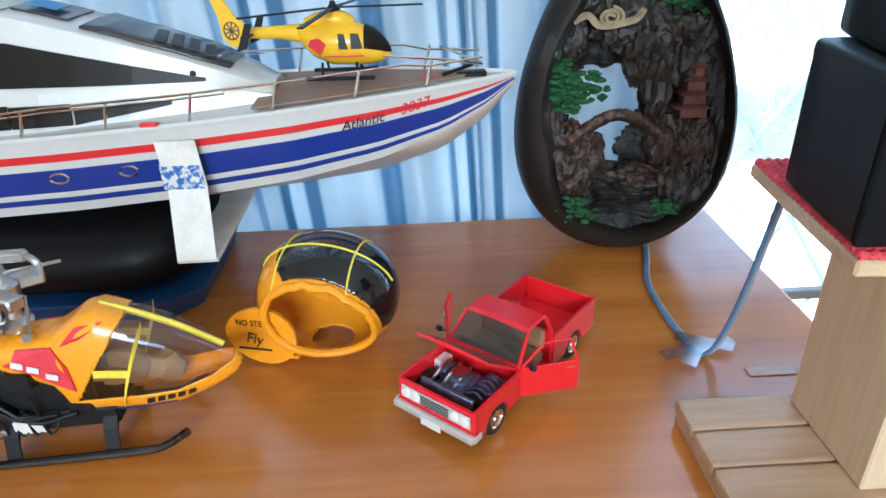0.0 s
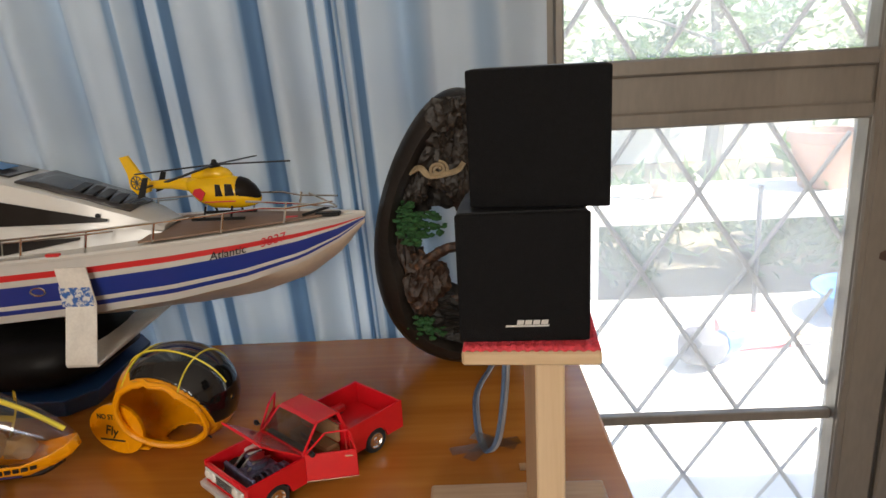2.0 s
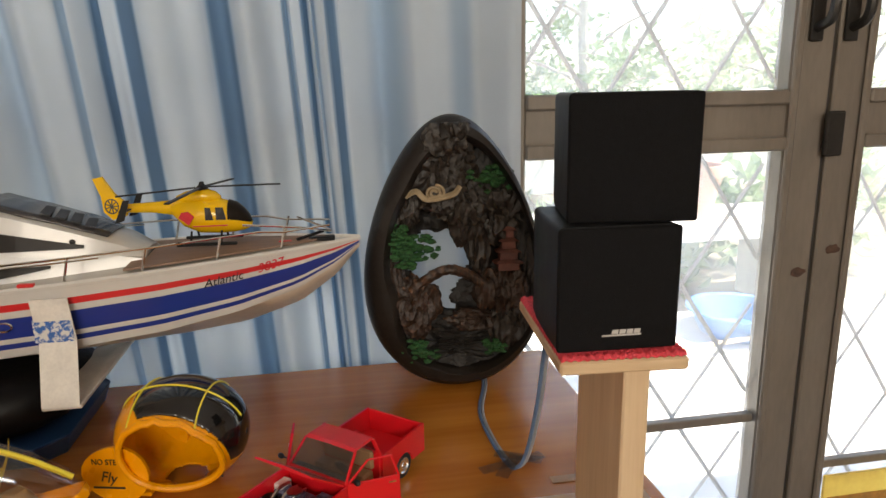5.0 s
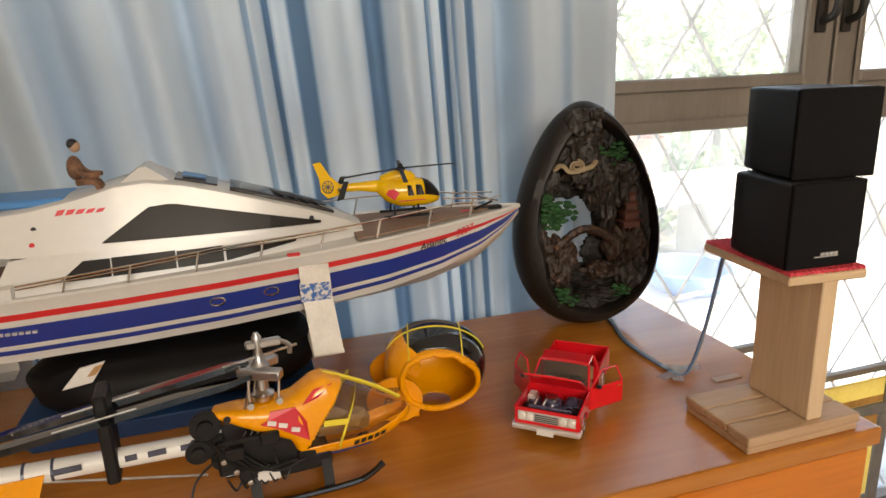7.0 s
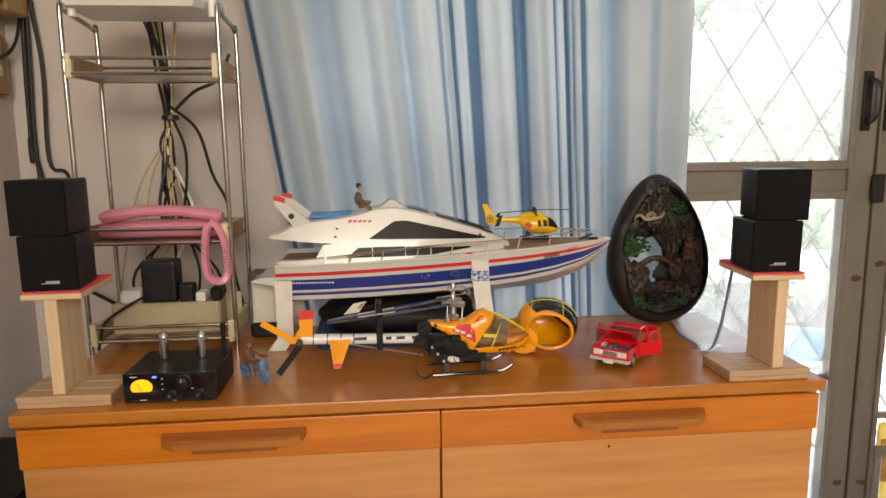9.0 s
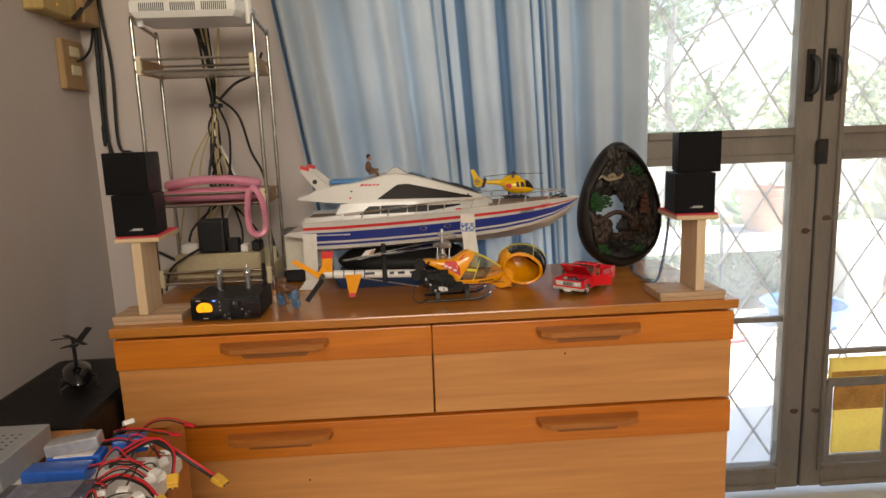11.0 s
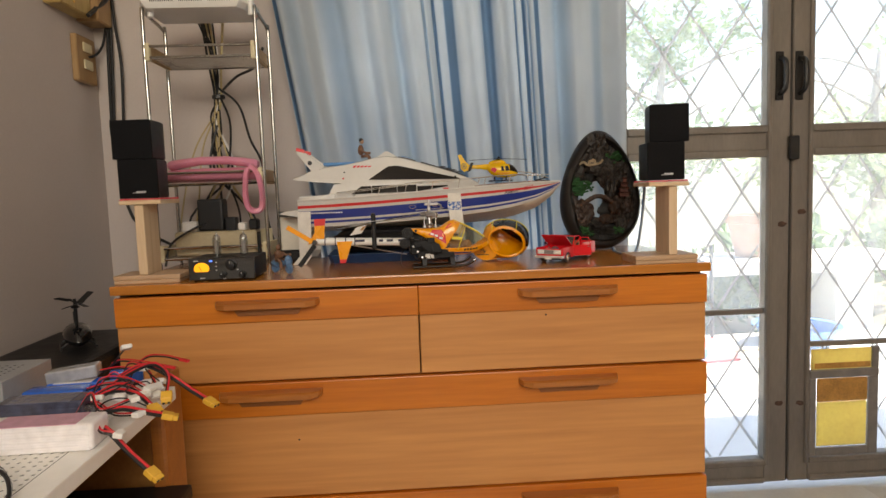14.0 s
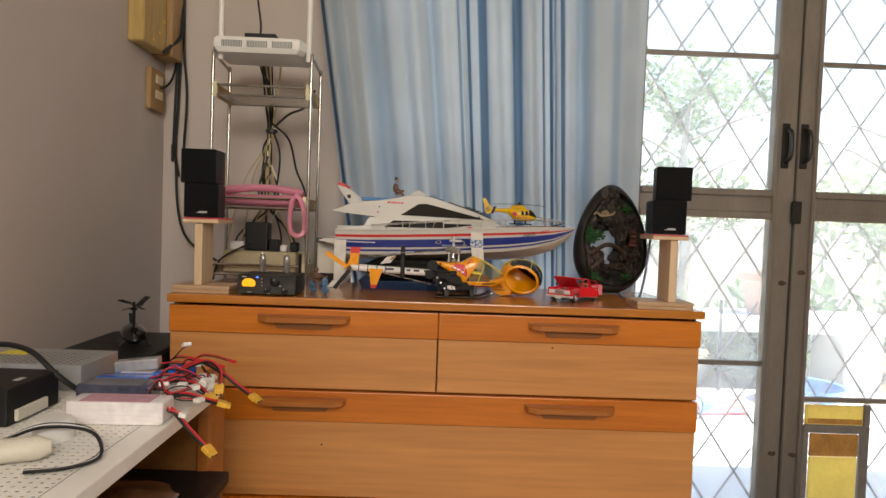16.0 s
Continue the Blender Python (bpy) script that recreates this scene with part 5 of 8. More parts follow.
# lower cabin
bm = bmesh.new()
low = []
for x, zt in ((-0.478, 0.9435), (-0.46, 0.945), (-0.40, 0.946), (-0.30, 0.946), (-0.20, 0.944), (-0.15, 0.938), (-0.118, 0.931)):
    zb = station(x)[2] - 0.002
    xb = x if x > -0.47 else x - 0.022
    low.append([(xb, BY - cabin_w(x, zb), zb), (x, BY - cabin_w(x, zt), zt), (x, BY, zt + 0.002), (x, BY + cabin_w(x, zt), zt), (xb, BY + cabin_w(x, zb), zb)])
rings(bm, low)
part("lower_cabin", bm, "hull", boat)


def laid_pane(name, low, high, s, width, off, material="smoke", label=""):
    """A thin pane that follows the cabin's side between a lower and an upper line of (x, z) points."""
    def at(line, t):
        x = line[0][0] + (line[-1][0] - line[0][0]) * t
        for p, q in zip(line, line[1:]):
            if p[0] <= x <= q[0] + 1e-9:
                return x, p[1] + (q[1] - p[1]) * (x - p[0]) / max(1e-9, q[0] - p[0])
        return line[-1]
    bm = bmesh.new()
    sheets = []
    for o in (off - 0.0012, off):
        rows = []
        for i in range(25):
            (xa, za), (xb, zb) = at(low, i / 24), at(high, i / 24)
            rows.append([Vector((xa + (xb - xa) * j / 4, 0, za + (zb - za) * j / 4)) for j in range(5)])
        for row in rows:
            for p in row:
                p.y = BY + s * (width(p.x, p.z) + o)
        sheets.append(rows)
    rings(bm, [a + b[::-1] for a, b in zip(*sheets)])
    return part(name, bm, material, boat, label)


for s in (-1, 1):
    for x0, x1, z1 in ((-0.436, -0.3870, 0.9370), (-0.3855, -0.3245, 0.9375), (-0.3230, -0.2765, 0.9365), (-0.2740, -0.198, 0.9330)):
        b = 0.024 if x0 < -0.43 else 0.0
        laid_pane("cabin_window", [(x0, 0.9185 + 0.01 * (x0 + 0.43)), (x1, 0.9185 + 0.01 * (x1 + 0.43) + (0.0095 if x1 > -0.21 else 0))], [(x0 + b, z1), (x1, z1)], s, cabin_w, 0.0026, label="dark tinted cabin window")
# upper cabin with its raked wing at the back
UP = [(-0.577, 0.9575, 0.9620, 0.060), (-0.555, 0.9550, 0.9690, 0.062), (-0.525, 0.9510, 0.9830, 0.063), (-0.490, 0.9480, 0.9880, 0.063), (-0.455, 0.9450, 0.9910, 0.063), (-0.41, 0.9450, 0.9990, 0.062),
      (-0.375, 0.9450, 1.0080, 0.061), (-0.345, 0.9450, 1.0100, 0.060), (-0.31, 0.9450, 1.0040, 0.0585), (-0.27, 0.9440, 0.9930, 0.056), (-0.225, 0.9430, 0.9790, 0.052), (-0.18, 0.9400, 0.9640, 0.046), (-0.140, 0.9350, 0.9480, 0.036), (-0.118, 0.9310, 0.9360, 0.026)]


def up_w(x, z):
    for a, b in zip(UP, UP[1:]):
        if a[0] <= x <= b[0]:
            t = (x - a[0]) / (b[0] - a[0])
            return a[3] + (b[3] - a[3]) * t - 0.28 * (z - 0.945)
    return 0.03


bm = bmesh.new()
rings(bm, [[(x, BY - w, zb), (x, BY - w + 0.28 * (zt - zb) * 0.9, zt - 0.002), (x, BY - w + 0.28 * (zt - zb) + 0.004, zt), (x, BY, zt + 0.002), (x, BY + w - 0.28 * (zt - zb) - 0.004, zt), (x, BY + w - 0.28 * (zt - zb) * 0.9, zt - 0.002), (x, BY + w, zb)] for x, zb, zt, w in UP])
part("upper_cabin", bm, "hull", boat, "", True)
for s in (-1, 1):
    laid_pane("saloon_window", [(-0.392, 0.9525), (-0.168, 0.9475)], [(-0.391, 0.9540), (-0.345, 0.9840), (-0.322, 0.9855), (-0.168, 0.9500)], s, up_w, 0.0030, label="long dark tinted wedge window")
    bm = bmesh.new()
    fy = BY + s * 0.052
    rings(bm, [[(x, fy + o, z) for x, z in ((-0.530, 0.975), (-0.500, 0.986), (-0.543, 1.022), (-0.566, 1.028), (-0.566, 1.022))] for o in (-0.004, 0.004)])
    part("wing_fin", bm, "hull", boat, "raked white fin")
    bm = bmesh.new()
    rings(bm, [[(x, fy + o, z) for x, z in ((-0.567, 1.0285), (-0.547, 1.0225), (-0.546, 1.0310), (-0.566, 1.0360))] for o in (-0.0045, 0.0045)])
    part("fin_tip", bm, "sred", boat, "red tip")
    part("fin_badge", lathe([(0, 0), (0.0055, 0), (0.0055, 0.0006), (0, 0.0006)], pose(-0.535, fy + s * 0.004, 0.998, -90 * s, 0, 0), 16), "ink", boat)
    for x, z, mat in ((-0.548, 0.962, "ink"), (-0.455, 0.957, "sred"), (-0.452, 0.972, "ink"), (-0.178, 0.9535, "ink")):
        part("rivet", lathe([(0, 0), (0.0028, 0), (0.0026, 0.001), (0, 0.0012)], pose(x, BY + s * (up_w(x, z) - 0.0004), z, -90 * s, 0, 0), 10), mat, boat)
    bm = bmesh.new()
    rings(bm, [[(x, BY + s * (up_w(x, z) + o), z) for x, z in ((-0.518, 0.9700), (-0.487, 0.9715), (-0.486, 0.9760), (-0.517, 0.9745))] for o in (0.0004, 0.0010)])
    part("print_bar", bm, "lblue", boat, "pale blue print")
    bm = bmesh.new()
    for k in range(5):
        x0 = -0.432 + 0.0092 * k
        rings(bm, [[(x, BY + s * (up_w(x, z) + o), z) for x, z in ((x0, 0.9830), (x0 + 0.0070, 0.9836), (x0 + 0.0105, 0.9890 - 0.0004 * k), (x0 + 0.0030, 0.9884 - 0.0004 * k))] for o in (0.0004, 0.0010)])
    part("print_bar", bm, "red_print", boat, "red script print")
# smoked roof and hatch
bm = bmesh.new()


def roof_z(x):
    for a, b in zip(UP, UP[1:]):
        if a[0] <= x <= b[0]:
            t = (x - a[0]) / (b[0] - a[0])
            return a[2] + (b[2] - a[2]) * t, a[3] + (b[3] - a[3]) * t - 0.28 * (a[2] - a[1])
    return UP[-1][2], 0.02


for x0, x1 in ((-0.262, -0.150),):
    rings(bm, [[(x, BY + q * (roof_z(x)[1] - 0.004), roof_z(x)[0] + 0.0032 + 0.0012 * (1 - abs(q))) for q in (-1, -0.5, 0, 0.5, 1)] for x in [x0 + (x1 - x0) * k / 8 for k in range(9)]], closed=False)
rw = part("roof_window", bm, "smoke_grey", boat, "smoked grey roof window with vents", True)
rw.modifiers.new("thickness", "SOLIDIFY").thickness = 0.002
bm = bmesh.new()
for k in range(4):
    x = -0.205 + 0.013 * k
    z = roof_z(x)[0] + 0.0055
    add_box(bm, (-0.009, -0.026, -0.0004), (0.0, 0.026, 0.0010), pose(x, BY - 0.006, z, 0, 17, 14))
part("vent", bm, "ink", rw, "black vent slots")
bm = bmesh.new()
rings(bm, [[(x, BY + q * 0.026, roof_z(x)[0] + 0.0035) for q in (-1, 0, 1)] for x in (-0.318, -0.300, -0.275)], closed=False)
ht = part("hatch", bm, "smoke_grey", boat, "dark hatch with blue print")
ht.modifiers.new("thickness", "SOLIDIFY").thickness = 0.002
part("hatch_print", box((-0.311, BY - 0.016, 0.0), (-0.286, BY + 0.010, 0.0008), 0, 1, pose(0, 0, 0, 0, 0, 0) @ pose(-0.298, 0, roof_z(-0.298)[0] + 0.006, 0, 15, 0) @ pose(0.298, 0, 0)), "lblue", ht)
# fly bridge: blue seat and small screen
bm = bmesh.new()
add_box(bm, (-0.505, BY - 0.036, 0.9905), (-0.425, BY + 0.036, 0.9985), pose(0, 0, 0), 0.002)
part("fly_seat", bm, "lblue", boat, "blue fly bridge floor")
bm = bmesh.new()
rings(bm, [[(-0.372, BY + q * 0.034, 1.008), (-0.352, BY + q * 0.026, 1.022), (-0.345, BY + q * 0.026, 1.023), (-0.322, BY + q * 0.036, 1.008)] for q in (-1, -0.4, 0.4, 1)])
part("fly_screen", bm, "hull", boat, "", True)
# rails
for s in (-1, 1):
    bm = bmesh.new()
    ln = []
    for k in range(24):
        x = -0.470 + 0.535 * k / 23
        h = 0.016 + 0.009 * min(1, k / 8)
        ln.append((x, BY + s * (station(x)[1] - 0.004), station(x)[2] + h - (0.004 if k > 20 else 0)))
    add_tube(bm, ln, 0.00115, 6, 1)
    add_tube(bm, [(p[0], p[1] + s * 0.001, p[2] - 0.003) for p in ln[:-9]], 0.0008, 6, 1)
    for x in (-0.425, -0.365, -0.300, -0.235, -0.170, -0.105, -0.040, 0.02):
        w, zs = station(x)[1] - 0.004, station(x)[2]
        k = (x + 0.470) / 0.535 * 23
        add_tube(bm, [(x - 0.006, BY + s * w, zs), (x, BY + s * w, zs + 0.016 + 0.009 * min(1, k / 8))], 0.0013, 6, 1)
    part("rail", bm, "chrome", boat, "thin chrome deck rail", True)
bm = bmesh.new()
add_tube(bm, [(-0.02, BY - 0.042, 0.961), (0.03, BY - 0.030, 0.954), (0.062, BY - 0.006, 0.944), (0.066, BY, 0.943), (0.062, BY + 0.006, 0.944), (0.03, BY + 0.03, 0.954)], 0.0012, 6, 5)
part("bow_rail", bm, "chrome", boat, "", True)
bm = bmesh.new()
add_box(bm, (0.042, BY - 0.008, 0.9330), (0.070, BY + 0.004, 0.9375), pose(0, 0, 0), 0.001)
add_tube(bm, [(0.030, BY - 0.012, 0.937), (0.058, BY - 0.002, 0.943)], 0.0018, 6, 1)
part("anchor_winch", bm, "black", boat, "black bow fitting")
for x, y in ((0.018, BY - 0.010), (-0.205, BY - 0.088)):
    part("deck_cap", box((x - 0.007, y - 0.003, station(x)[2] + 0.0035), (x + 0.007, y + 0.003, station(x)[2] + 0.007), 0.001), "sred", boat, "small red cap")
# portholes
for x in (-0.288, -0.232):
    hy, hz = hull_y(x, 0.50)
    bm = bmesh.new()
    add_tube(bm, [(x + 0.0075 * math.cos(a), BY - hy - 0.0006, hz + 0.0042 * math.sin(a)) for a in (2 * math.pi * k / 18 for k in range(19))], 0.0011, 6, 1)
    part("porthole", bm, "chrome", boat, "chrome oval porthole ring", True)
hy, hz = hull_y(-0.53, 0.47)
bm = bmesh.new()
for k in range(13):
    add_box(bm, (-0.535 + k * 0.006, BY - hy - 0.0030, hz - 0.0012), (-0.5308 + k * 0.006, BY - hy - 0.0006, hz + 0.0016), pose(0, -0.0008 * k * 0.4, 0))
part("print_bar", bm, "silver_print", boat, "pale print on the blue stripe")
xt = -0.022
lettering("Atlantic", 0.0120, pose(xt - 0.018, BY - hull_y(xt - 0.018, 0.27)[0] - 0.0016, hull_y(xt - 0.018, 0.36)[1], 0, -7, 15) @ pose(0, 0, 0, 97, 0, 0), "ink", boat, 0.0002, shear=0.3)
lettering("3837", 0.0135, pose(xt + 0.026, BY - hull_y(xt + 0.026, 0.27)[0] - 0.0016, hull_y(xt + 0.026, 0.30)[1], 0, -9, 20) @ pose(0, 0, 0, 97, 0, 0), "red_print", boat, 0.0002, shear=0.3)


def bracket(x, z_foot, half, foot_dir, label):
    """A bent white strip that carries the hull on both sides, with feet."""
    b = thing("hull_bracket", pose(x, BY, z_foot), label, "bracket", "brackets under the yacht")
    zt = 0.905 - z_foot if half < 0.11 else 0.913 - z_foot
    for s in (-1, 1):
        yt, yb = s * 0.0945, s * half
        w = 0.016
        bm = bmesh.new()
        rings(bm, [[(-w, yt, zt), (w, yt, zt), (w, yt + s * 0.0015, zt), (-w, yt + s * 0.0015, zt)],
                   [(-w + 0.002, s * 0.092, zt - 0.04), (w + 0.002, s * 0.092, zt - 0.04), (w + 0.002, s * 0.0935, zt - 0.04), (-w + 0.002, s * 0.0935, zt - 0.04)],
                   [(-w + 0.006, yb, 0.004), (w + 0.006, yb, 0.004), (w + 0.006, yb + s * 0.0015, 0.004), (-w + 0.006, yb + s * 0.0015, 0.004)]])
        part("arm", bm, "strap", b, "chipped white strip")
        if s < 0:
            for zz, hh in ((zt - 0.030, 0.022),):
                part("sticker", box((-0.0165, yt - 0.0006 + 0.0004, zz - hh / 2), (0.0165, yt - 0.0002 + 0.001, zz + hh / 2)), "scuffed_blue", b, "scuffed blue paint patch")
    part("cross_strip", box((-0.011, -half, 0.0), (0.023, half, 0.004), 0.001), "strap", b)
    return b


bracket(-0.186, 0.8155, 0.118, 1, "white metal bracket holding the bow half of the yacht")
sb = thing("stern_bracket", pose(-0.552, BY, TOP), "white metal bracket holding the stern of the yacht", "bracket", "brackets under the yacht")
for s in (-1, 1):
    bm = bmesh.new()
    rings(bm, [[(-0.016, s * 0.077, 0.128), (0.016, s * 0.080, 0.128), (0.016, s * 0.0815, 0.128), (-0.016, s * 0.0785, 0.128)], [(-0.015, s * 0.082, 0.02), (0.015, s * 0.085, 0.02), (0.015, s * 0.0865, 0.02), (-0.015, s * 0.0835, 0.02)], [(-0.030, s * 0.10, 0.001), (0.002, s * 0.10, 0.001), (0.002, s * 0.1015, 0.001), (-0.030, s * 0.1015, 0.001)]])
    part("arm", bm, "strap", sb)
part("cross_strip", box((-0.015, -0.0815, 0.0785), (0.015, 0.0815, 0.0800)), "strap", sb)

# black bag in a blue tray under the yacht
tray = thing("storage_tray", pose(-0.345, 0.605, TOP), "blue plastic tray holding a black vinyl case under the yacht", "tray")
bm = bmesh.new()
rings(bm, [[(x * sx, y * sy, z) for x, y in ((-1, -0.86), (-0.93, -1), (0.85, -1), (1, -0.7), (1, 0.7), (0.85, 1), (-0.93, 1), (-1, 0.86))] for sx, sy, z in ((0.146, 0.080, 0.0005), (0.152, 0.086, 0.018), (0.153, 0.087, 0.020), (0.153, 0.087, 0.022), (0.151, 0.085, 0.022))])
part("tray", bm, "blue_tray", tray)
bm = bmesh.new()
loops = []
for k in range(15):
    t = k / 14
    x = -0.150 + 0.318 * t
    e = max(0.15, 1 - abs(2 * t - 1) ** 7)
    wob = 0.004 * noise.noise(Vector((x * 18, 1, 2)))
    loops.append([(x, 0.087 * e * math.copysign(abs(math.cos(a)) ** 0.5, math.cos(a)) * (1 - 0.12 * max(0, math.sin(a))), 0.0525 + (0.0298 * e + wob * 0.3) * math.copysign(abs(math.sin(a)) ** 0.55, math.sin(a))) for a in (2 * math.pi * j / 20 for j in range(20))])
rings(bm, loops)
part("case", bm, "bag", tray, "soft black vinyl case", True)
bm = bmesh.new()
add_prism(bm, [(-0.096, 0.068), (-0.078, 0.088), (-0.054, 0.092), (-0.068, 0.072)], 0.003, pose(0, -0.0905, 0))
part("case_label", bm, "white", tray, "white label")
bm = bmesh.new()
add_prism(bm, [(-0.072, 0.079), (-0.064, 0.088), (-0.055, 0.0905), (-0.064, 0.080)], 0.0012, pose(0, -0.0920, 0))
part("label_flash", bm, "brown_tape", tray, "orange flash on the label")

# ---- the yellow rescue helicopter toy on the foredeck ----
toy = thing("toy_helicopter", pose(-0.062, 0.622, 0.9375, 0, 0, -3) @ Matrix.Diagonal((1.0, 1.12, 1.14, 1)), "small yellow toy rescue helicopter standing on the yacht", "toy helicopter")


def fuselage(sections, sides=16):
    """Skins cross sections: x, centre z, half width, half height."""
    bm = bmesh.new()
    rings(bm, [[(x, w * math.cos(a), z + h * math.sin(a)) for a in (2 * math.pi * k / sides for k in range(sides))] for x, z, w, h in sections])
    return bm


part("body", fuselage([(-0.034, 0.034, 0.003, 0.003), (-0.030, 0.033, 0.009, 0.007), (-0.020, 0.029, 0.014, 0.013), (-0.004, 0.026, 0.0165, 0.0165), (0.014, 0.025, 0.0165, 0.0165), (0.028, 0.0235, 0.0150, 0.0145), (0.039, 0.0205, 0.0110, 0.0100), (0.046, 0.0180, 0.0055, 0.0050), (0.048, 0.0175, 0.001, 0.001)]), "yellow", toy, "", True)
part("engine_cowl", fuselage([(-0.026, 0.041, 0.004, 0.003), (-0.016, 0.042, 0.009, 0.006), (0.002, 0.0435, 0.010, 0.0070), (0.013, 0.0420, 0.008, 0.005), (0.018, 0.040, 0.003, 0.003)]), "yellow", toy, "", True)
part("tail_boom", fuselage([(-0.076, 0.0345, 0.0040, 0.0040), (-0.050, 0.0345, 0.0048, 0.0050), (-0.030, 0.0335, 0.0075, 0.0070)], 12), "yellow", toy, "", True)
bm = bmesh.new()
add_prism(bm, [(-0.076, 0.028), (-0.090, 0.0245), (-0.098, 0.032), (-0.099, 0.046), (-0.105, 0.062), (-0.096, 0.0635), (-0.086, 0.048), (-0.075, 0.039)], 0.004, pose(0, -0.002, 0))
part("tail_fin", bm, "yellow", toy)
bm = bmesh.new()
for k in range(9):
    a = 2 * math.pi * k / 9
    add_tube(bm, [(-0.0895, -0.0024, 0.037), (-0.0895 + 0.006 * math.cos(a), -0.0024, 0.037 + 0.006 * math.sin(a))], 0.0006, 4, 1)
add_tube(bm, [(-0.0895 + 0.0065 * math.cos(a), -0.0024, 0.037 + 0.0065 * math.sin(a)) for a in (2 * math.pi * k / 14 for k in range(15))], 0.0006, 4, 1)
part("tail_fan", bm, "dkgrey", toy)
bm = bmesh.new()
add_box(bm, (-0.078, -0.018, 0.0335), (-0.070, 0.018, 0.0347), None, 0.0005)
for s in (-1, 1):
    add_prism(bm, [(-0.082, 0.024), (-0.073, 0.026), (-0.066, 0.044), (-0.072, 0.044)], 0.001, pose(0, s * 0.018 - 0.0005, 0))
part("stabiliser", bm, "black", toy, "black stabiliser")
bm = bmesh.new()
nosep = [(0.026, 0.0262, 0.0158, 0.0130), (0.0335, 0.0250, 0.0140, 0.0118), (0.0405, 0.0225, 0.0108, 0.0088), (0.0455, 0.0200, 0.0066, 0.0052), (0.0480, 0.0185, 0.0016, 0.0014)]
rings(bm, [[(x, w * math.cos(a), z + h * math.sin(a)) for a in (-0.25 + (math.pi + 0.5) * k / 14 for k in range(15))] for x, z, w, h in nosep], closed=False)
part("windscreen", bm, "smoke", toy, "black windscreen", True)
for s in (-1, 1):
    for x0, x1 in ((0.0045, 0.0125), (0.0150, 0.0250)):
        bm = bmesh.new()
        rings(bm, [[(x0, s * (0.0150 + o), 0.0235), (x1, s * (0.0150 + o), 0.0235), (x1 - 0.003, s * (0.0128 + o), 0.0340), (x0, s * (0.0132 + o), 0.0345)] for o in (0.0008, 0.0022)])
        part("side_window", bm, "smoke", toy)
    bm = bmesh.new()
    rings(bm, [[(-0.022, s * (0.0130 + o), 0.026), (-0.012, s * (0.0158 + o), 0.0195), (-0.006, s * (0.0165 + o), 0.027), (-0.012, s * (0.0150 + o), 0.0315), (-0.019, s * (0.0135 + o), 0.0305)] for o in (0.0, 0.0012)])
    part("emblem", bm, "red_print", toy, "dark red emblem")
    part("side_line", box((-0.008, s * 0.0167 - 0.0004, 0.0178), (0.026, s * 0.0167 + 0.0004, 0.0188)), "red_print", toy)
    bm = bmesh.new()
    add_box(bm, (-0.026, s * 0.0165 - 0.0018, 0.0005), (0.034, s * 0.0165 + 0.0018, 0.0032), None, 0.0008)
    for x in (-0.012, 0.018):
        add_tube(bm, [(x, s * 0.0160, 0.003), (x, s * 0.0095, 0.0125)], 0.0012, 6, 1)
    part("skid", bm, "black", toy, "black skid")
bm = bmesh.new()
add_lathe(bm, [(0, 0.046), (0.0055, 0.0475), (0.0065, 0.0505), (0.003, 0.0535), (0.0022, 0.056), (0, 0.0565)], None, 12)
for a in (18, 80, 198, 262):
    add_box(bm, (0.004, -0.0026, 0.0508), (0.078, 0.0026, 0.0519), pose(0, 0, 0, 0, 2, a), 0.0004)
part("main_rotor", bm, "black", toy, "four dark rotor blades")

# ---- small seated figure on the fly bridge ----
bm = bmesh.new()
BD = BY - 0.028
rough_ball(bm, (-0.408, BD, 1.049), (0.0056, 0.0056, 0.0066), 1, 0.1, mi=1)
rough_ball(bm, (-0.4095, BD, 1.0515), (0.0058, 0.0060, 0.0056), 3, 0.1, mi=2)
rough_ball(bm, (-0.411, BD, 1.0265), (0.0078, 0.010, 0.0135), 2, 0.12)
for s in (-1, 1):
    add_tube(bm, [(-0.411, BD + s * 0.009, 1.034), (-0.402, BD + s * 0.011, 1.021), (-0.388, BD + s * 0.007, 1.019)], 0.0028, 6, 4)
    add_tube(bm, [(-0.411, BD + s * 0.005, 1.012), (-0.394, BD + s * 0.006, 1.012), (-0.388, BD + s * 0.006, 1.000)], 0.0038, 6, 4)
fig = tagged(part("figurine", bm, ["skin_doll", "doll_face", "ink"], None, "", True), "tiny painted seated doll on top of the yacht", "figurine")

# ---- the radio controlled helicopter ----
rc = thing("model_helicopter", pose(-0.231, 0.385, TOP, 0, 0, 4), "large radio controlled helicopter with an amber canopy and white boom", "model helicopter")


def can_sec(x, zt, zb, w):
    return [(x, w * math.cos(a), (zt + zb) / 2 + (zt - zb) / 2 * math.copysign(abs(math.sin(a)) ** 0.8, math.sin(a))) for a in (2 * math.pi * k / 20 for k in range(20))]


CAN = [(-0.065, 0.0875, 0.0835, 0.003), (-0.062, 0.0885, 0.0810, 0.010), (-0.045, 0.0880, 0.0715, 0.016), (-0.027, 0.0870, 0.0610, 0.019), (-0.004, 0.0880, 0.0480, 0.021), (0.000, 0.0890, 0.0380, 0.0213), (0.003, 0.0903, 0.0280, 0.0215), (0.010, 0.0945, 0.0260, 0.022), (0.020, 0.1010, 0.0250, 0.0225), (0.030, 0.1035, 0.0245, 0.0225), (0.048, 0.0955, 0.0245, 0.0225), (0.070, 0.0840, 0.0265, 0.020), (0.092, 0.0695, 0.0345, 0.015), (0.105, 0.0580, 0.0410, 0.008), (0.110, 0.0510, 0.0460, 0.002)]


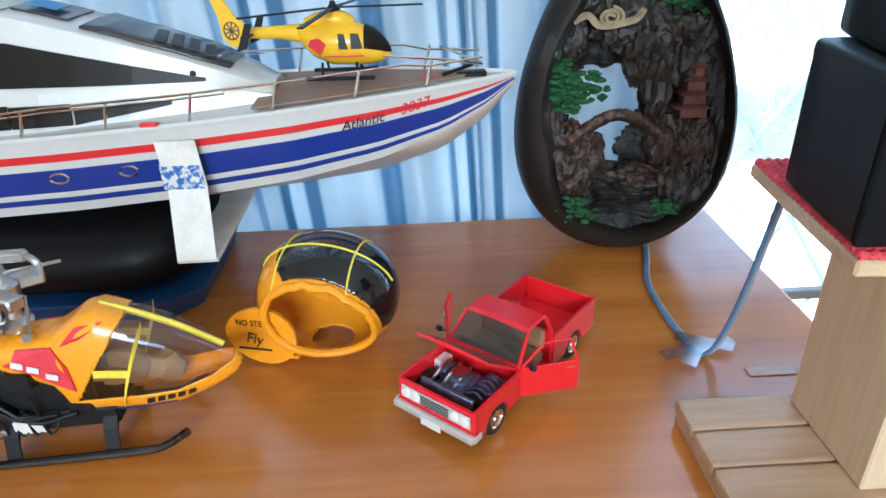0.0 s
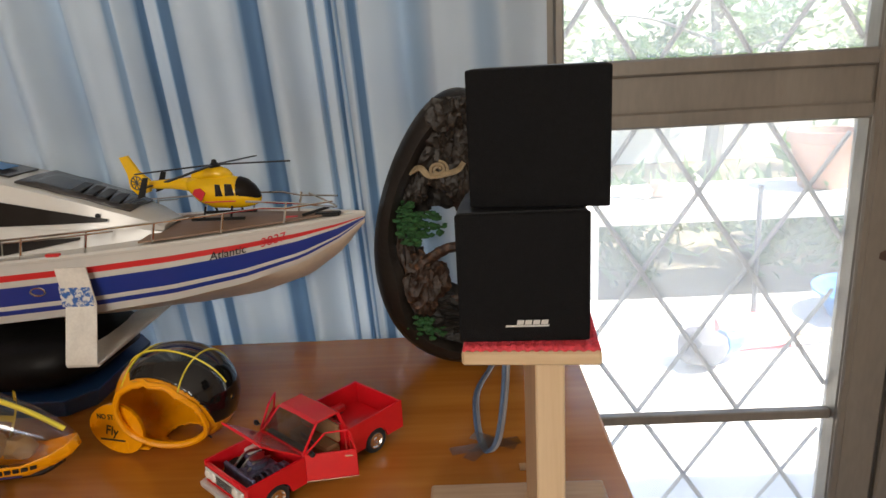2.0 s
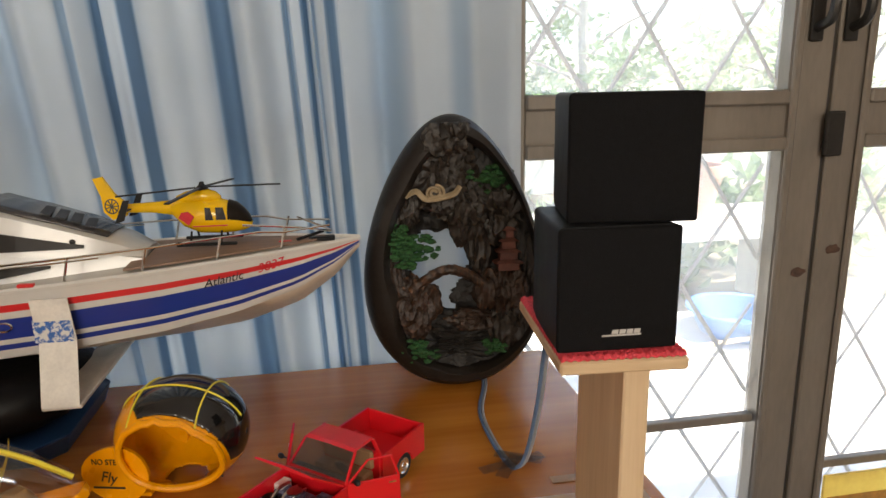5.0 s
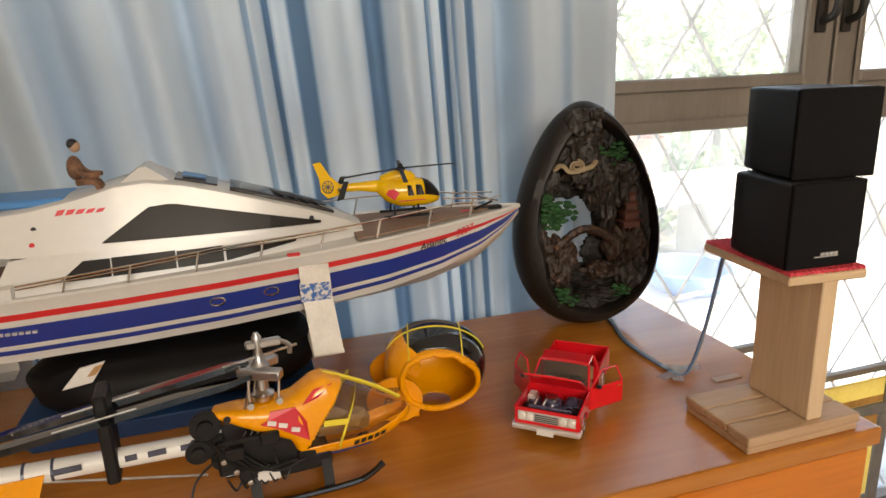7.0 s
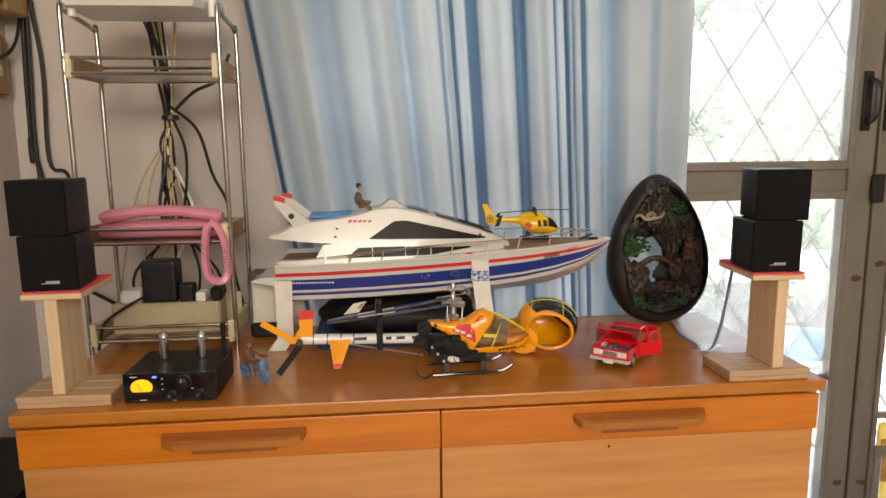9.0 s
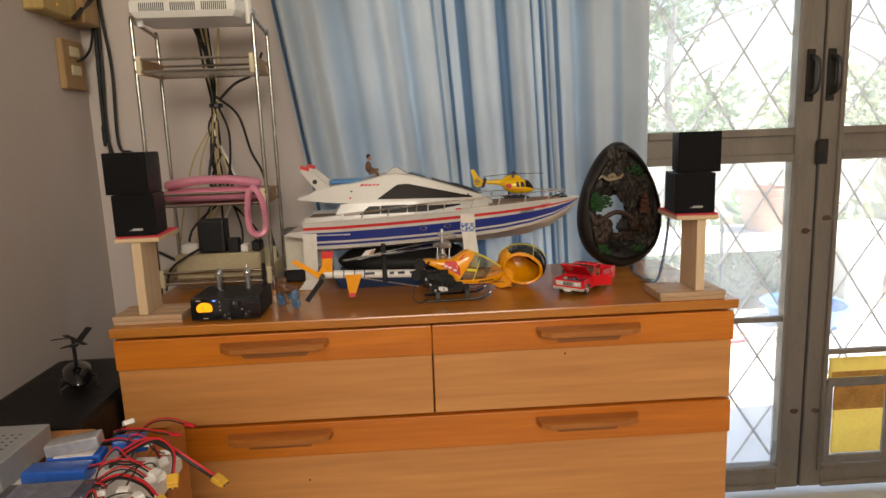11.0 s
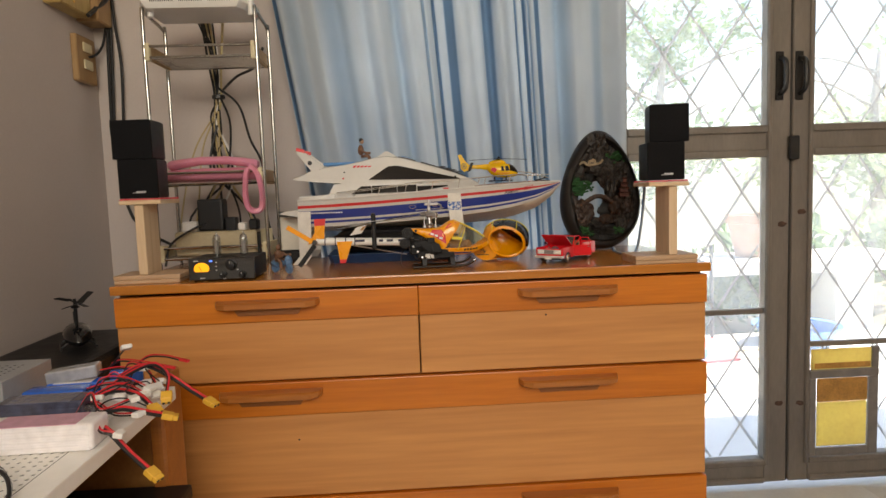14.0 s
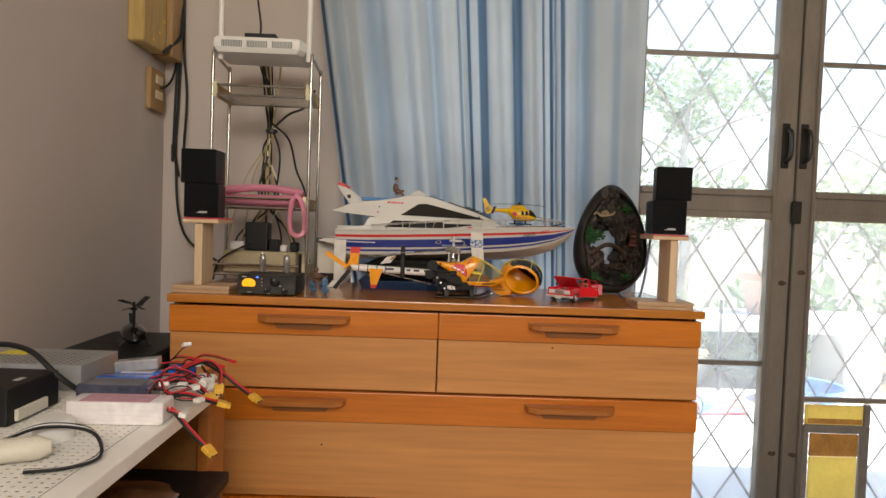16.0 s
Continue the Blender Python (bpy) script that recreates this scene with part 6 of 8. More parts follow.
def can_grid(k, n=190, sides=128):
    rows = []
    for i in range(n + 1):
        x = CAN[0][0] + (CAN[-1][0] - CAN[0][0]) * i / n
        for a, b in zip(CAN, CAN[1:]):
            if a[0] <= x <= b[0] + 1e-9:
                t = (x - a[0]) / (b[0] - a[0])
                s = [p + (q - p) * t for p, q in zip(a, b)]
                break
        rows.append([Vector((x, s[3] * k * math.copysign(abs(math.cos(an)) ** 0.6, math.cos(an)), (s[1] + s[2]) / 2 + k * (s[1] - s[2]) / 2 * math.copysign(abs(math.sin(an)) ** 0.8, math.sin(an)))) for an in (2 * math.pi * q / sides for q in range(sides))])
    return rows


def can_low(x):
    for a, b in zip(CAN, CAN[1:]):
        if a[0] <= x <= b[0] + 1e-9:
            return a[2] + (b[2] - a[2]) * (x - a[0]) / (b[0] - a[0])
    return 0.05


def can_window(c):
    return min(c.x - 0.012 - 0.67 * (c.z - 0.0467), 0.1085 - c.x, c.z - max(can_low(c.x), 0.0265) - 0.0155 + 0.08 * max(0.0, c.x - 0.07))


def can_rear(c):
    return c.z - can_low(c.x) - 0.0015


sheet_part("canopy", can_grid(1.0), [(can_window, -1), (can_rear, 1)], "amber", rc, "amber painted canopy", 0.001)
sheet_part("canopy_window", can_grid(0.994), [(can_window, 1)], "canopy_clear", rc, "clear tinted canopy window", 0.0)
bm = bmesh.new()


def can_y(x, z):
    for a, b in zip(CAN, CAN[1:]):
        if a[0] <= x <= b[0]:
            t = (x - a[0]) / (b[0] - a[0])
            s = [p + (q - p) * t for p, q in zip(a, b)]
            q = min(1.0, abs(z - (s[1] + s[2]) / 2) / max(1e-5, (s[1] - s[2]) / 2)) ** 1.25
            return s[3] * max(0.0, 1 - q * q) ** 0.30
    return 0.0


def can_strip(pts, w, s, off=0.0012):
    ln = smooth_line([(x, s * (can_y(x, z) + off), z) for x, z in pts], 5)
    ln = [Vector((p.x, s * (can_y(p.x, p.z) + off), p.z)) for p in ln]
    rings(bm, [[p + Vector((0, o * s, w * 0.5)) + Vector((w * 0.15, 0, 0)), p + Vector((0, o * s, -w * 0.5)), p + Vector((0, (o + 0.0006) * s, -w * 0.5)), p + Vector((w * 0.15, (o + 0.0006) * s, w * 0.5))] for p in ln for o in (0.0,)])


for s in (-1, 1):
    can_strip([(0.056, 0.0895), (0.050, 0.0750), (0.042, 0.0550), (0.036, 0.0380)], 0.0085, s)
    can_strip([(0.024, 0.0645), (0.034, 0.0635), (0.045, 0.0620)], 0.0055, s)
add_tube(bm, [(0.030, 0.0, 0.1025), (0.050, 0, 0.0935), (0.075, 0, 0.080), (0.100, 0, 0.0625)], 0.0022, 6, 5)
part("window_tape", bm, "lemon", rc, "lemon yellow tape strips")
for s in (-1, 1):
    for outline in (((-0.028, 0.0745), (-0.022, 0.0770), (-0.019, 0.0835), (0.002, 0.0835), (0.010, 0.0700), (0.011, 0.0520), (0.000, 0.0590), (-0.012, 0.0670)), ((0.008, 0.0845), (0.019, 0.0955), (0.036, 0.0975), (0.022, 0.0895))):
        bm = bmesh.new()
        rings(bm, [[(x, s * (can_y(x, z) + o), z) for x, z in outline] for o in (0.0010, 0.0020)])
        part("red_emblem", bm, "red_print", rc, "red printed emblem")
    for x0, z0 in ((-0.023, 0.0735), (-0.014, 0.0700), (-0.004, 0.0640)):
        bm = bmesh.new()
        rings(bm, [[(x0 + dx, s * (can_y(x0 + dx, z0 + dz) + o), z0 + dz) for dx, dz in ((0, 0), (0.007, -0.002), (0.008, 0.002), (0.001, 0.004))] for o in (0.0018, 0.0026)])
        part("print_bar", bm, "white", rc, "white print on the emblem")
for s in (-1, 1):
    bm = bmesh.new()
    rings(bm, [[(x, s * (can_y(x, z) + o), z) for x, z in ((0.012, 0.0345), (0.035, 0.0288), (0.066, 0.0290), (0.068, 0.0320), (0.035, 0.0322))] for o in (0.0008, 0.0016)])
    part("blue_flash", bm, "sblue", rc, "blue flash")
for s in (-1, 1):
    for k in range(5):
        x0 = 0.050 + 0.0065 * k
        bm = bmesh.new()
        rings(bm, [[(x, s * (can_y(x, z) + o), z) for x, z in ((x0, 0.0345 + 0.0006 * k), (x0 + 0.0045, 0.0350 + 0.0006 * k), (x0 + 0.0055, 0.0395 + 0.0004 * k), (x0 + 0.001, 0.0392 + 0.0004 * k))] for o in (0.0006, 0.0014)])
        part("print_bar", bm, "ink", rc)
    for x, z in ((-0.054, 0.0825), (0.012, 0.033)):
        bm = bmesh.new()
        rings(bm, [[(x + 0.003 * math.cos(a), s * (can_y(x, z) + o), z + 0.003 * math.sin(a)) for a in (2 * math.pi * k / 10 for k in range(10))] for o in (0.0006, 0.0020)])
        part("grommet", bm, "ink", rc)
# mechanics behind and under the canopy
bm = bmesh.new()
add_box(bm, (-0.066, -0.016, 0.030), (0.018, 0.016, 0.062), None, 0.002)
add_box(bm, (-0.050, -0.020, 0.020), (0.030, 0.020, 0.034), None, 0.002)
for x, z, w in ((-0.060, 0.048, 0.024), (-0.050, 0.026, 0.022), (-0.030, 0.056, 0.024), (0.000, 0.030, 0.020)):
    add_box(bm, (x, -w, z), (x + 0.016, w, z + 0.011), None, 0.001)
for k in range(6):
    add_tube(bm, [(-0.060 + 0.008 * k, -0.020, 0.030 + (k % 3) * 0.009), (-0.054 + 0.008 * k, -0.023, 0.020), (-0.046 + 0.008 * k, -0.018, 0.030)], 0.0010, 5, 4)
for x, z, r in ((-0.072, 0.078, 0.0125), (-0.080, 0.056, 0.0105), (-0.062, 0.044, 0.0090)):
    add_lathe(bm, [(0, -0.006), (r * 0.5, -0.006), (r * 0.55, -0.003), (r, -0.003), (r, 0.003), (r * 0.55, 0.003), (r * 0.5, 0.006), (0, 0.006)], pose(x, -0.008, z, 90, 0, 0), 22)
add_box(bm, (-0.086, -0.009, 0.046), (-0.058, 0.009, 0.066), None, 0.002)
for k in range(4):
    add_tube(bm, [(-0.070 + 0.006 * k, -0.018, 0.068 - 0.004 * k), (-0.052 + 0.010 * k, -0.025, 0.044 - 0.004 * k), (-0.030 + 0.012 * k, -0.022, 0.034)], 0.0014, 6, 4)
part("frame_block", bm, "black", rc, "black mechanics")
bm = bmesh.new()
for x, y, z in ((-0.055, -0.024, 0.055), (-0.046, -0.024, 0.043), (-0.036, -0.024, 0.030), (-0.020, -0.023, 0.040)):
    add_lathe(bm, [(0, 0), (0.0042, 0), (0.0042, 0.0025), (0.0018, 0.003), (0, 0.003)], pose(x - 0.006, y + 0.002, z - 0.006, 90, 0, 0) @ Matrix.Scale(0.6, 4), 10)
for k in range(4):
    add_tube(bm, [(-0.064 + k * 0.005, -0.012, 0.030), (-0.040 + k * 0.006, -0.010, 0.066)], 0.0008, 5, 1)
    add_tube(bm, [(-0.040 + k * 0.008, -0.011 + k * 0.006, 0.082), (-0.032 + k * 0.005, -0.006 + k * 0.004, 0.110)], 0.0009, 5, 1)
part("linkage", bm, "steel", rc, "bright metal links", True)
part("gyro", box((-0.036, -0.0225, 0.0205), (-0.016, -0.0205, 0.0315), 0.001), "wire_white", rc)
bm = bmesh.new()
add_lathe(bm, [(0, 0.060), (0.0042, 0.060), (0.0042, 0.088), (0.009, 0.089), (0.010, 0.094), (0.005, 0.098), (0.0035, 0.110), (0.008, 0.112), (0.009, 0.120), (0.005, 0.124), (0.0035, 0.134), (0.0042, 0.138), (0.0042, 0.146), (0.002, 0.150), (0, 0.150)], pose(-0.022, 0, 0), 14)
add_box(bm, (-0.032, -0.0035, 0.136), (-0.002, 0.0035, 0.143), None, 0.0015)
add_tube(bm, [(-0.004, 0, 0.140), (0.004, -0.004, 0.136), (0.004, -0.004, 0.128)], 0.0022, 6, 3)
for s in (-1, 1):
    add_box(bm, (-0.020, -0.0055, 0.112), (0.018, 0.0055, 0.121), pose(-0.022, s * 0.010, 0, 0, 0, 30 * s), 0.0015)
    add_tube(bm, [(-0.022 + s * 0.012, -0.012, 0.092), (-0.020 + s * 0.013, -0.008, 0.116)], 0.0011, 6, 1)
    add_lathe(bm, [(0, 0), (0.003, 0), (0.003, 0.003), (0, 0.003)], pose(-0.022 + s * 0.012, -0.014, 0.091, 90, 0, 0), 10)
add_tube(bm, [(-0.052, -0.010, 0.128), (0.012, 0.008, 0.130)], 0.0012, 6, 1)
part("rotor_head", bm, "steel", rc, "bright metal rotor head", True)
for s, dz in ((-1, 0.0), (1, 0.006)):
    bm = bmesh.new()
    m = pose(-0.030, s * 0.010, 0.116 + dz, 0, 7 + 2 * s, 180 - 3 * s)
    rings(bm, [[m @ Vector((x, w, 0)), m @ Vector((x, 0.3 * w, 0.0014)), m @ Vector((x, -w * 0.7, 0.0004)), m @ Vector((x, 0.3 * w, -0.0008))] for x, w in ((0.0, 0.006), (0.02, 0.0125), (0.190, 0.0125), (0.200, 0.010))])
    b = part("main_blade", bm, "gloss_black", rc, "dark blade folded back along the boom")
    part("blade_print", box((0.09, -0.0006, 0.0012), (0.15, 0.0010, 0.0018), 0, 1, m), "wire_white", b)
bm = bmesh.new()
add_tube(bm, [(-0.060, 0, 0.058), (-0.270, 0, 0.068)], 0.0085, 14, 1)
boom = part("tail_boom", bm, "white", rc, "white printed tail boom", True)
bm = bmesh.new()
for x in (-0.250, -0.228, -0.206, -0.186, -0.145):
    add_tube(bm, [(x, 0, 0.0552 - 0.0476 * x), (x - 0.0022, 0, 0.0553 - 0.0476 * x)], 0.0091, 14, 1)
for x0, x1 in ((-0.186, -0.166), (-0.135, -0.126), (-0.118, -0.104), (-0.093, -0.084)):
    add_box(bm, (x0, -0.0096, 0.0580 - 0.03 * x0), (x1, -0.0088, 0.0630 - 0.03 * x0))
part("boom_print", bm, "navy_wrap", boom, "dark bands and print")
part("blade_holder", box((-0.150, -0.014, 0.046), (-0.140, 0.020, 0.124), 0.002), "black", rc, "black foam blade holder")
bm = bmesh.new()
m = pose(-0.214, -0.010, 0.066)
add_prism(bm, [(-0.012, 0.0), (0.022, 0.0), (0.005, -0.047), (-0.006, -0.047)], 0.002, m)
hf = part("lower_fin", bm, "amber", rc, "amber fin with a red band")
bm = bmesh.new()
add_prism(bm, [(-0.0063, -0.0475), (0.0052, -0.0475), (0.0082, -0.039), (-0.0074, -0.039)], 0.0026, m @ pose(0, -0.0003, 0))
part("fin_band", bm, "sred", hf)
bm = bmesh.new()
m = pose(-0.266, -0.006, 0.068)
add_prism(bm, [(-0.022, -0.006), (0.004, -0.002), (0.014, 0.006), (0.016, 0.036), (0.018, 0.048), (-0.006, 0.048), (-0.006, 0.020)], 0.002, m)
tf = part("tail_fin", bm, "amber", rc, "amber tail fin with a red top")
bm = bmesh.new()
add_prism(bm, [(-0.0062, 0.034), (0.0162, 0.034), (0.0182, 0.0485), (-0.0062, 0.0485)], 0.0026, m @ pose(0, -0.0003, 0))
part("fin_top", bm, "sred", tf)
bm = bmesh.new()
mt = pose(-0.274, -0.014, 0.066, 0, 33, 0)
add_box(bm, (-0.066, -0.001, -0.005), (-0.004, 0.001, 0.005), mt, 0.0006)
tb = part("tail_blade", bm, "amber", rc, "amber tail rotor blade")
part("tail_blade", box((-0.060, -0.001, -0.005), (-0.004, 0.001, 0.005), 0.0006, 1, pose(-0.270, -0.015, 0.064, 0, -52, 0)), "black", rc, "dark tail rotor blade")
part("tail_hub", lathe([(0, -0.006), (0.004, -0.006), (0.006, 0), (0.004, 0.006), (0, 0.006)], pose(-0.273, -0.010, 0.066, 90, 0, 0), 12), "dkgrey", rc)
part("boom_brace", tube([(-0.075, -0.008, 0.032), (-0.200, -0.004, 0.058)], 0.0014, 6, 1), "steel", rc)
for s in (-1, 1):
    bm = bmesh.new()
    add_tube(bm, [(-0.062, s * 0.030, 0.0036), (0.0, s * 0.030, 0.0034), (0.045, s * 0.030, 0.0038), (0.060, s * 0.030, 0.0075), (0.072, s * 0.030, 0.0150)], 0.0028, 8, 4)
    part("skid", bm, "gloss_black", rc, "glossy black skid", True)
    part("skid_tip", tube([(0.070, s * 0.030, 0.0138), (0.074, s * 0.030, 0.0164)], 0.0031, 8, 1), "gloss_black", rc)
for x in (-0.038, 0.024):
    bm = bmesh.new()
    for s in (-1, 1):
        rings(bm, [[(x + a * 0.0045, s * y, z + b * 0.0025) for a, b in ((-1, -1), (1, -1), (1, 1), (-1, 1))] for y, z in ((0.008, 0.0300), (0.018, 0.0275), (0.025, 0.018), (0.029, 0.005))])
    part("skid_leg", bm, "black", rc, "black bent leg")
part("loose_wire", tube([(-0.066, -0.016, 0.050), (-0.085, -0.030, 0.040), (-0.090, -0.040, 0.015), (-0.075, -0.040, 0.004), (-0.058, -0.034, 0.016)], 0.0010, 6, 6), "wire_black", rc)
bm = bmesh.new()
rough_ball(bm, (0.035, 0, 0.052), (0.018, 0.012, 0.014), 3, 0.3)
rough_ball(bm, (0.058, 0.003, 0.046), (0.014, 0.010, 0.011), 5, 0.3)
add_box(bm, (0.010, -0.014, 0.050), (0.040, 0.014, 0.056), None, 0.002)
part("pilot_tray", bm, "interior", rc, "brown parts inside the canopy", True)

# ---- the chrome wire rack ----
RX0, RX1, RY0, RY1 = -0.902, -0.642, 0.545, 0.690
rack = thing("wire_rack", pose(0, 0, TOP), "narrow chrome wire rack with cream corner clips on the dresser", "rack")
for s, x in ((0, RX0), (1, RX1)):
    bm = bmesh.new()
    add_tube(bm, [(x, RY0, 0.0), (x, RY0, 0.30), (x, RY0, 0.590), (x, RY0 + 0.012, 0.608), (x, RY0 + 0.07, 0.604), (x, RY1 - 0.012, 0.596), (x, RY1, 0.580), (x, RY1, 0.30), (x, RY1, 0.0)], 0.0044, 10, 4)
    part("side_hoop", bm, "rack_metal", rack, "chrome tube hoop", True)
    xi = x + (0.012 if s == 0 else -0.012)
    part("post", tube([(xi, RY0 + 0.02, 0.60), (xi, RY0 + 0.02, 1.05)], 0.0075, 10, 1), "white", rack, "white upper post", True)
for z in (0.502, 0.205, 0.025):
    sh = part("shelf_tray", tube([(RX0, RY0 - 0.004, z + 0.026), (RX1, RY0 - 0.004, z + 0.026)], 0.0034, 8, 1), "rack_metal", rack)
    for yy, zz in ((RY0 - 0.004, z), (RY1, z), (RY1, z + 0.026)):
        part("shelf_rail", tube([(RX0, yy, zz), (RX1, yy, zz)], 0.0034, 8, 1), "rack_metal", sh, "", True)
    for k in range(9):
        yy = RY0 + 0.012 + k * 0.0155
        part("shelf_bar", tube([(RX0 + 0.004, yy, z + 0.001), (RX1 - 0.004, yy, z + 0.001)], 0.0017, 6, 1), "rack_metal", sh, "", True)
    for x in (RX0 + 0.008, RX1 - 0.008):
        part("end_clip", box((x - 0.0055, RY0 - 0.008, z - 0.008), (x + 0.0055, RY0 + 0.006, z + 0.034), 0.002), "cream", sh, "cream plastic clip")
        part("end_panel", box((x - 0.003, RY0 + 0.0065, z - 0.005), (x + 0.003, RY1 - 0.007, z + 0.030), 0.001), "oak_dark" if z > 0.1 else "cream", sh)
part("low_board", box((RX0 + 0.013, RY1 - 0.03, 0.030), (RX1 - 0.013, RY1 - 0.022, 0.085), 0.001), "cream", rack, "cream back board")

router = thing("wifi_router", pose(-0.785, 0.615, TOP + 0.6135), "white router box with vent slots on top of the rack", "router")
bm = bmesh.new()
rings(bm, [[(x * a, y * a, z) for x, y in ((-0.125, -0.055), (-0.112, -0.085), (0.112, -0.085), (0.125, -0.055), (0.125, 0.075), (-0.125, 0.075))] for a, z in ((0.92, 0.0), (1.0, 0.012), (1.0, 0.032), (0.95, 0.040))])
part("case", bm, "white", router)
bm = bmesh.new()
for g in range(3):
    for k in range(13):
        x = -0.092 + g * 0.066 + k * 0.0042
        add_box(bm, (x, -0.0858, 0.013), (x + 0.0022, -0.0845, 0.030))
part("vent_slot", bm, "dkgrey", router, "grey vent slots")
sw = thing("network_switch", pose(-0.785, 0.60, TOP + 0.654), "flat black network box on the router", "network box")
part("case", box((-0.042, -0.04, 0.0), (0.042, 0.04, 0.018), 0.003, 2), "black", sw)
part("antenna_cable", tube([(-0.01, 0.0, 0.018), (-0.012, 0.01, 0.06), (-0.03, 0.03, 0.16), (-0.045, 0.04, 0.36)], 0.003, 8, 5), "wire_black", sw, "", True)

# pink telephone on the middle shelf
phone = thing("telephone", pose(-0.765, 0.59, TOP + 0.2085), "pink handset telephone lying on the rack shelf", "telephone")
bm = bmesh.new()
rings(bm, [[(x, yc + w * math.cos(a), z + h * math.sin(a)) for a in (2 * math.pi * k / 14 for k in range(14))] for x, yc, z, w, h in ((-0.118, 0, 0.016, 0.01, 0.007), (-0.112, 0, 0.017, 0.034, 0.015), (-0.06, 0, 0.0175, 0.040, 0.0165), (0.06, 0, 0.0175, 0.040, 0.0165), (0.100, 0, 0.016, 0.032, 0.014), (0.108, 0, 0.015, 0.01, 0.007))])
part("base", bm, "pink", phone, "", True)
bm = bmesh.new()
rings(bm, [[(x, -0.012 + w * math.cos(a), z + h * math.sin(a)) for a in (2 * math.pi * k / 14 for k in range(14))] for x, z, w, h in ((-0.112, 0.042, 0.014, 0.008), (-0.104, 0.042, 0.022, 0.0125), (-0.080, 0.046, 0.022, 0.0115), (-0.03, 0.0520, 0.017, 0.0100), (0.03, 0.0510, 0.017, 0.0100), (0.072, 0.0450, 0.022, 0.0115), (0.096, 0.0400, 0.022, 0.0125), (0.104, 0.040, 0.014, 0.008))])
part("handset", bm, "pink", phone, "curved pink handset", True)
cord_line = smooth_line([(0.085, -0.045, 0.030), (0.083, -0.062, 0.010), (0.080, -0.064, -0.035), (0.086, -0.064, -0.066), (0.104, -0.064, -0.074), (0.118, -0.064, -0.060), (0.116, -0.060, -0.010), (0.104, -0.052, 0.022), (0.090, -0.045, 0.034)], 14)
coil = []
acc = 0.0
for k, p in enumerate(cord_line):
    d = (cord_line[min(k + 1, len(cord_line) - 1)] - cord_line[max(k - 1, 0)]).normalized()
    for q in range(4):
        nxt = cord_line[min(k + 1, len(cord_line) - 1)]
        c = p + (nxt - p) * q / 4
        a = acc
        acc += 2 * math.pi / 5
        side = Vector((0, 1, 0))
        nrm = d.cross(side).normalized()
        coil.append(c + 0.0062 * (math.cos(a) * side + math.sin(a) * nrm))
bm = bmesh.new()
add_tube(bm, coil, 0.0019, 5, 1)
part("coiled_cord", bm, "pink", phone, "coiled pink cord", True)

# power adaptors and plugs above the lowest shelf
ad = thing("power_adaptor", pose(-0.775, 0.60, TOP + 0.0585), "bulky black power adaptors on the lowest rack shelf", "power adaptor")
part("block", box((-0.040, -0.030, 0.030), (0.022, 0.020, 0.108), 0.006, 2), "black", ad)
part("plug", box((0.024, -0.024, 0.020), (0.050, 0.010, 0.062), 0.004, 2), "black", ad)
part("power_strip", box((-0.098, -0.030, -0.030), (0.100, 0.022, 0.0290), 0.004), "tan_strip", ad, "tan power strip")
part("white_plug", box((-0.080, -0.032, 0.0295), (-0.042, 0.010, 0.054), 0.004), "white", ad)
part("small_white_plug", box((0.056, -0.030, 0.0295), (0.074, -0.002, 0.048), 0.003), "white", ad)
part("black_plug", box((0.082, -0.028, 0.0295), (0.104, 0.004, 0.056), 0.004), "black", ad)
part("adaptor_cable", tube([(-0.02, -0.03, 0.05), (-0.06, -0.05, 0.03), (-0.10, -0.055, 0.0), (-0.115, -0.055, -0.05)], 0.0028, 6, 6), "wire_black", ad)
grey = thing("grey_junction_box", pose(-0.598, 0.66, TOP), "grey plastic case standing behind the yacht's stern", "box")
part("case", box((-0.030, -0.03, 0.0), (0.028, 0.024, 0.115), 0.006, 2), "ivory", grey)
part("lid", box((-0.032, -0.032, 0.1155), (0.030, 0.026, 0.128), 0.003, 2), "dkgrey", grey)
part("foot", box((-0.033, -0.04, 0.0), (0.028, -0.031, 0.030), 0.004), "black", grey)

# cable bundle between the rack and the wall, and cords in the corner
bundle = thing("cable_bundle", pose(0, 0, TOP), "tangled bundle of black and tan cables hanging behind the rack", "cables")
rng = random.Random(11)
for k in range(11):
    x0, mat = -0.80 + rng.uniform(-0.035, 0.035), ("beige_cable" if k % 4 == 0 else ("wire_white" if k % 5 == 3 else "wire_black"))
    knot = -0.790 + rng.uniform(-0.010, 0.010)
    end = -0.80 + rng.uniform(-0.10, 0.09)
    pts = [(x0, 0.74, 0.64), (knot + rng.uniform(-0.01, 0.01), 0.735 + rng.uniform(-0.01, 0.01), 0.52), (knot, 0.735, 0.43), (knot - 0.008 + rng.uniform(-0.012, 0.012), 0.735, 0.34 + rng.uniform(-0.03, 0.03)), (knot + rng.uniform(-0.03, 0.03), 0.735, 0.24), (end, 0.735, 0.12), (end + rng.uniform(-0.03, 0.03), 0.72, 0.02)]
    part("cable", tube(pts, rng.uniform(0.0022, 0.0036), 6, 6), mat, bundle, "", True)
part("loop", tube([(-0.785, 0.725, 0.44), (-0.760, 0.72, 0.36), (-0.775, 0.72, 0.24), (-0.81, 0.72, 0.22), (-0.818, 0.72, 0.27), (-0.795, 0.72, 0.36)], 0.0032, 6, 8), "wire_black", bundle, "", True)
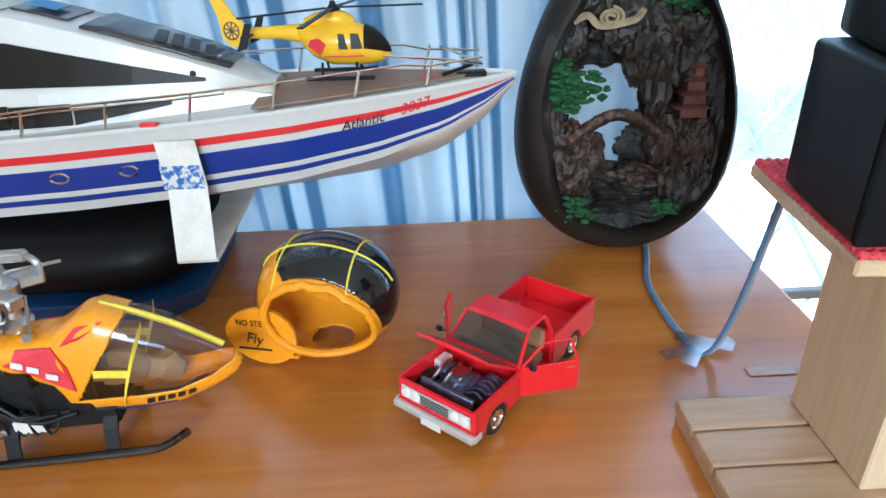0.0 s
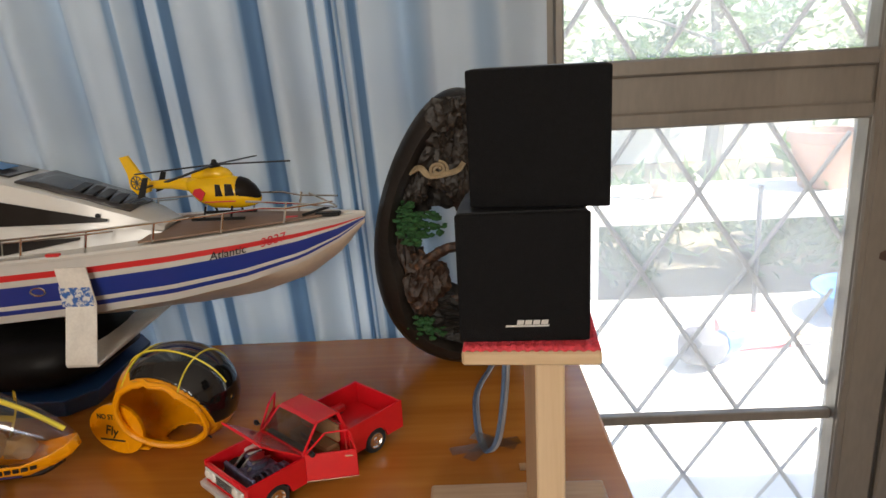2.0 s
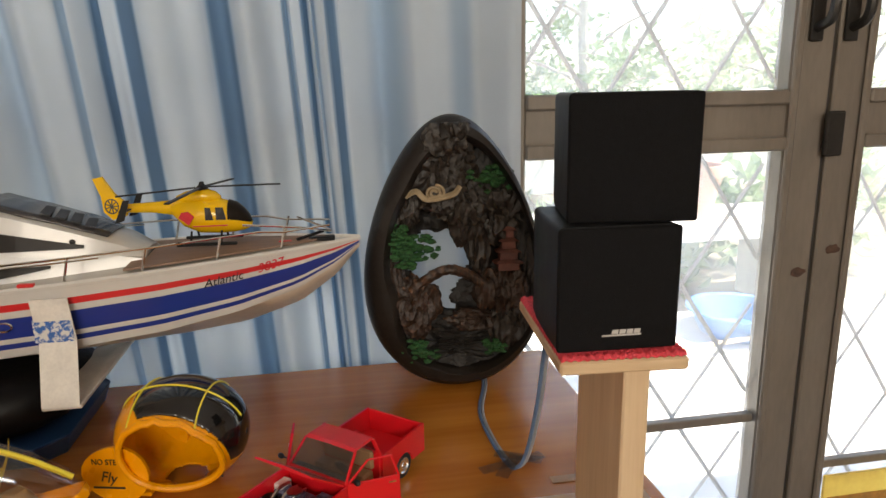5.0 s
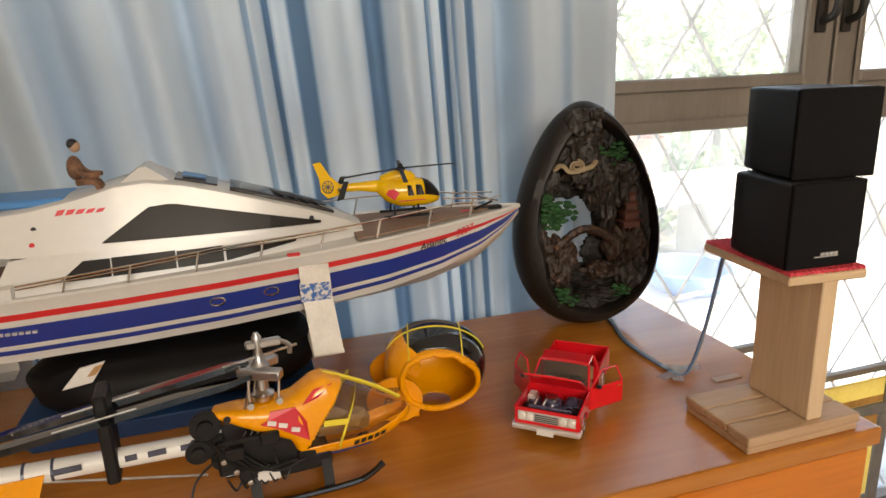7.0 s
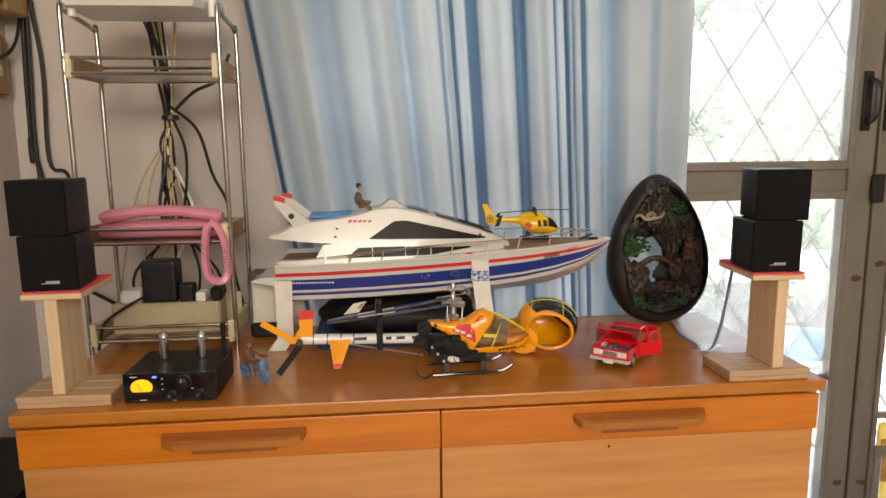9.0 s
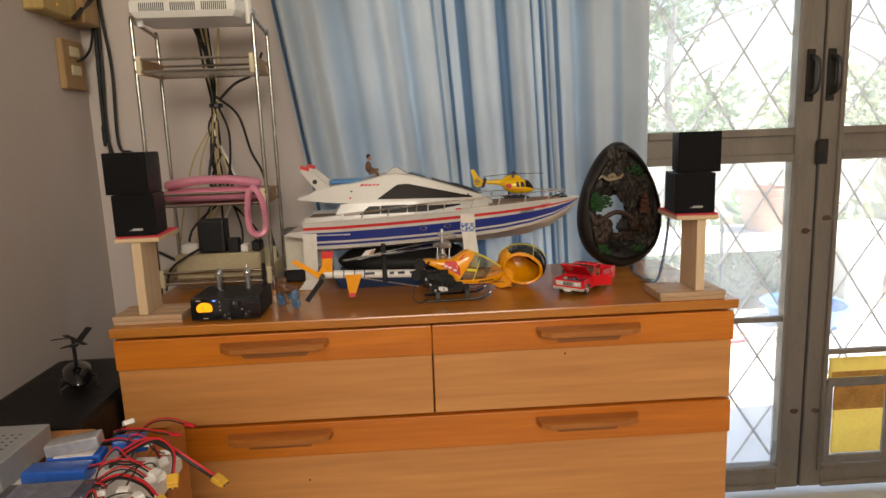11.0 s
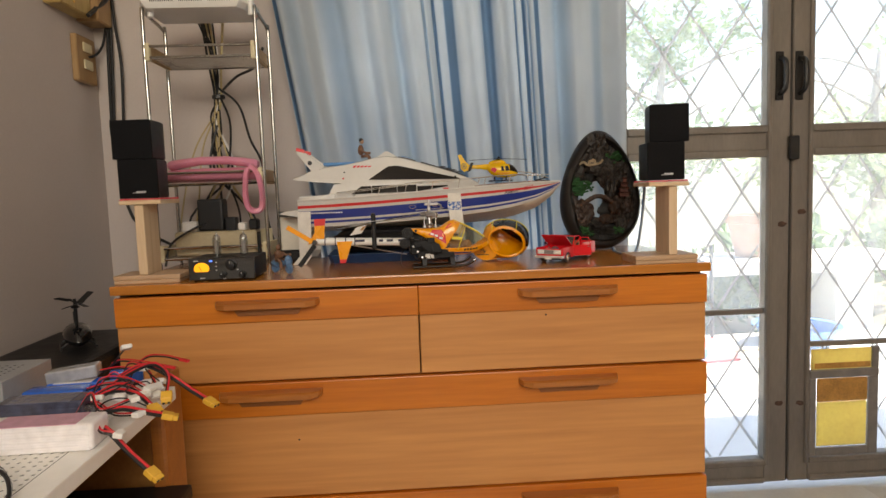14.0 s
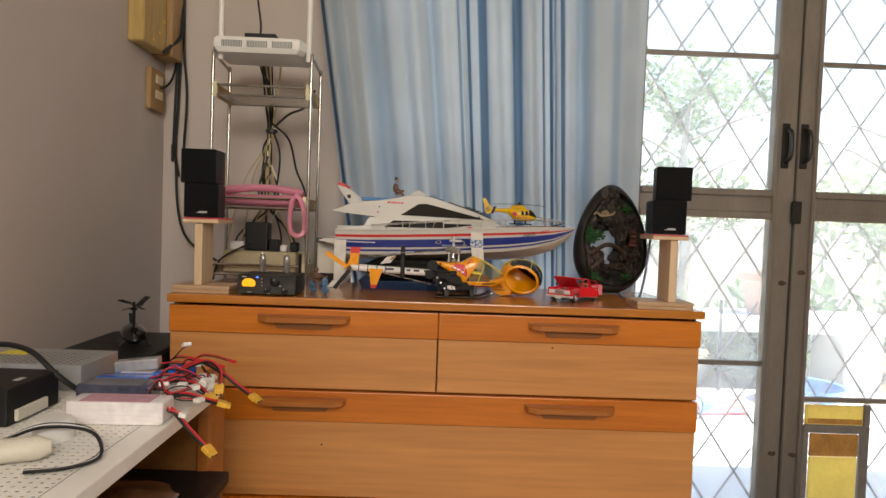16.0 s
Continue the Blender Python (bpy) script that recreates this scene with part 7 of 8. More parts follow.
part("loop", tube([(-0.79, 0.725, 0.46), (-0.735, 0.72, 0.41), (-0.710, 0.72, 0.32), (-0.682, 0.72, 0.25), (-0.678, 0.72, 0.12), (-0.66, 0.71, 0.04)], 0.0034, 6, 8), "wire_black", bundle, "", True)
part("side_branch", tube([(-0.79, 0.735, 0.44), (-0.74, 0.73, 0.485), (-0.69, 0.73, 0.51), (-0.665, 0.73, 0.56)], 0.0034, 6, 8), "wire_black", bundle, "", True)
for a, b in ((-0.90, 0.02), (-0.86, -0.01)):
    part("tan_cord", tube([(-0.795, 0.735, 0.40), ((a - 0.80) / 2 - 0.01, 0.735, 0.30), (a, 0.735, 0.16), (a - 0.02, 0.725, 0.03)], 0.0024, 6, 6), "beige_cable", bundle, "", True)
part("tie", lathe([(0.012, -0.006), (0.017, -0.004), (0.017, 0.004), (0.012, 0.006)], pose(-0.79, 0.735, 0.435), 12), "wire_black", bundle)
corner = thing("corner_cables", pose(0, 0, TOP), "black cables hanging down the room corner", "cables")
for k, (x0, x1, x2) in enumerate(((-1.105, -1.110, -1.075), (-1.098, -1.085, -1.055), (-1.112, -1.120, -1.125))):
    z2 = (0.02, 0.22, 0.30)[k]
    part("cable", tube([(x0, 0.855, 1.3), (x0, 0.855, 0.75), (x1, 0.855, 0.55), (x1 - 0.005, 0.855, 0.35), (x2, 0.83 if k == 0 else 0.855, 0.10 + z2), (x2 + (0.16 if k == 0 else 0.02), 0.78 if k == 0 else 0.855, z2)], 0.0042, 7, 6), "wire_black", corner, "", True)
part("loop", tube([(-1.105, 0.85, 0.72), (-1.125, 0.84, 0.60), (-1.145, 0.80, 0.56), (-1.150, 0.76, 0.58)], 0.0035, 6, 6), "wire_black", corner, "", True)
wall_box = thing("wall_box", pose(LEFT, 0.735, 1.405), "yellowish wooden meter box on the wall", "box")
part("body", box((0.0, -0.125, 0.0), (0.045, 0.030, 0.30), 0.004), "oak_box", wall_box)
part("side_box", box((0.0, 0.034, -0.005), (0.060, 0.118, 0.30), 0.004), "oak_dark", wall_box, "darker wooden side box")
for y, z in ((-0.06, 0.02), (0.01, 0.09), (-0.02, 0.05)):
    part("screw", lathe([(0, 0), (0.005, 0), (0.004, 0.002), (0, 0.0025)], pose(0.045, y, z, 0, 90, 0), 10), "connector", wall_box)
part("clip_cable", tube([(0.05, 0.0, 0.0), (0.055, 0.04, 0.03), (0.066, 0.09, 0.08), (0.05, 0.115, 0.2)], 0.006, 7, 6), "wire_black", wall_box)
sock = thing("wall_socket", pose(LEFT, 0.785, 1.24), "wall socket on a worn wooden board", "socket")
part("board", box((0.0, -0.055, 0.0), (0.016, 0.050, 0.122), 0.003), "oak_dark", sock)
for z in (0.035, 0.080):
    part("outlet", box((0.0165, -0.025, z), (0.021, 0.022, z + 0.025), 0.002), "cream", sock)

# ---- the tube amplifier ----
amp = thing("tube_amplifier", pose(-0.684, 0.345, TOP), "small black tube amplifier with a glowing amber meter", "amplifier")
part("case", box((-0.066, -0.052, 0.003), (0.066, 0.060, 0.047), 0.002, 2), "black", amp)
fp = part("front_panel", box((-0.0665, -0.0565, 0.003), (0.0665, -0.0525, 0.0475), 0.001), "gloss_black", amp, "black front panel")
bm = bmesh.new()
pts = [(0.0155 * math.cos(a), 0.012 * math.sin(a)) for a in (2 * math.pi * k / 24 for k in range(24))]
pts = [(x, max(z, -0.007)) for x, z in pts]
add_prism(bm, pts, 0.001, pose(-0.040, -0.0578, 0.027))
part("meter", bm, "meter", fp, "lit amber meter window")
part("needle", tube([(-0.040, -0.0582, 0.021), (-0.045, -0.0582, 0.032)], 0.0005, 5, 1), "ink", fp)
for x, z, r in ((0.020, 0.033, 0.0095), (0.002, 0.0125, 0.0058), (0.042, 0.0125, 0.0062)):
    k = part("knob", lathe([(r * 1.25, 0.0), (r * 1.25, 0.001), (r, 0.0015), (r * 0.95, 0.011), (r * 0.8, 0.012), (0, 0.012)], pose(x, -0.0567, z, 90, 0, 0), 18), "black", fp, "black knob", True)
    part("knob_mark", box((x - 0.0005, -0.0696, z + r * 0.3), (x + 0.0005, -0.0690, z + r * 0.85)), "silver_print", k)
part("blue_led", box((-0.024, -0.0572, 0.0405), (-0.018, -0.0567, 0.0430)), "led", fp, "blue light")
for x, z, w in ((-0.056, 0.0420, 0.010), (-0.044, 0.0065, 0.010), (0.002, 0.0045, 0.006), (0.030, 0.022, 0.004), (-0.012, 0.022, 0.003), (-0.012, 0.030, 0.003), (-0.012, 0.038, 0.003)):
    part("print_bar", box((x, -0.0570, z), (x + w, -0.0567, z + 0.0014)), "silver_print", fp)
for x in (-0.026, 0.031):
    tb2 = part("tube", lathe([(0.0085, 0.0475), (0.0088, 0.066), (0.0088, 0.082), (0.0070, 0.089), (0.0022, 0.093), (0.0012, 0.098), (0, 0.098)], pose(x, 0.010, 0), 16), "tube_glass", amp, "clear glass valve", True)
    part("tube_plate", lathe([(0, 0.049), (0.0048, 0.050), (0.0052, 0.075), (0.0036, 0.078), (0, 0.078)], pose(x, 0.010, 0), 10), "steel", tb2)
    part("tube_getter", lathe([(0.0064, 0.083), (0.0076, 0.084), (0.0060, 0.0885), (0.0020, 0.0915), (0, 0.0918)], pose(x, 0.010, 0), 14), "chrome", tb2)
part("aerial", tube([(0.056, 0.045, 0.047), (0.056, 0.045, 0.093)], 0.0040, 8, 1), "black", amp)
for x in (-0.055, 0.055):
    for y in (-0.04, 0.048):
        part("foot", lathe([(0, 0), (0.006, 0), (0.006, 0.003), (0, 0.003)], pose(x, y, 0.0), 10), "rubber", amp)

# rider figurine on a scooter
bm = bmesh.new()
sc = pose(-0.578, 0.372, TOP, 0, 0, -40)
for x in (-0.022, 0.024):
    add_lathe(bm, [(0, -0.003), (0.010, -0.003), (0.012, 0), (0.010, 0.003), (0, 0.003)], sc @ pose(x, 0, 0.012, 90, 0, 0), 16, 1)
vs0 = len(bm.verts)
rough_ball(bm, (-0.012, 0, 0.022), (0.022, 0.009, 0.010), 4, 0.2, m=sc, mi=1)
rough_ball(bm, (0.022, 0, 0.027), (0.007, 0.009, 0.015), 6, 0.2, m=sc, mi=1)
rough_ball(bm, (-0.010, 0, 0.040), (0.0075, 0.010, 0.013), 8, 0.2, m=sc)
rough_ball(bm, (-0.009, 0, 0.0575), (0.0055, 0.0055, 0.0065), 9, 0.1, m=sc)
for s in (-1, 1):
    add_tube(bm, [sc @ Vector(p) for p in ((-0.010, s * 0.009, 0.046), (0.004, s * 0.012, 0.040), (0.018, s * 0.010, 0.042))], 0.0028, 6, 4)
    add_tube(bm, [sc @ Vector(p) for p in ((-0.012, s * 0.006, 0.030), (0.006, s * 0.010, 0.028), (0.010, s * 0.010, 0.012))], 0.0036, 6, 4)
tagged(part("scooter_figurine", bm, ["skin_doll", "blue_doll"], None, "", True), "tiny painted rider figurine on a blue scooter", "figurine")

# ---- desk with batteries at the left wall ----
DT = 0.620
desk = thing("desk", pose(0, 0, FLOOR), "orange-brown wooden desk beside the dresser", "desk")
part("desktop", box((LEFT + 0.002, -1.7, DT - 0.045 + H0), (-0.755, 0.10, DT - 0.022 + H0), 0.008, 2), "desk", desk)
part("end_panel", box((-0.738, 0.002, 0.0), (-0.712, 0.095, DT + 0.012 + H0), 0.010, 3), "handle", desk, "darker brown end panel")
part("end_panel", box((-0.735, -1.68, 0.0), (-0.712, -1.50, DT - 0.0455 + H0), 0.004), "desk", desk)
part("back_rail", box((LEFT + 0.003, 0.080, 0.30), (-0.7355, 0.094, DT - 0.0455 + H0), 0.003), "desk", desk)
part("back_strip", box((LEFT + 0.003, 0.060, DT - 0.0218 + H0), (-0.86, 0.098, DT + 0.010 + H0), 0.006, 2), "desk", desk)
# perforated white steel sheet on the desk
PX0, PX1, PY0, PY1, PS = LEFT + 0.01, -0.688, -1.45, 0.0, 0.0125
sheet = thing("perforated_sheet", pose(0, 0, DT), "white perforated steel shelf lying on the desk", "shelf")
verts, faces = [], []
nx, ny = int((PX1 - 0.028 - PX0) / PS), int((0.56) / PS)
HR = 0.0030
y_near = -0.66
octo = [(math.cos(math.pi * (2 * k + 1) / 8), math.sin(math.pi * (2 * k + 1) / 8)) for k in range(8)]
sq = [(1, 0.414), (0.414, 1), (-0.414, 1), (-1, 0.414), (-1, -0.414), (-0.414, -1), (0.414, -1), (1, -0.414)]
corner_sq = [(1, 1), (-1, 1), (-1, -1), (1, -1)]
for i in range(nx):
    for j in range(ny):
        cx, cy = PX0 + (i + 0.5) * PS, y_near + (j + 0.5) * PS
        b = len(verts)
        for a, c in octo:
            verts.append((cx + HR * a, cy + HR * c, 0.0))
        for a, c in octo:
            verts.append((cx + HR * a, cy + HR * c, -0.0012))
        for a, c in corner_sq:
            verts.append((cx + a * PS / 2, cy + c * PS / 2, 0.0))
        for k in range(8):
            faces.append((b + k, b + (k + 1) % 8, b + 8 + (k + 1) % 8, b + 8 + k))
        for q in range(4):
            faces.append((b + 16 + q, b + 2 * q, b + 2 * q + 1))
        for q in range(4):
            faces.append((b + 16 + q, b + 2 * q + 1, b + (2 * q + 2) % 8, b + 16 + (q + 1) % 4))
me = bpy.data.meshes.new("perforated_plate")
me.from_pydata(verts, [], faces)
me.materials.append(M["perf"])
po = new("perforated_plate", me)
po.parent = sheet
xe = PX0 + nx * PS
ye = y_near + ny * PS
bm = bmesh.new()
add_box(bm, (xe, PY0, -0.0215), (PX1, PY1, 0.0), None, 0.002, 0, 2)
add_box(bm, (PX0, ye, -0.0215), (xe - 0.0002, PY1, 0.0), None, 0.001)
add_box(bm, (PX0, PY0, -0.0215), (xe - 0.0002, y_near, 0.0), None, 0.001)
part("folded_edge", bm, "perf", sheet, "white folded rim")
# near-black sheet paints the shade seen through the holes
part("shadow_gap", box((PX0, y_near, -0.0213), (xe, ye, -0.0195)), "frame_dark", sheet, "dark sheet standing in for the shade below the holes")


def pack(name, m, size, mats, label, stripes=1):
    """A battery pack in shrink wrap: rounded block, pressed ends and printed label."""
    b = thing(name, m, label, "battery", "battery packs on the desk")
    lx, ly, lz = size
    part("cell_block", box((-lx / 2, -ly / 2, 0.0), (lx / 2, ly / 2, lz), min(lz, ly) * 0.16, 3), mats[0], b, "", True)
    if len(mats) > 1:
        part("label", box((-lx * 0.36, -ly * 0.46, lz - 0.0003), (lx * 0.36, ly * 0.40, lz + 0.0006)), mats[1], b)
    if stripes > 1:
        for k in range(stripes):
            part("cell_edge", box((-lx / 2 + 0.004, -ly / 2 - 0.0006, lz * (k + 0.12) / stripes), (lx / 2 - 0.004, -ly / 2 + 0.001, lz * (k + 0.88) / stripes), 0.0006), mats[0], b)
    return b


pack("battery_pack", pose(-0.765, -0.243, DT, 0, 0, 2), (0.140, 0.05, 0.034), ["white_wrap", "pink_wrap"], "large white battery pack with a pink label", 5)
pack("battery_pack", pose(-0.812, -0.148, DT, 0, 0, 2), (0.118, 0.048, 0.034), ["navy_wrap", "grey_wrap"], "dark grey battery pack in shrink wrap", 4)
pack("battery_pack", pose(-0.843, -0.058, DT, 0, 0, 0), (0.090, 0.034, 0.022), ["blue_wrap"], "flat bright blue battery pack")
pack("battery_pack", pose(-0.838, -0.012, DT, 0, 0, 4), (0.078, 0.034, 0.020), ["blue_wrap", "white_wrap"], "blue and white battery pack")
pack("battery_pack", pose(-0.842, -0.006, DT + 0.0212, 0, -6, 8), (0.076, 0.030, 0.020), ["silver_wrap"], "silver battery pack lying on another")
pack("battery_pack", pose(-0.772, 0.020, DT + 0.002, 0, 0, 18), (0.050, 0.026, 0.026), ["blue_wrap"], "small blue battery pack")
pack("battery_pack", pose(-0.772, -0.020, DT, 0, 0, 10), (0.040, 0.026, 0.018), ["silver_wrap"], "small silver battery pack")


def lead(pts, red=True, black=True, end="xt", r=0.0022, label="red and black battery lead with a yellow connector"):
    """A pair of silicone wires that ends in a connector."""
    w = thing("battery_lead", Matrix.Identity(4), label, "cable", "battery leads")
    off = Vector((0.0, 0.0032, 0.0022))
    if red:
        part("red_wire", tube(pts, r, 6, 6), "wire_red", w, "", True)
    if black:
        part("black_wire", tube([Vector(p) - off for p in pts], r, 6, 6), "wire_black", w, "", True)
    p, q = Vector(pts[-1]), Vector(pts[-2])
    d = (p - q).normalized()
    rot = d.to_track_quat("X", "Z").to_matrix().to_4x4()
    m = Matrix.Translation(p - off * 0.5) @ rot
    if end == "xt":
        bm = bmesh.new()
        add_box(bm, (-0.002, -0.0080, -0.0042), (0.013, 0.0080, 0.0042), m, 0.0012)
        add_box(bm, (0.0128, -0.0070, -0.0034), (0.0190, 0.0070, 0.0034), m, 0.0008)
        part("connector", bm, "connector", w, "yellow connector")
        bm = bmesh.new()
        for s in (-1, 1):
            add_lathe(bm, [(0, 0), (0.0020, 0), (0.0020, 0.0006), (0, 0.0006)], m @ pose(0.0190, s * 0.0036, 0, 0, 90, 0), 10)
        part("pin", bm, "ink", w)
    elif end == "jst":
        part("connector", box((-0.002, -0.0075, -0.0035), (0.010, 0.0075, 0.0035), 0.001, 1, m), "white", w, "white balance plug")
    elif end == "red":
        part("connector", box((-0.002, -0.0035, -0.0022), (0.016, 0.0035, 0.0022), 0.001, 1, m), "wire_red", w, "small red plug")
    return w


lead([(-0.712, -0.222, 0.640), (-0.690, -0.232, 0.634), (-0.660, -0.246, 0.610), (-0.632, -0.258, 0.590)], r=0.0026)
lead([(-0.712, -0.205, 0.648), (-0.685, -0.200, 0.652), (-0.660, -0.196, 0.645), (-0.636, -0.190, 0.637)], r=0.0026)
lead([(-0.765, -0.115, 0.640), (-0.730, -0.115, 0.652), (-0.690, -0.135, 0.650), (-0.662, -0.160, 0.640)], r=0.0024)
lead([(-0.768, -0.060, 0.640), (-0.735, -0.050, 0.660), (-0.700, -0.050, 0.672), (-0.672, -0.070, 0.660), (-0.664, -0.100, 0.640)], r=0.0024)
lead([(-0.760, -0.040, 0.650), (-0.720, -0.040, 0.668), (-0.680, -0.050, 0.655), (-0.640, -0.060, 0.630), (-0.616, -0.070, 0.618)], r=0.0026)
lead([(-0.712, -0.200, 0.640), (-0.700, -0.235, 0.645), (-0.690, -0.250, 0.640), (-0.672, -0.250, 0.636)], end="jst", r=0.0012, label="thin wires with a white balance plug")
lead([(-0.765, -0.130, 0.640), (-0.735, -0.160, 0.648), (-0.700, -0.190, 0.642), (-0.665, -0.205, 0.645)], end="jst", r=0.0012, label="thin wires with a white balance plug")
lead([(-0.765, -0.110, 0.644), (-0.740, -0.100, 0.655), (-0.715, -0.105, 0.655), (-0.690, -0.120, 0.648)], end="jst", r=0.0012, label="thin wires with a white balance plug")
lead([(-0.798, -0.060, 0.640), (-0.765, -0.070, 0.650), (-0.735, -0.075, 0.650), (-0.705, -0.080, 0.652)], end="jst", r=0.0012, label="thin wires with a white balance plug")
lead([(-0.800, -0.010, 0.655), (-0.770, -0.015, 0.660), (-0.745, -0.030, 0.662), (-0.720, -0.040, 0.664)], end="jst", r=0.0012, label="thin wires with a white balance plug")
lead([(-0.800, 0.0, 0.650), (-0.780, -0.010, 0.665), (-0.760, -0.020, 0.685), (-0.744, -0.040, 0.697)], red=False, end="jst", r=0.0013, label="thin wires with a white balance plug")
lead([(-0.760, 0.020, 0.650), (-0.740, 0.030, 0.665), (-0.720, 0.050, 0.660), (-0.690, 0.040, 0.655)], end="red", r=0.0013, label="thin red and black wires with a red plug")
lead([(-0.790, 0.010, 0.660), (-0.770, 0.000, 0.668), (-0.745, 0.010, 0.662), (-0.705, 0.012, 0.652)], end="red", r=0.0013, label="thin red and black wires with a red plug")

rng = random.Random(5)
for k in range(9):
    x, y = -0.765 + rng.uniform(-0.02, 0.03), -0.19 + 0.022 * k
    e = (x + rng.uniform(0.045, 0.085), y + rng.uniform(-0.035, 0.015), DT + rng.uniform(0.018, 0.04))
    lead([(x, y, DT + 0.018), (x + 0.02, y + rng.uniform(-0.02, 0.02), DT + rng.uniform(0.03, 0.05)), (x + 0.045, y + rng.uniform(-0.02, 0.02), DT + rng.uniform(0.025, 0.045)), e], red=k % 2 == 0, end="jst", r=0.0011, label="thin wires with a white balance plug")
psu = thing("power_supply", pose(-1.02, -0.025, DT), "grey metal power supply case with a yellow label", "power supply")
part("case", box((-0.110, -0.065, 0.0005), (0.115, 0.070, 0.044), 0.001), "case_grey", psu)
part("label", box((-0.075, 0.010, 0.0442), (-0.025, 0.045, 0.0450)), "lemon", psu, "yellow warning label")
bm = bmesh.new()
for i in range(16):
    for j in range(8):
        add_lathe(bm, [(0, 0), (0.0026, 0), (0, 0.0003)], pose(-0.098 + i * 0.0125, -0.05 + j * 0.012, 0.0441), 6)
part("vent_hole", bm, "ink", psu, "rows of dark vent holes")["kind"] = "stuff"
charger = thing("battery_charger", pose(-1.0, -0.225, DT), "black battery charger box on the desk", "charger")
part("case", box((-0.12, -0.07, 0.0005), (0.100, 0.060, 0.055), 0.003, 2), "black", charger)
part("screen", box((-0.05, -0.04, 0.0552), (0.01, -0.005, 0.0562)), "dkgrey", charger)
part("print_bar", box((0.075, -0.02, 0.0552), (0.085, 0.0, 0.0558)), "silver_print", charger)
part("terminal_row", box((0.1002, -0.055, 0.005), (0.106, 0.02, 0.022), 0.001), "ivory", charger)
part("power_cord", tube([(-0.05, 0.06, 0.03), (-0.02, 0.075, 0.085), (0.05, 0.060, 0.085), (0.100, 0.050, 0.050), (0.125, 0.07, 0.020), (0.118, 0.11, 0.010)], 0.0045, 8, 6), "wire_black", charger, "", True)
tape_roll = thing("white_cap", pose(-0.815, -0.330, DT), "small white plastic cap on the perforated shelf", "cap")
part("cap", lathe([(0.0, 0.0), (0.026, 0.0), (0.026, 0.024), (0.022, 0.028), (0.0, 0.028)], None, 24), "white", tape_roll, "", True)
tub = thing("grease_tube", pose(-0.815, -0.425, DT + 0.016, 0, 0, 25), "pale cream tube with a green cap and dark wires", "tube")
part("body", fuselage([(-0.10, 0.0, 0.022, 0.003), (-0.03, 0.0, 0.020, 0.014), (0.03, 0.0, 0.016, 0.015), (0.045, 0.0, 0.008, 0.008)]), "ivory", tub, "", True)
for k in range(3):
    part("wire", tube([(-0.02, 0.03, 0.0), (0.03, 0.045 + 0.006 * k, 0.012), (0.085, 0.03 + 0.004 * k, 0.006), (0.10, -0.01 - 0.006 * k, -0.010), (0.07, -0.05, -0.012), (0.02, -0.05 + 0.003 * k, -0.012)], 0.0024, 6, 6), ("wire_black", "wire_white", "wire_black")[k], tub, "", True)

# storage bin with a brown packet under the desk edge
bin_ = thing("storage_bin", pose(-0.82, -0.14, FLOOR), "blue storage bin with a black lid under the desk", "bin")
part("body", box((-0.15, -0.16, 0.0), (0.135, 0.14, 0.475), 0.012, 2), "blue_tray", bin_)
part("lid", box((-0.16, -0.17, 0.4755), (0.145, 0.15, 0.500), 0.006, 2), "black", bin_)
packet = thing("brown_packet", pose(-0.80, -0.16, FLOOR + 0.5005), "shiny brown plastic packet on the bin lid", "packet")
bm = bmesh.new()
rough_ball(bm, (0, 0, 0.016), (0.085, 0.06, 0.016), 12, 0.25, 3, 3)
for v in bm.verts:
    v.co.z = max(v.co.z, 0.0)
part("packet", bm, "brown_bag", packet, "", True)

# black case with a dark toy drone beside the dresser
case = thing("black_case", pose(-1.01, 0.27, FLOOR), "tall black case standing between wall and dresser", "case")
bm = bmesh.new()
add_box(bm, (-0.125, -0.155, 0.0), (0.105, 0.24, 0.672), None, 0.02, 0, 3)
part("case", bm, "bag", case)
drone = thing("toy_drone", pose(-1.005, 0.335, FLOOR + 0.672, 0, 0, -62) @ Matrix.Scale(0.92, 4), "glossy black toy helicopter drone on the black case", "drone")
part("body", fuselage([(-0.075, 0.028, 0.004, 0.004), (-0.05, 0.026, 0.018, 0.014), (-0.01, 0.028, 0.030, 0.024), (0.03, 0.024, 0.028, 0.020), (0.055, 0.018, 0.014, 0.010), (0.062, 0.016, 0.002, 0.002)]), "gloss_black", drone, "", True)
bm = bmesh.new()
for s in (-1, 1):
    add_tube(bm, [(-0.05, s * 0.035, 0.003), (0.05, s * 0.035, 0.003)], 0.003, 6, 1)
    for x in (-0.025, 0.03):
        add_tube(bm, [(x, s * 0.035, 0.003), (x, s * 0.018, 0.016)], 0.002, 6, 1)
part("skid", bm, "black", drone)
bm = bmesh.new()
add_lathe(bm, [(0, 0.05), (0.004, 0.05), (0.004, 0.085), (0.010, 0.088), (0.004, 0.094), (0.003, 0.108), (0, 0.108)], None, 10)
for a, z in ((35, 0.090), (215, 0.090), (-25, 0.104), (155, 0.104)):
    add_box(bm, (0.005, -0.007, z), (0.070, 0.007, z + 0.0015), pose(0, 0, 0, 10, -14, a), 0.0005)
part("rotor", bm, "black", drone, "black rotor blades")
part("tail", tube([(-0.07, 0, 0.028), (-0.12, 0, 0.060)], 0.004, 8, 1), "black", drone)

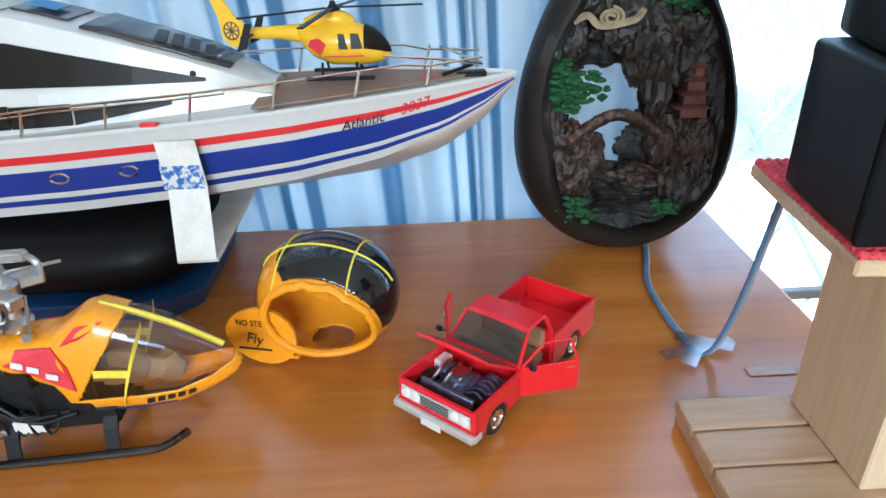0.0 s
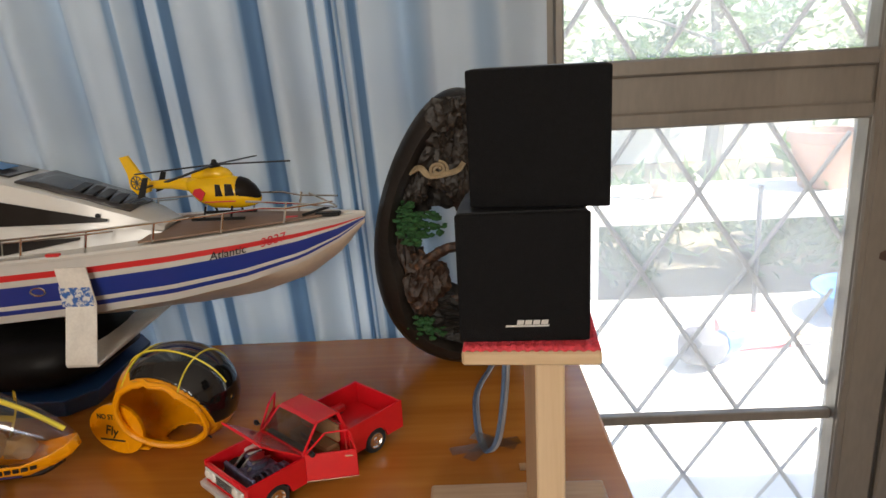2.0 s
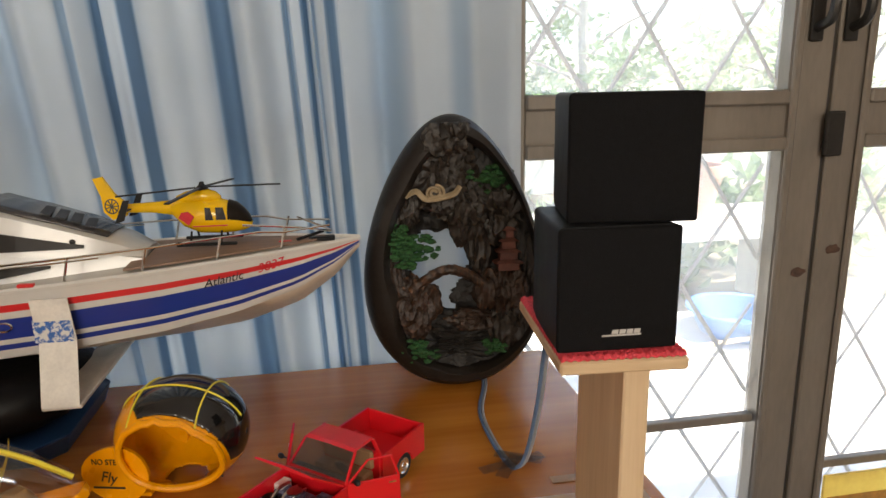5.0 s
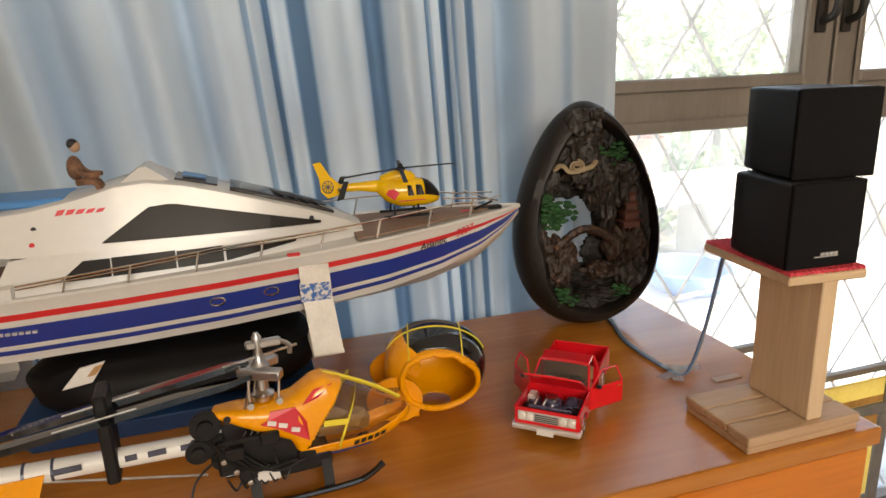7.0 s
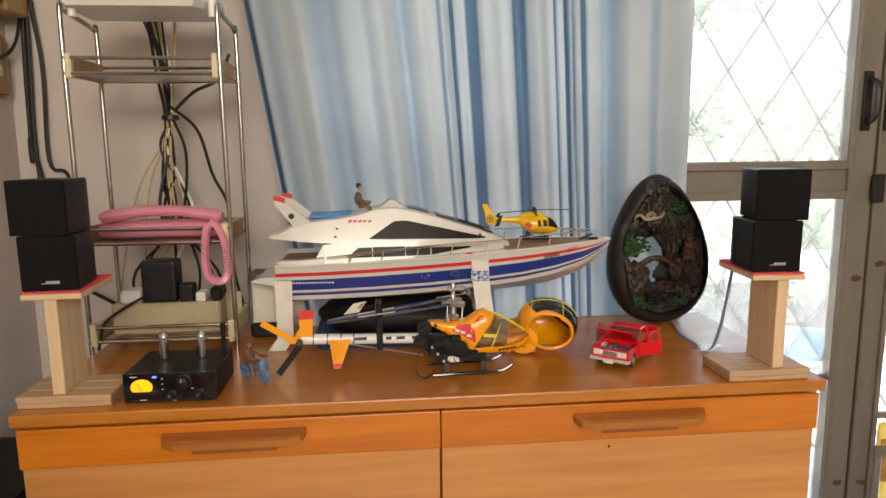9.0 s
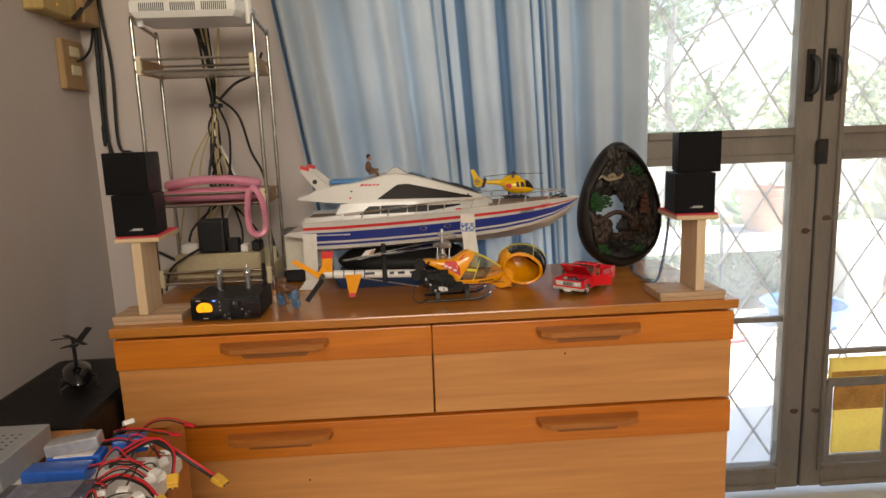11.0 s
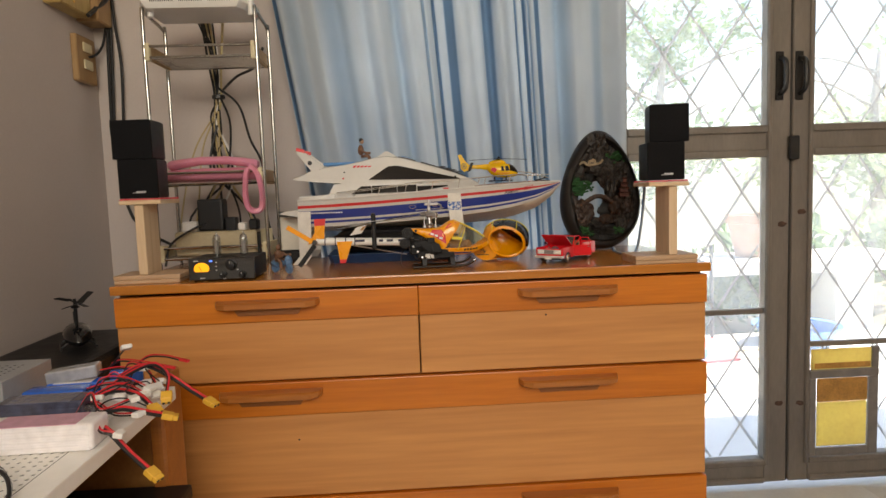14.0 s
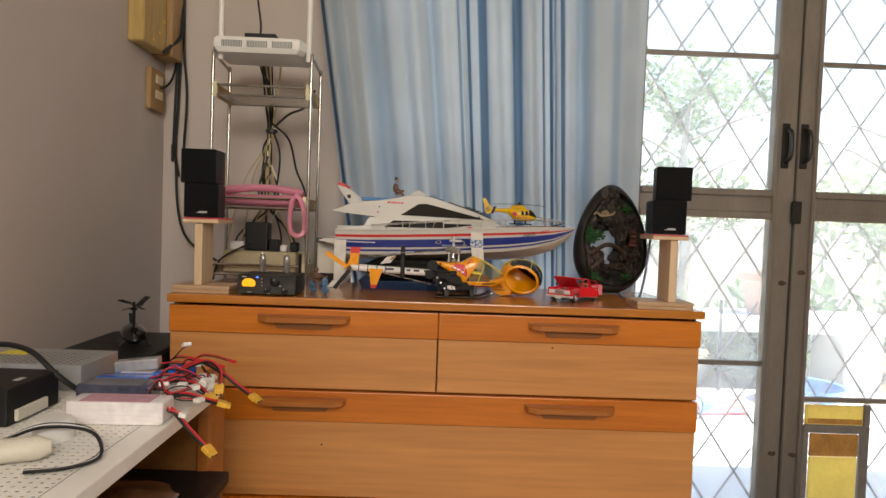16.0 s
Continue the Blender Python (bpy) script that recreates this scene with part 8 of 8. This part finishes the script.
# ---- garden outside the door ----
structure("ground", box((-40, BACK + 0.2, -0.22), (45, 60, -0.12)), "ground", "garden earth reaching to the horizon")
structure("patio", box((-3, BACK + 0.16, -0.12), (5.5, 2.95, -0.065)), "patio", "white tiled patio outside the door")
structure("garden_wall", box((-6, 7.4, -0.12), (9, 7.6, 1.1), 0.01), "render_white", "white garden wall", category="wall")
bench = thing("stone_bench", pose(1.35, 3.05, -0.119), "white masonry ledge over a planting bed", "bench")
part("slab", box((-1.1, -0.12, 0.43), (1.6, 0.42, 0.52), 0.01), "render_white", bench)
part("pier", box((-0.72, -0.05, 0.0), (-0.50, 0.35, 0.4295), 0.006), "render_white", bench)
part("pier", box((1.1, -0.05, 0.0), (1.35, 0.35, 0.4295), 0.006), "render_white", bench)
pot = thing("flower_pot", pose(2.0, 3.2, 0.4015), "large terracotta flower pot on the white ledge", "pot")
part("pot", lathe([(0, 0), (0.11, 0), (0.16, 0.22), (0.18, 0.225), (0.18, 0.28), (0.155, 0.28), (0.14, 0.22), (0, 0.22)], None, 28), "terracotta", pot, "", True)
for k, (x, y, s) in enumerate(((1.08, 3.1, 0.05), (1.17, 3.12, 0.06), (1.00, 3.15, 0.045))):
    st = thing("garden_stone", pose(x, y, 0.4015), "pale rounded stone on the white ledge", "stone", "stones on the ledge")
    bm = bmesh.new()
    rough_ball(bm, (0, 0, s * 0.7), (s, s, s * 0.75), k + 2, 0.25)
    part("stone", bm, "terracotta" if k == 1 else "skirt", st, "", True)
dp = thing("dustpan", pose(1.34, 2.40, -0.0645, 0, 0, 8), "red dustpan with an upright grey handle on the patio", "dustpan")
bm = bmesh.new()
rings(bm, [[(-0.13, -0.07, 0.0), (0.13, -0.07, 0.0), (0.13, -0.07, 0.012), (-0.13, -0.07, 0.012)], [(-0.12, 0.07, 0.0), (0.12, 0.07, 0.0), (0.12, 0.07, 0.10), (-0.12, 0.07, 0.10)], [(-0.08, 0.10, 0.0), (0.08, 0.10, 0.0), (0.08, 0.10, 0.09), (-0.08, 0.10, 0.09)]])
part("pan", bm, "dust_red", dp)
part("handle", tube([(0.06, 0.09, 0.05), (0.07, 0.12, 0.62)], 0.011, 8, 1), "dkgrey", dp)
br = thing("broom", pose(1.08, 2.22, -0.0645), "grey-headed broom lying on the patio with a pale stick", "broom")
bm = bmesh.new()
rough_ball(bm, (0, 0, 0.075), (0.10, 0.09, 0.075), 3, 0.2)
part("head", bm, "grey_brush", br, "", True)
part("collar", lathe([(0.05, 0), (0.045, 0.05), (0.02, 0.09), (0, 0.09)], pose(0.085, 0.03, 0.075, 0, 90, 15), 14), "basin_blue", br, "pale blue collar")
part("stick", tube([(0.14, 0.045, 0.075), (1.2, 0.30, 0.03)], 0.011, 8, 1), "pine_h", br)
bs = thing("blue_basin", pose(1.95, 2.62, -0.0645), "blue plastic basin on the patio", "basin")
part("basin", lathe([(0, 0.004), (0.17, 0.004), (0.22, 0.11), (0.24, 0.115), (0.24, 0.125), (0.215, 0.12), (0.165, 0.012), (0, 0.012)], None, 28), "basin_blue", bs, "", True)


def leaf_cloud(bm, c, r, n, size, rng, droop=0.0, blade=0.35):
    """Many single leaves, each a bent pair of quads, filling an uneven volume."""
    for k in range(n):
        d = Vector((rng.gauss(0, 0.42), rng.gauss(0, 0.42), rng.gauss(0, 0.42)))
        p = Vector(c) + Vector((d.x * r[0], d.y * r[1], d.z * r[2]))
        a = Vector((rng.uniform(-1, 1), rng.uniform(-1, 1), rng.uniform(-0.6, 0.8) - droop)).normalized()
        b = a.cross(Vector((rng.uniform(-1, 1), rng.uniform(-1, 1), rng.uniform(0.2, 1)))).normalized()
        s = size * rng.uniform(0.6, 1.3)
        n3 = a.cross(b) * s * 0.12
        q = [p, p + a * s * 0.5 + b * s * blade * 0.5 + n3, p + a * s - n3, p + a * s * 0.5 - b * s * blade * 0.5 + n3]
        bm.faces.new([bm.verts.new(v) for v in q])


rng = random.Random(21)


def tree(x, y, h, spread, leaf, n, size):
    t = thing("garden_tree", pose(x, y, -0.12), "leafy garden tree behind the patio", "tree", "garden trees")
    bm = bmesh.new()
    add_tube(bm, [(0, 0, 0), (0.05, 0.02, h * 0.3), (-0.03, 0, h * 0.6), (0.04, 0.03, h * 0.85)], 0.10, 8, 4, 0, 0.03)
    for k in range(7):
        a = k * 2.4
        z = h * (0.35 + 0.07 * k)
        add_tube(bm, [(0, 0, z), (math.cos(a) * spread * 0.4, math.sin(a) * spread * 0.4, z + 0.25), (math.cos(a) * spread * 0.8, math.sin(a) * spread * 0.8, z + 0.35)], 0.024, 6, 3, 0, 0.005)
    part("trunk", bm, "bark", t, "", True)
    bm = bmesh.new()
    for k in range(16):
        a = rng.uniform(0, 6.28)
        rr = spread * rng.uniform(0.1, 0.9)
        leaf_cloud(bm, (math.cos(a) * rr, math.sin(a) * rr, h * rng.uniform(0.35, 1.0)), (spread * 0.27, spread * 0.27, 0.30), n // 16, size, rng, 0.2)
    part("crown", bm, leaf, t)


tree(0.2, 6.0, 2.4, 1.2, "leaf_pale", 1200, 0.14)
tree(2.6, 6.3, 3.0, 1.5, "leaf", 1800, 0.16)
tree(4.6, 5.6, 2.7, 1.4, "leaf_pale", 1500, 0.16)
tree(-2.0, 6.4, 2.5, 1.3, "leaf_pale", 900, 0.14)


def bush(x, y, r, h, leaf, n, size, blade):
    b = thing("garden_shrub", pose(x, y, -0.12), "low green shrub in the planting bed", "shrub", "shrubs in the bed")
    bm = bmesh.new()
    for k in range(6):
        leaf_cloud(bm, (rng.uniform(-r, r) * 0.6, rng.uniform(-r, r) * 0.4, h * rng.uniform(0.25, 0.8)), (r * 0.6, r * 0.5, h * 0.4), n // 6, size, rng, -0.3, blade)
    part("leaves", bm, leaf, b)


for x, y, r, h, lf, n, s, bl in ((1.05, 3.75, 0.35, 0.45, "leaf", 260, 0.22, 0.25), (1.55, 3.8, 0.35, 0.5, "leaf_pale", 260, 0.24, 0.18), (2.1, 3.75, 0.4, 0.55, "leaf", 300, 0.16, 0.4), (2.7, 3.9, 0.45, 0.6, "leaf", 260, 0.2, 0.3), (0.5, 3.9, 0.4, 0.5, "leaf_pale", 240, 0.2, 0.3), (1.1, 3.3, 0.15, 0.25, "leaf", 90, 0.12, 0.4), (1.9, 3.25, 0.2, 0.42, "leaf", 160, 0.10, 0.45), (3.3, 3.7, 0.4, 0.7, "leaf_pale", 240, 0.2, 0.3)):
    bush(x, y, r, h, lf, n, s, bl)
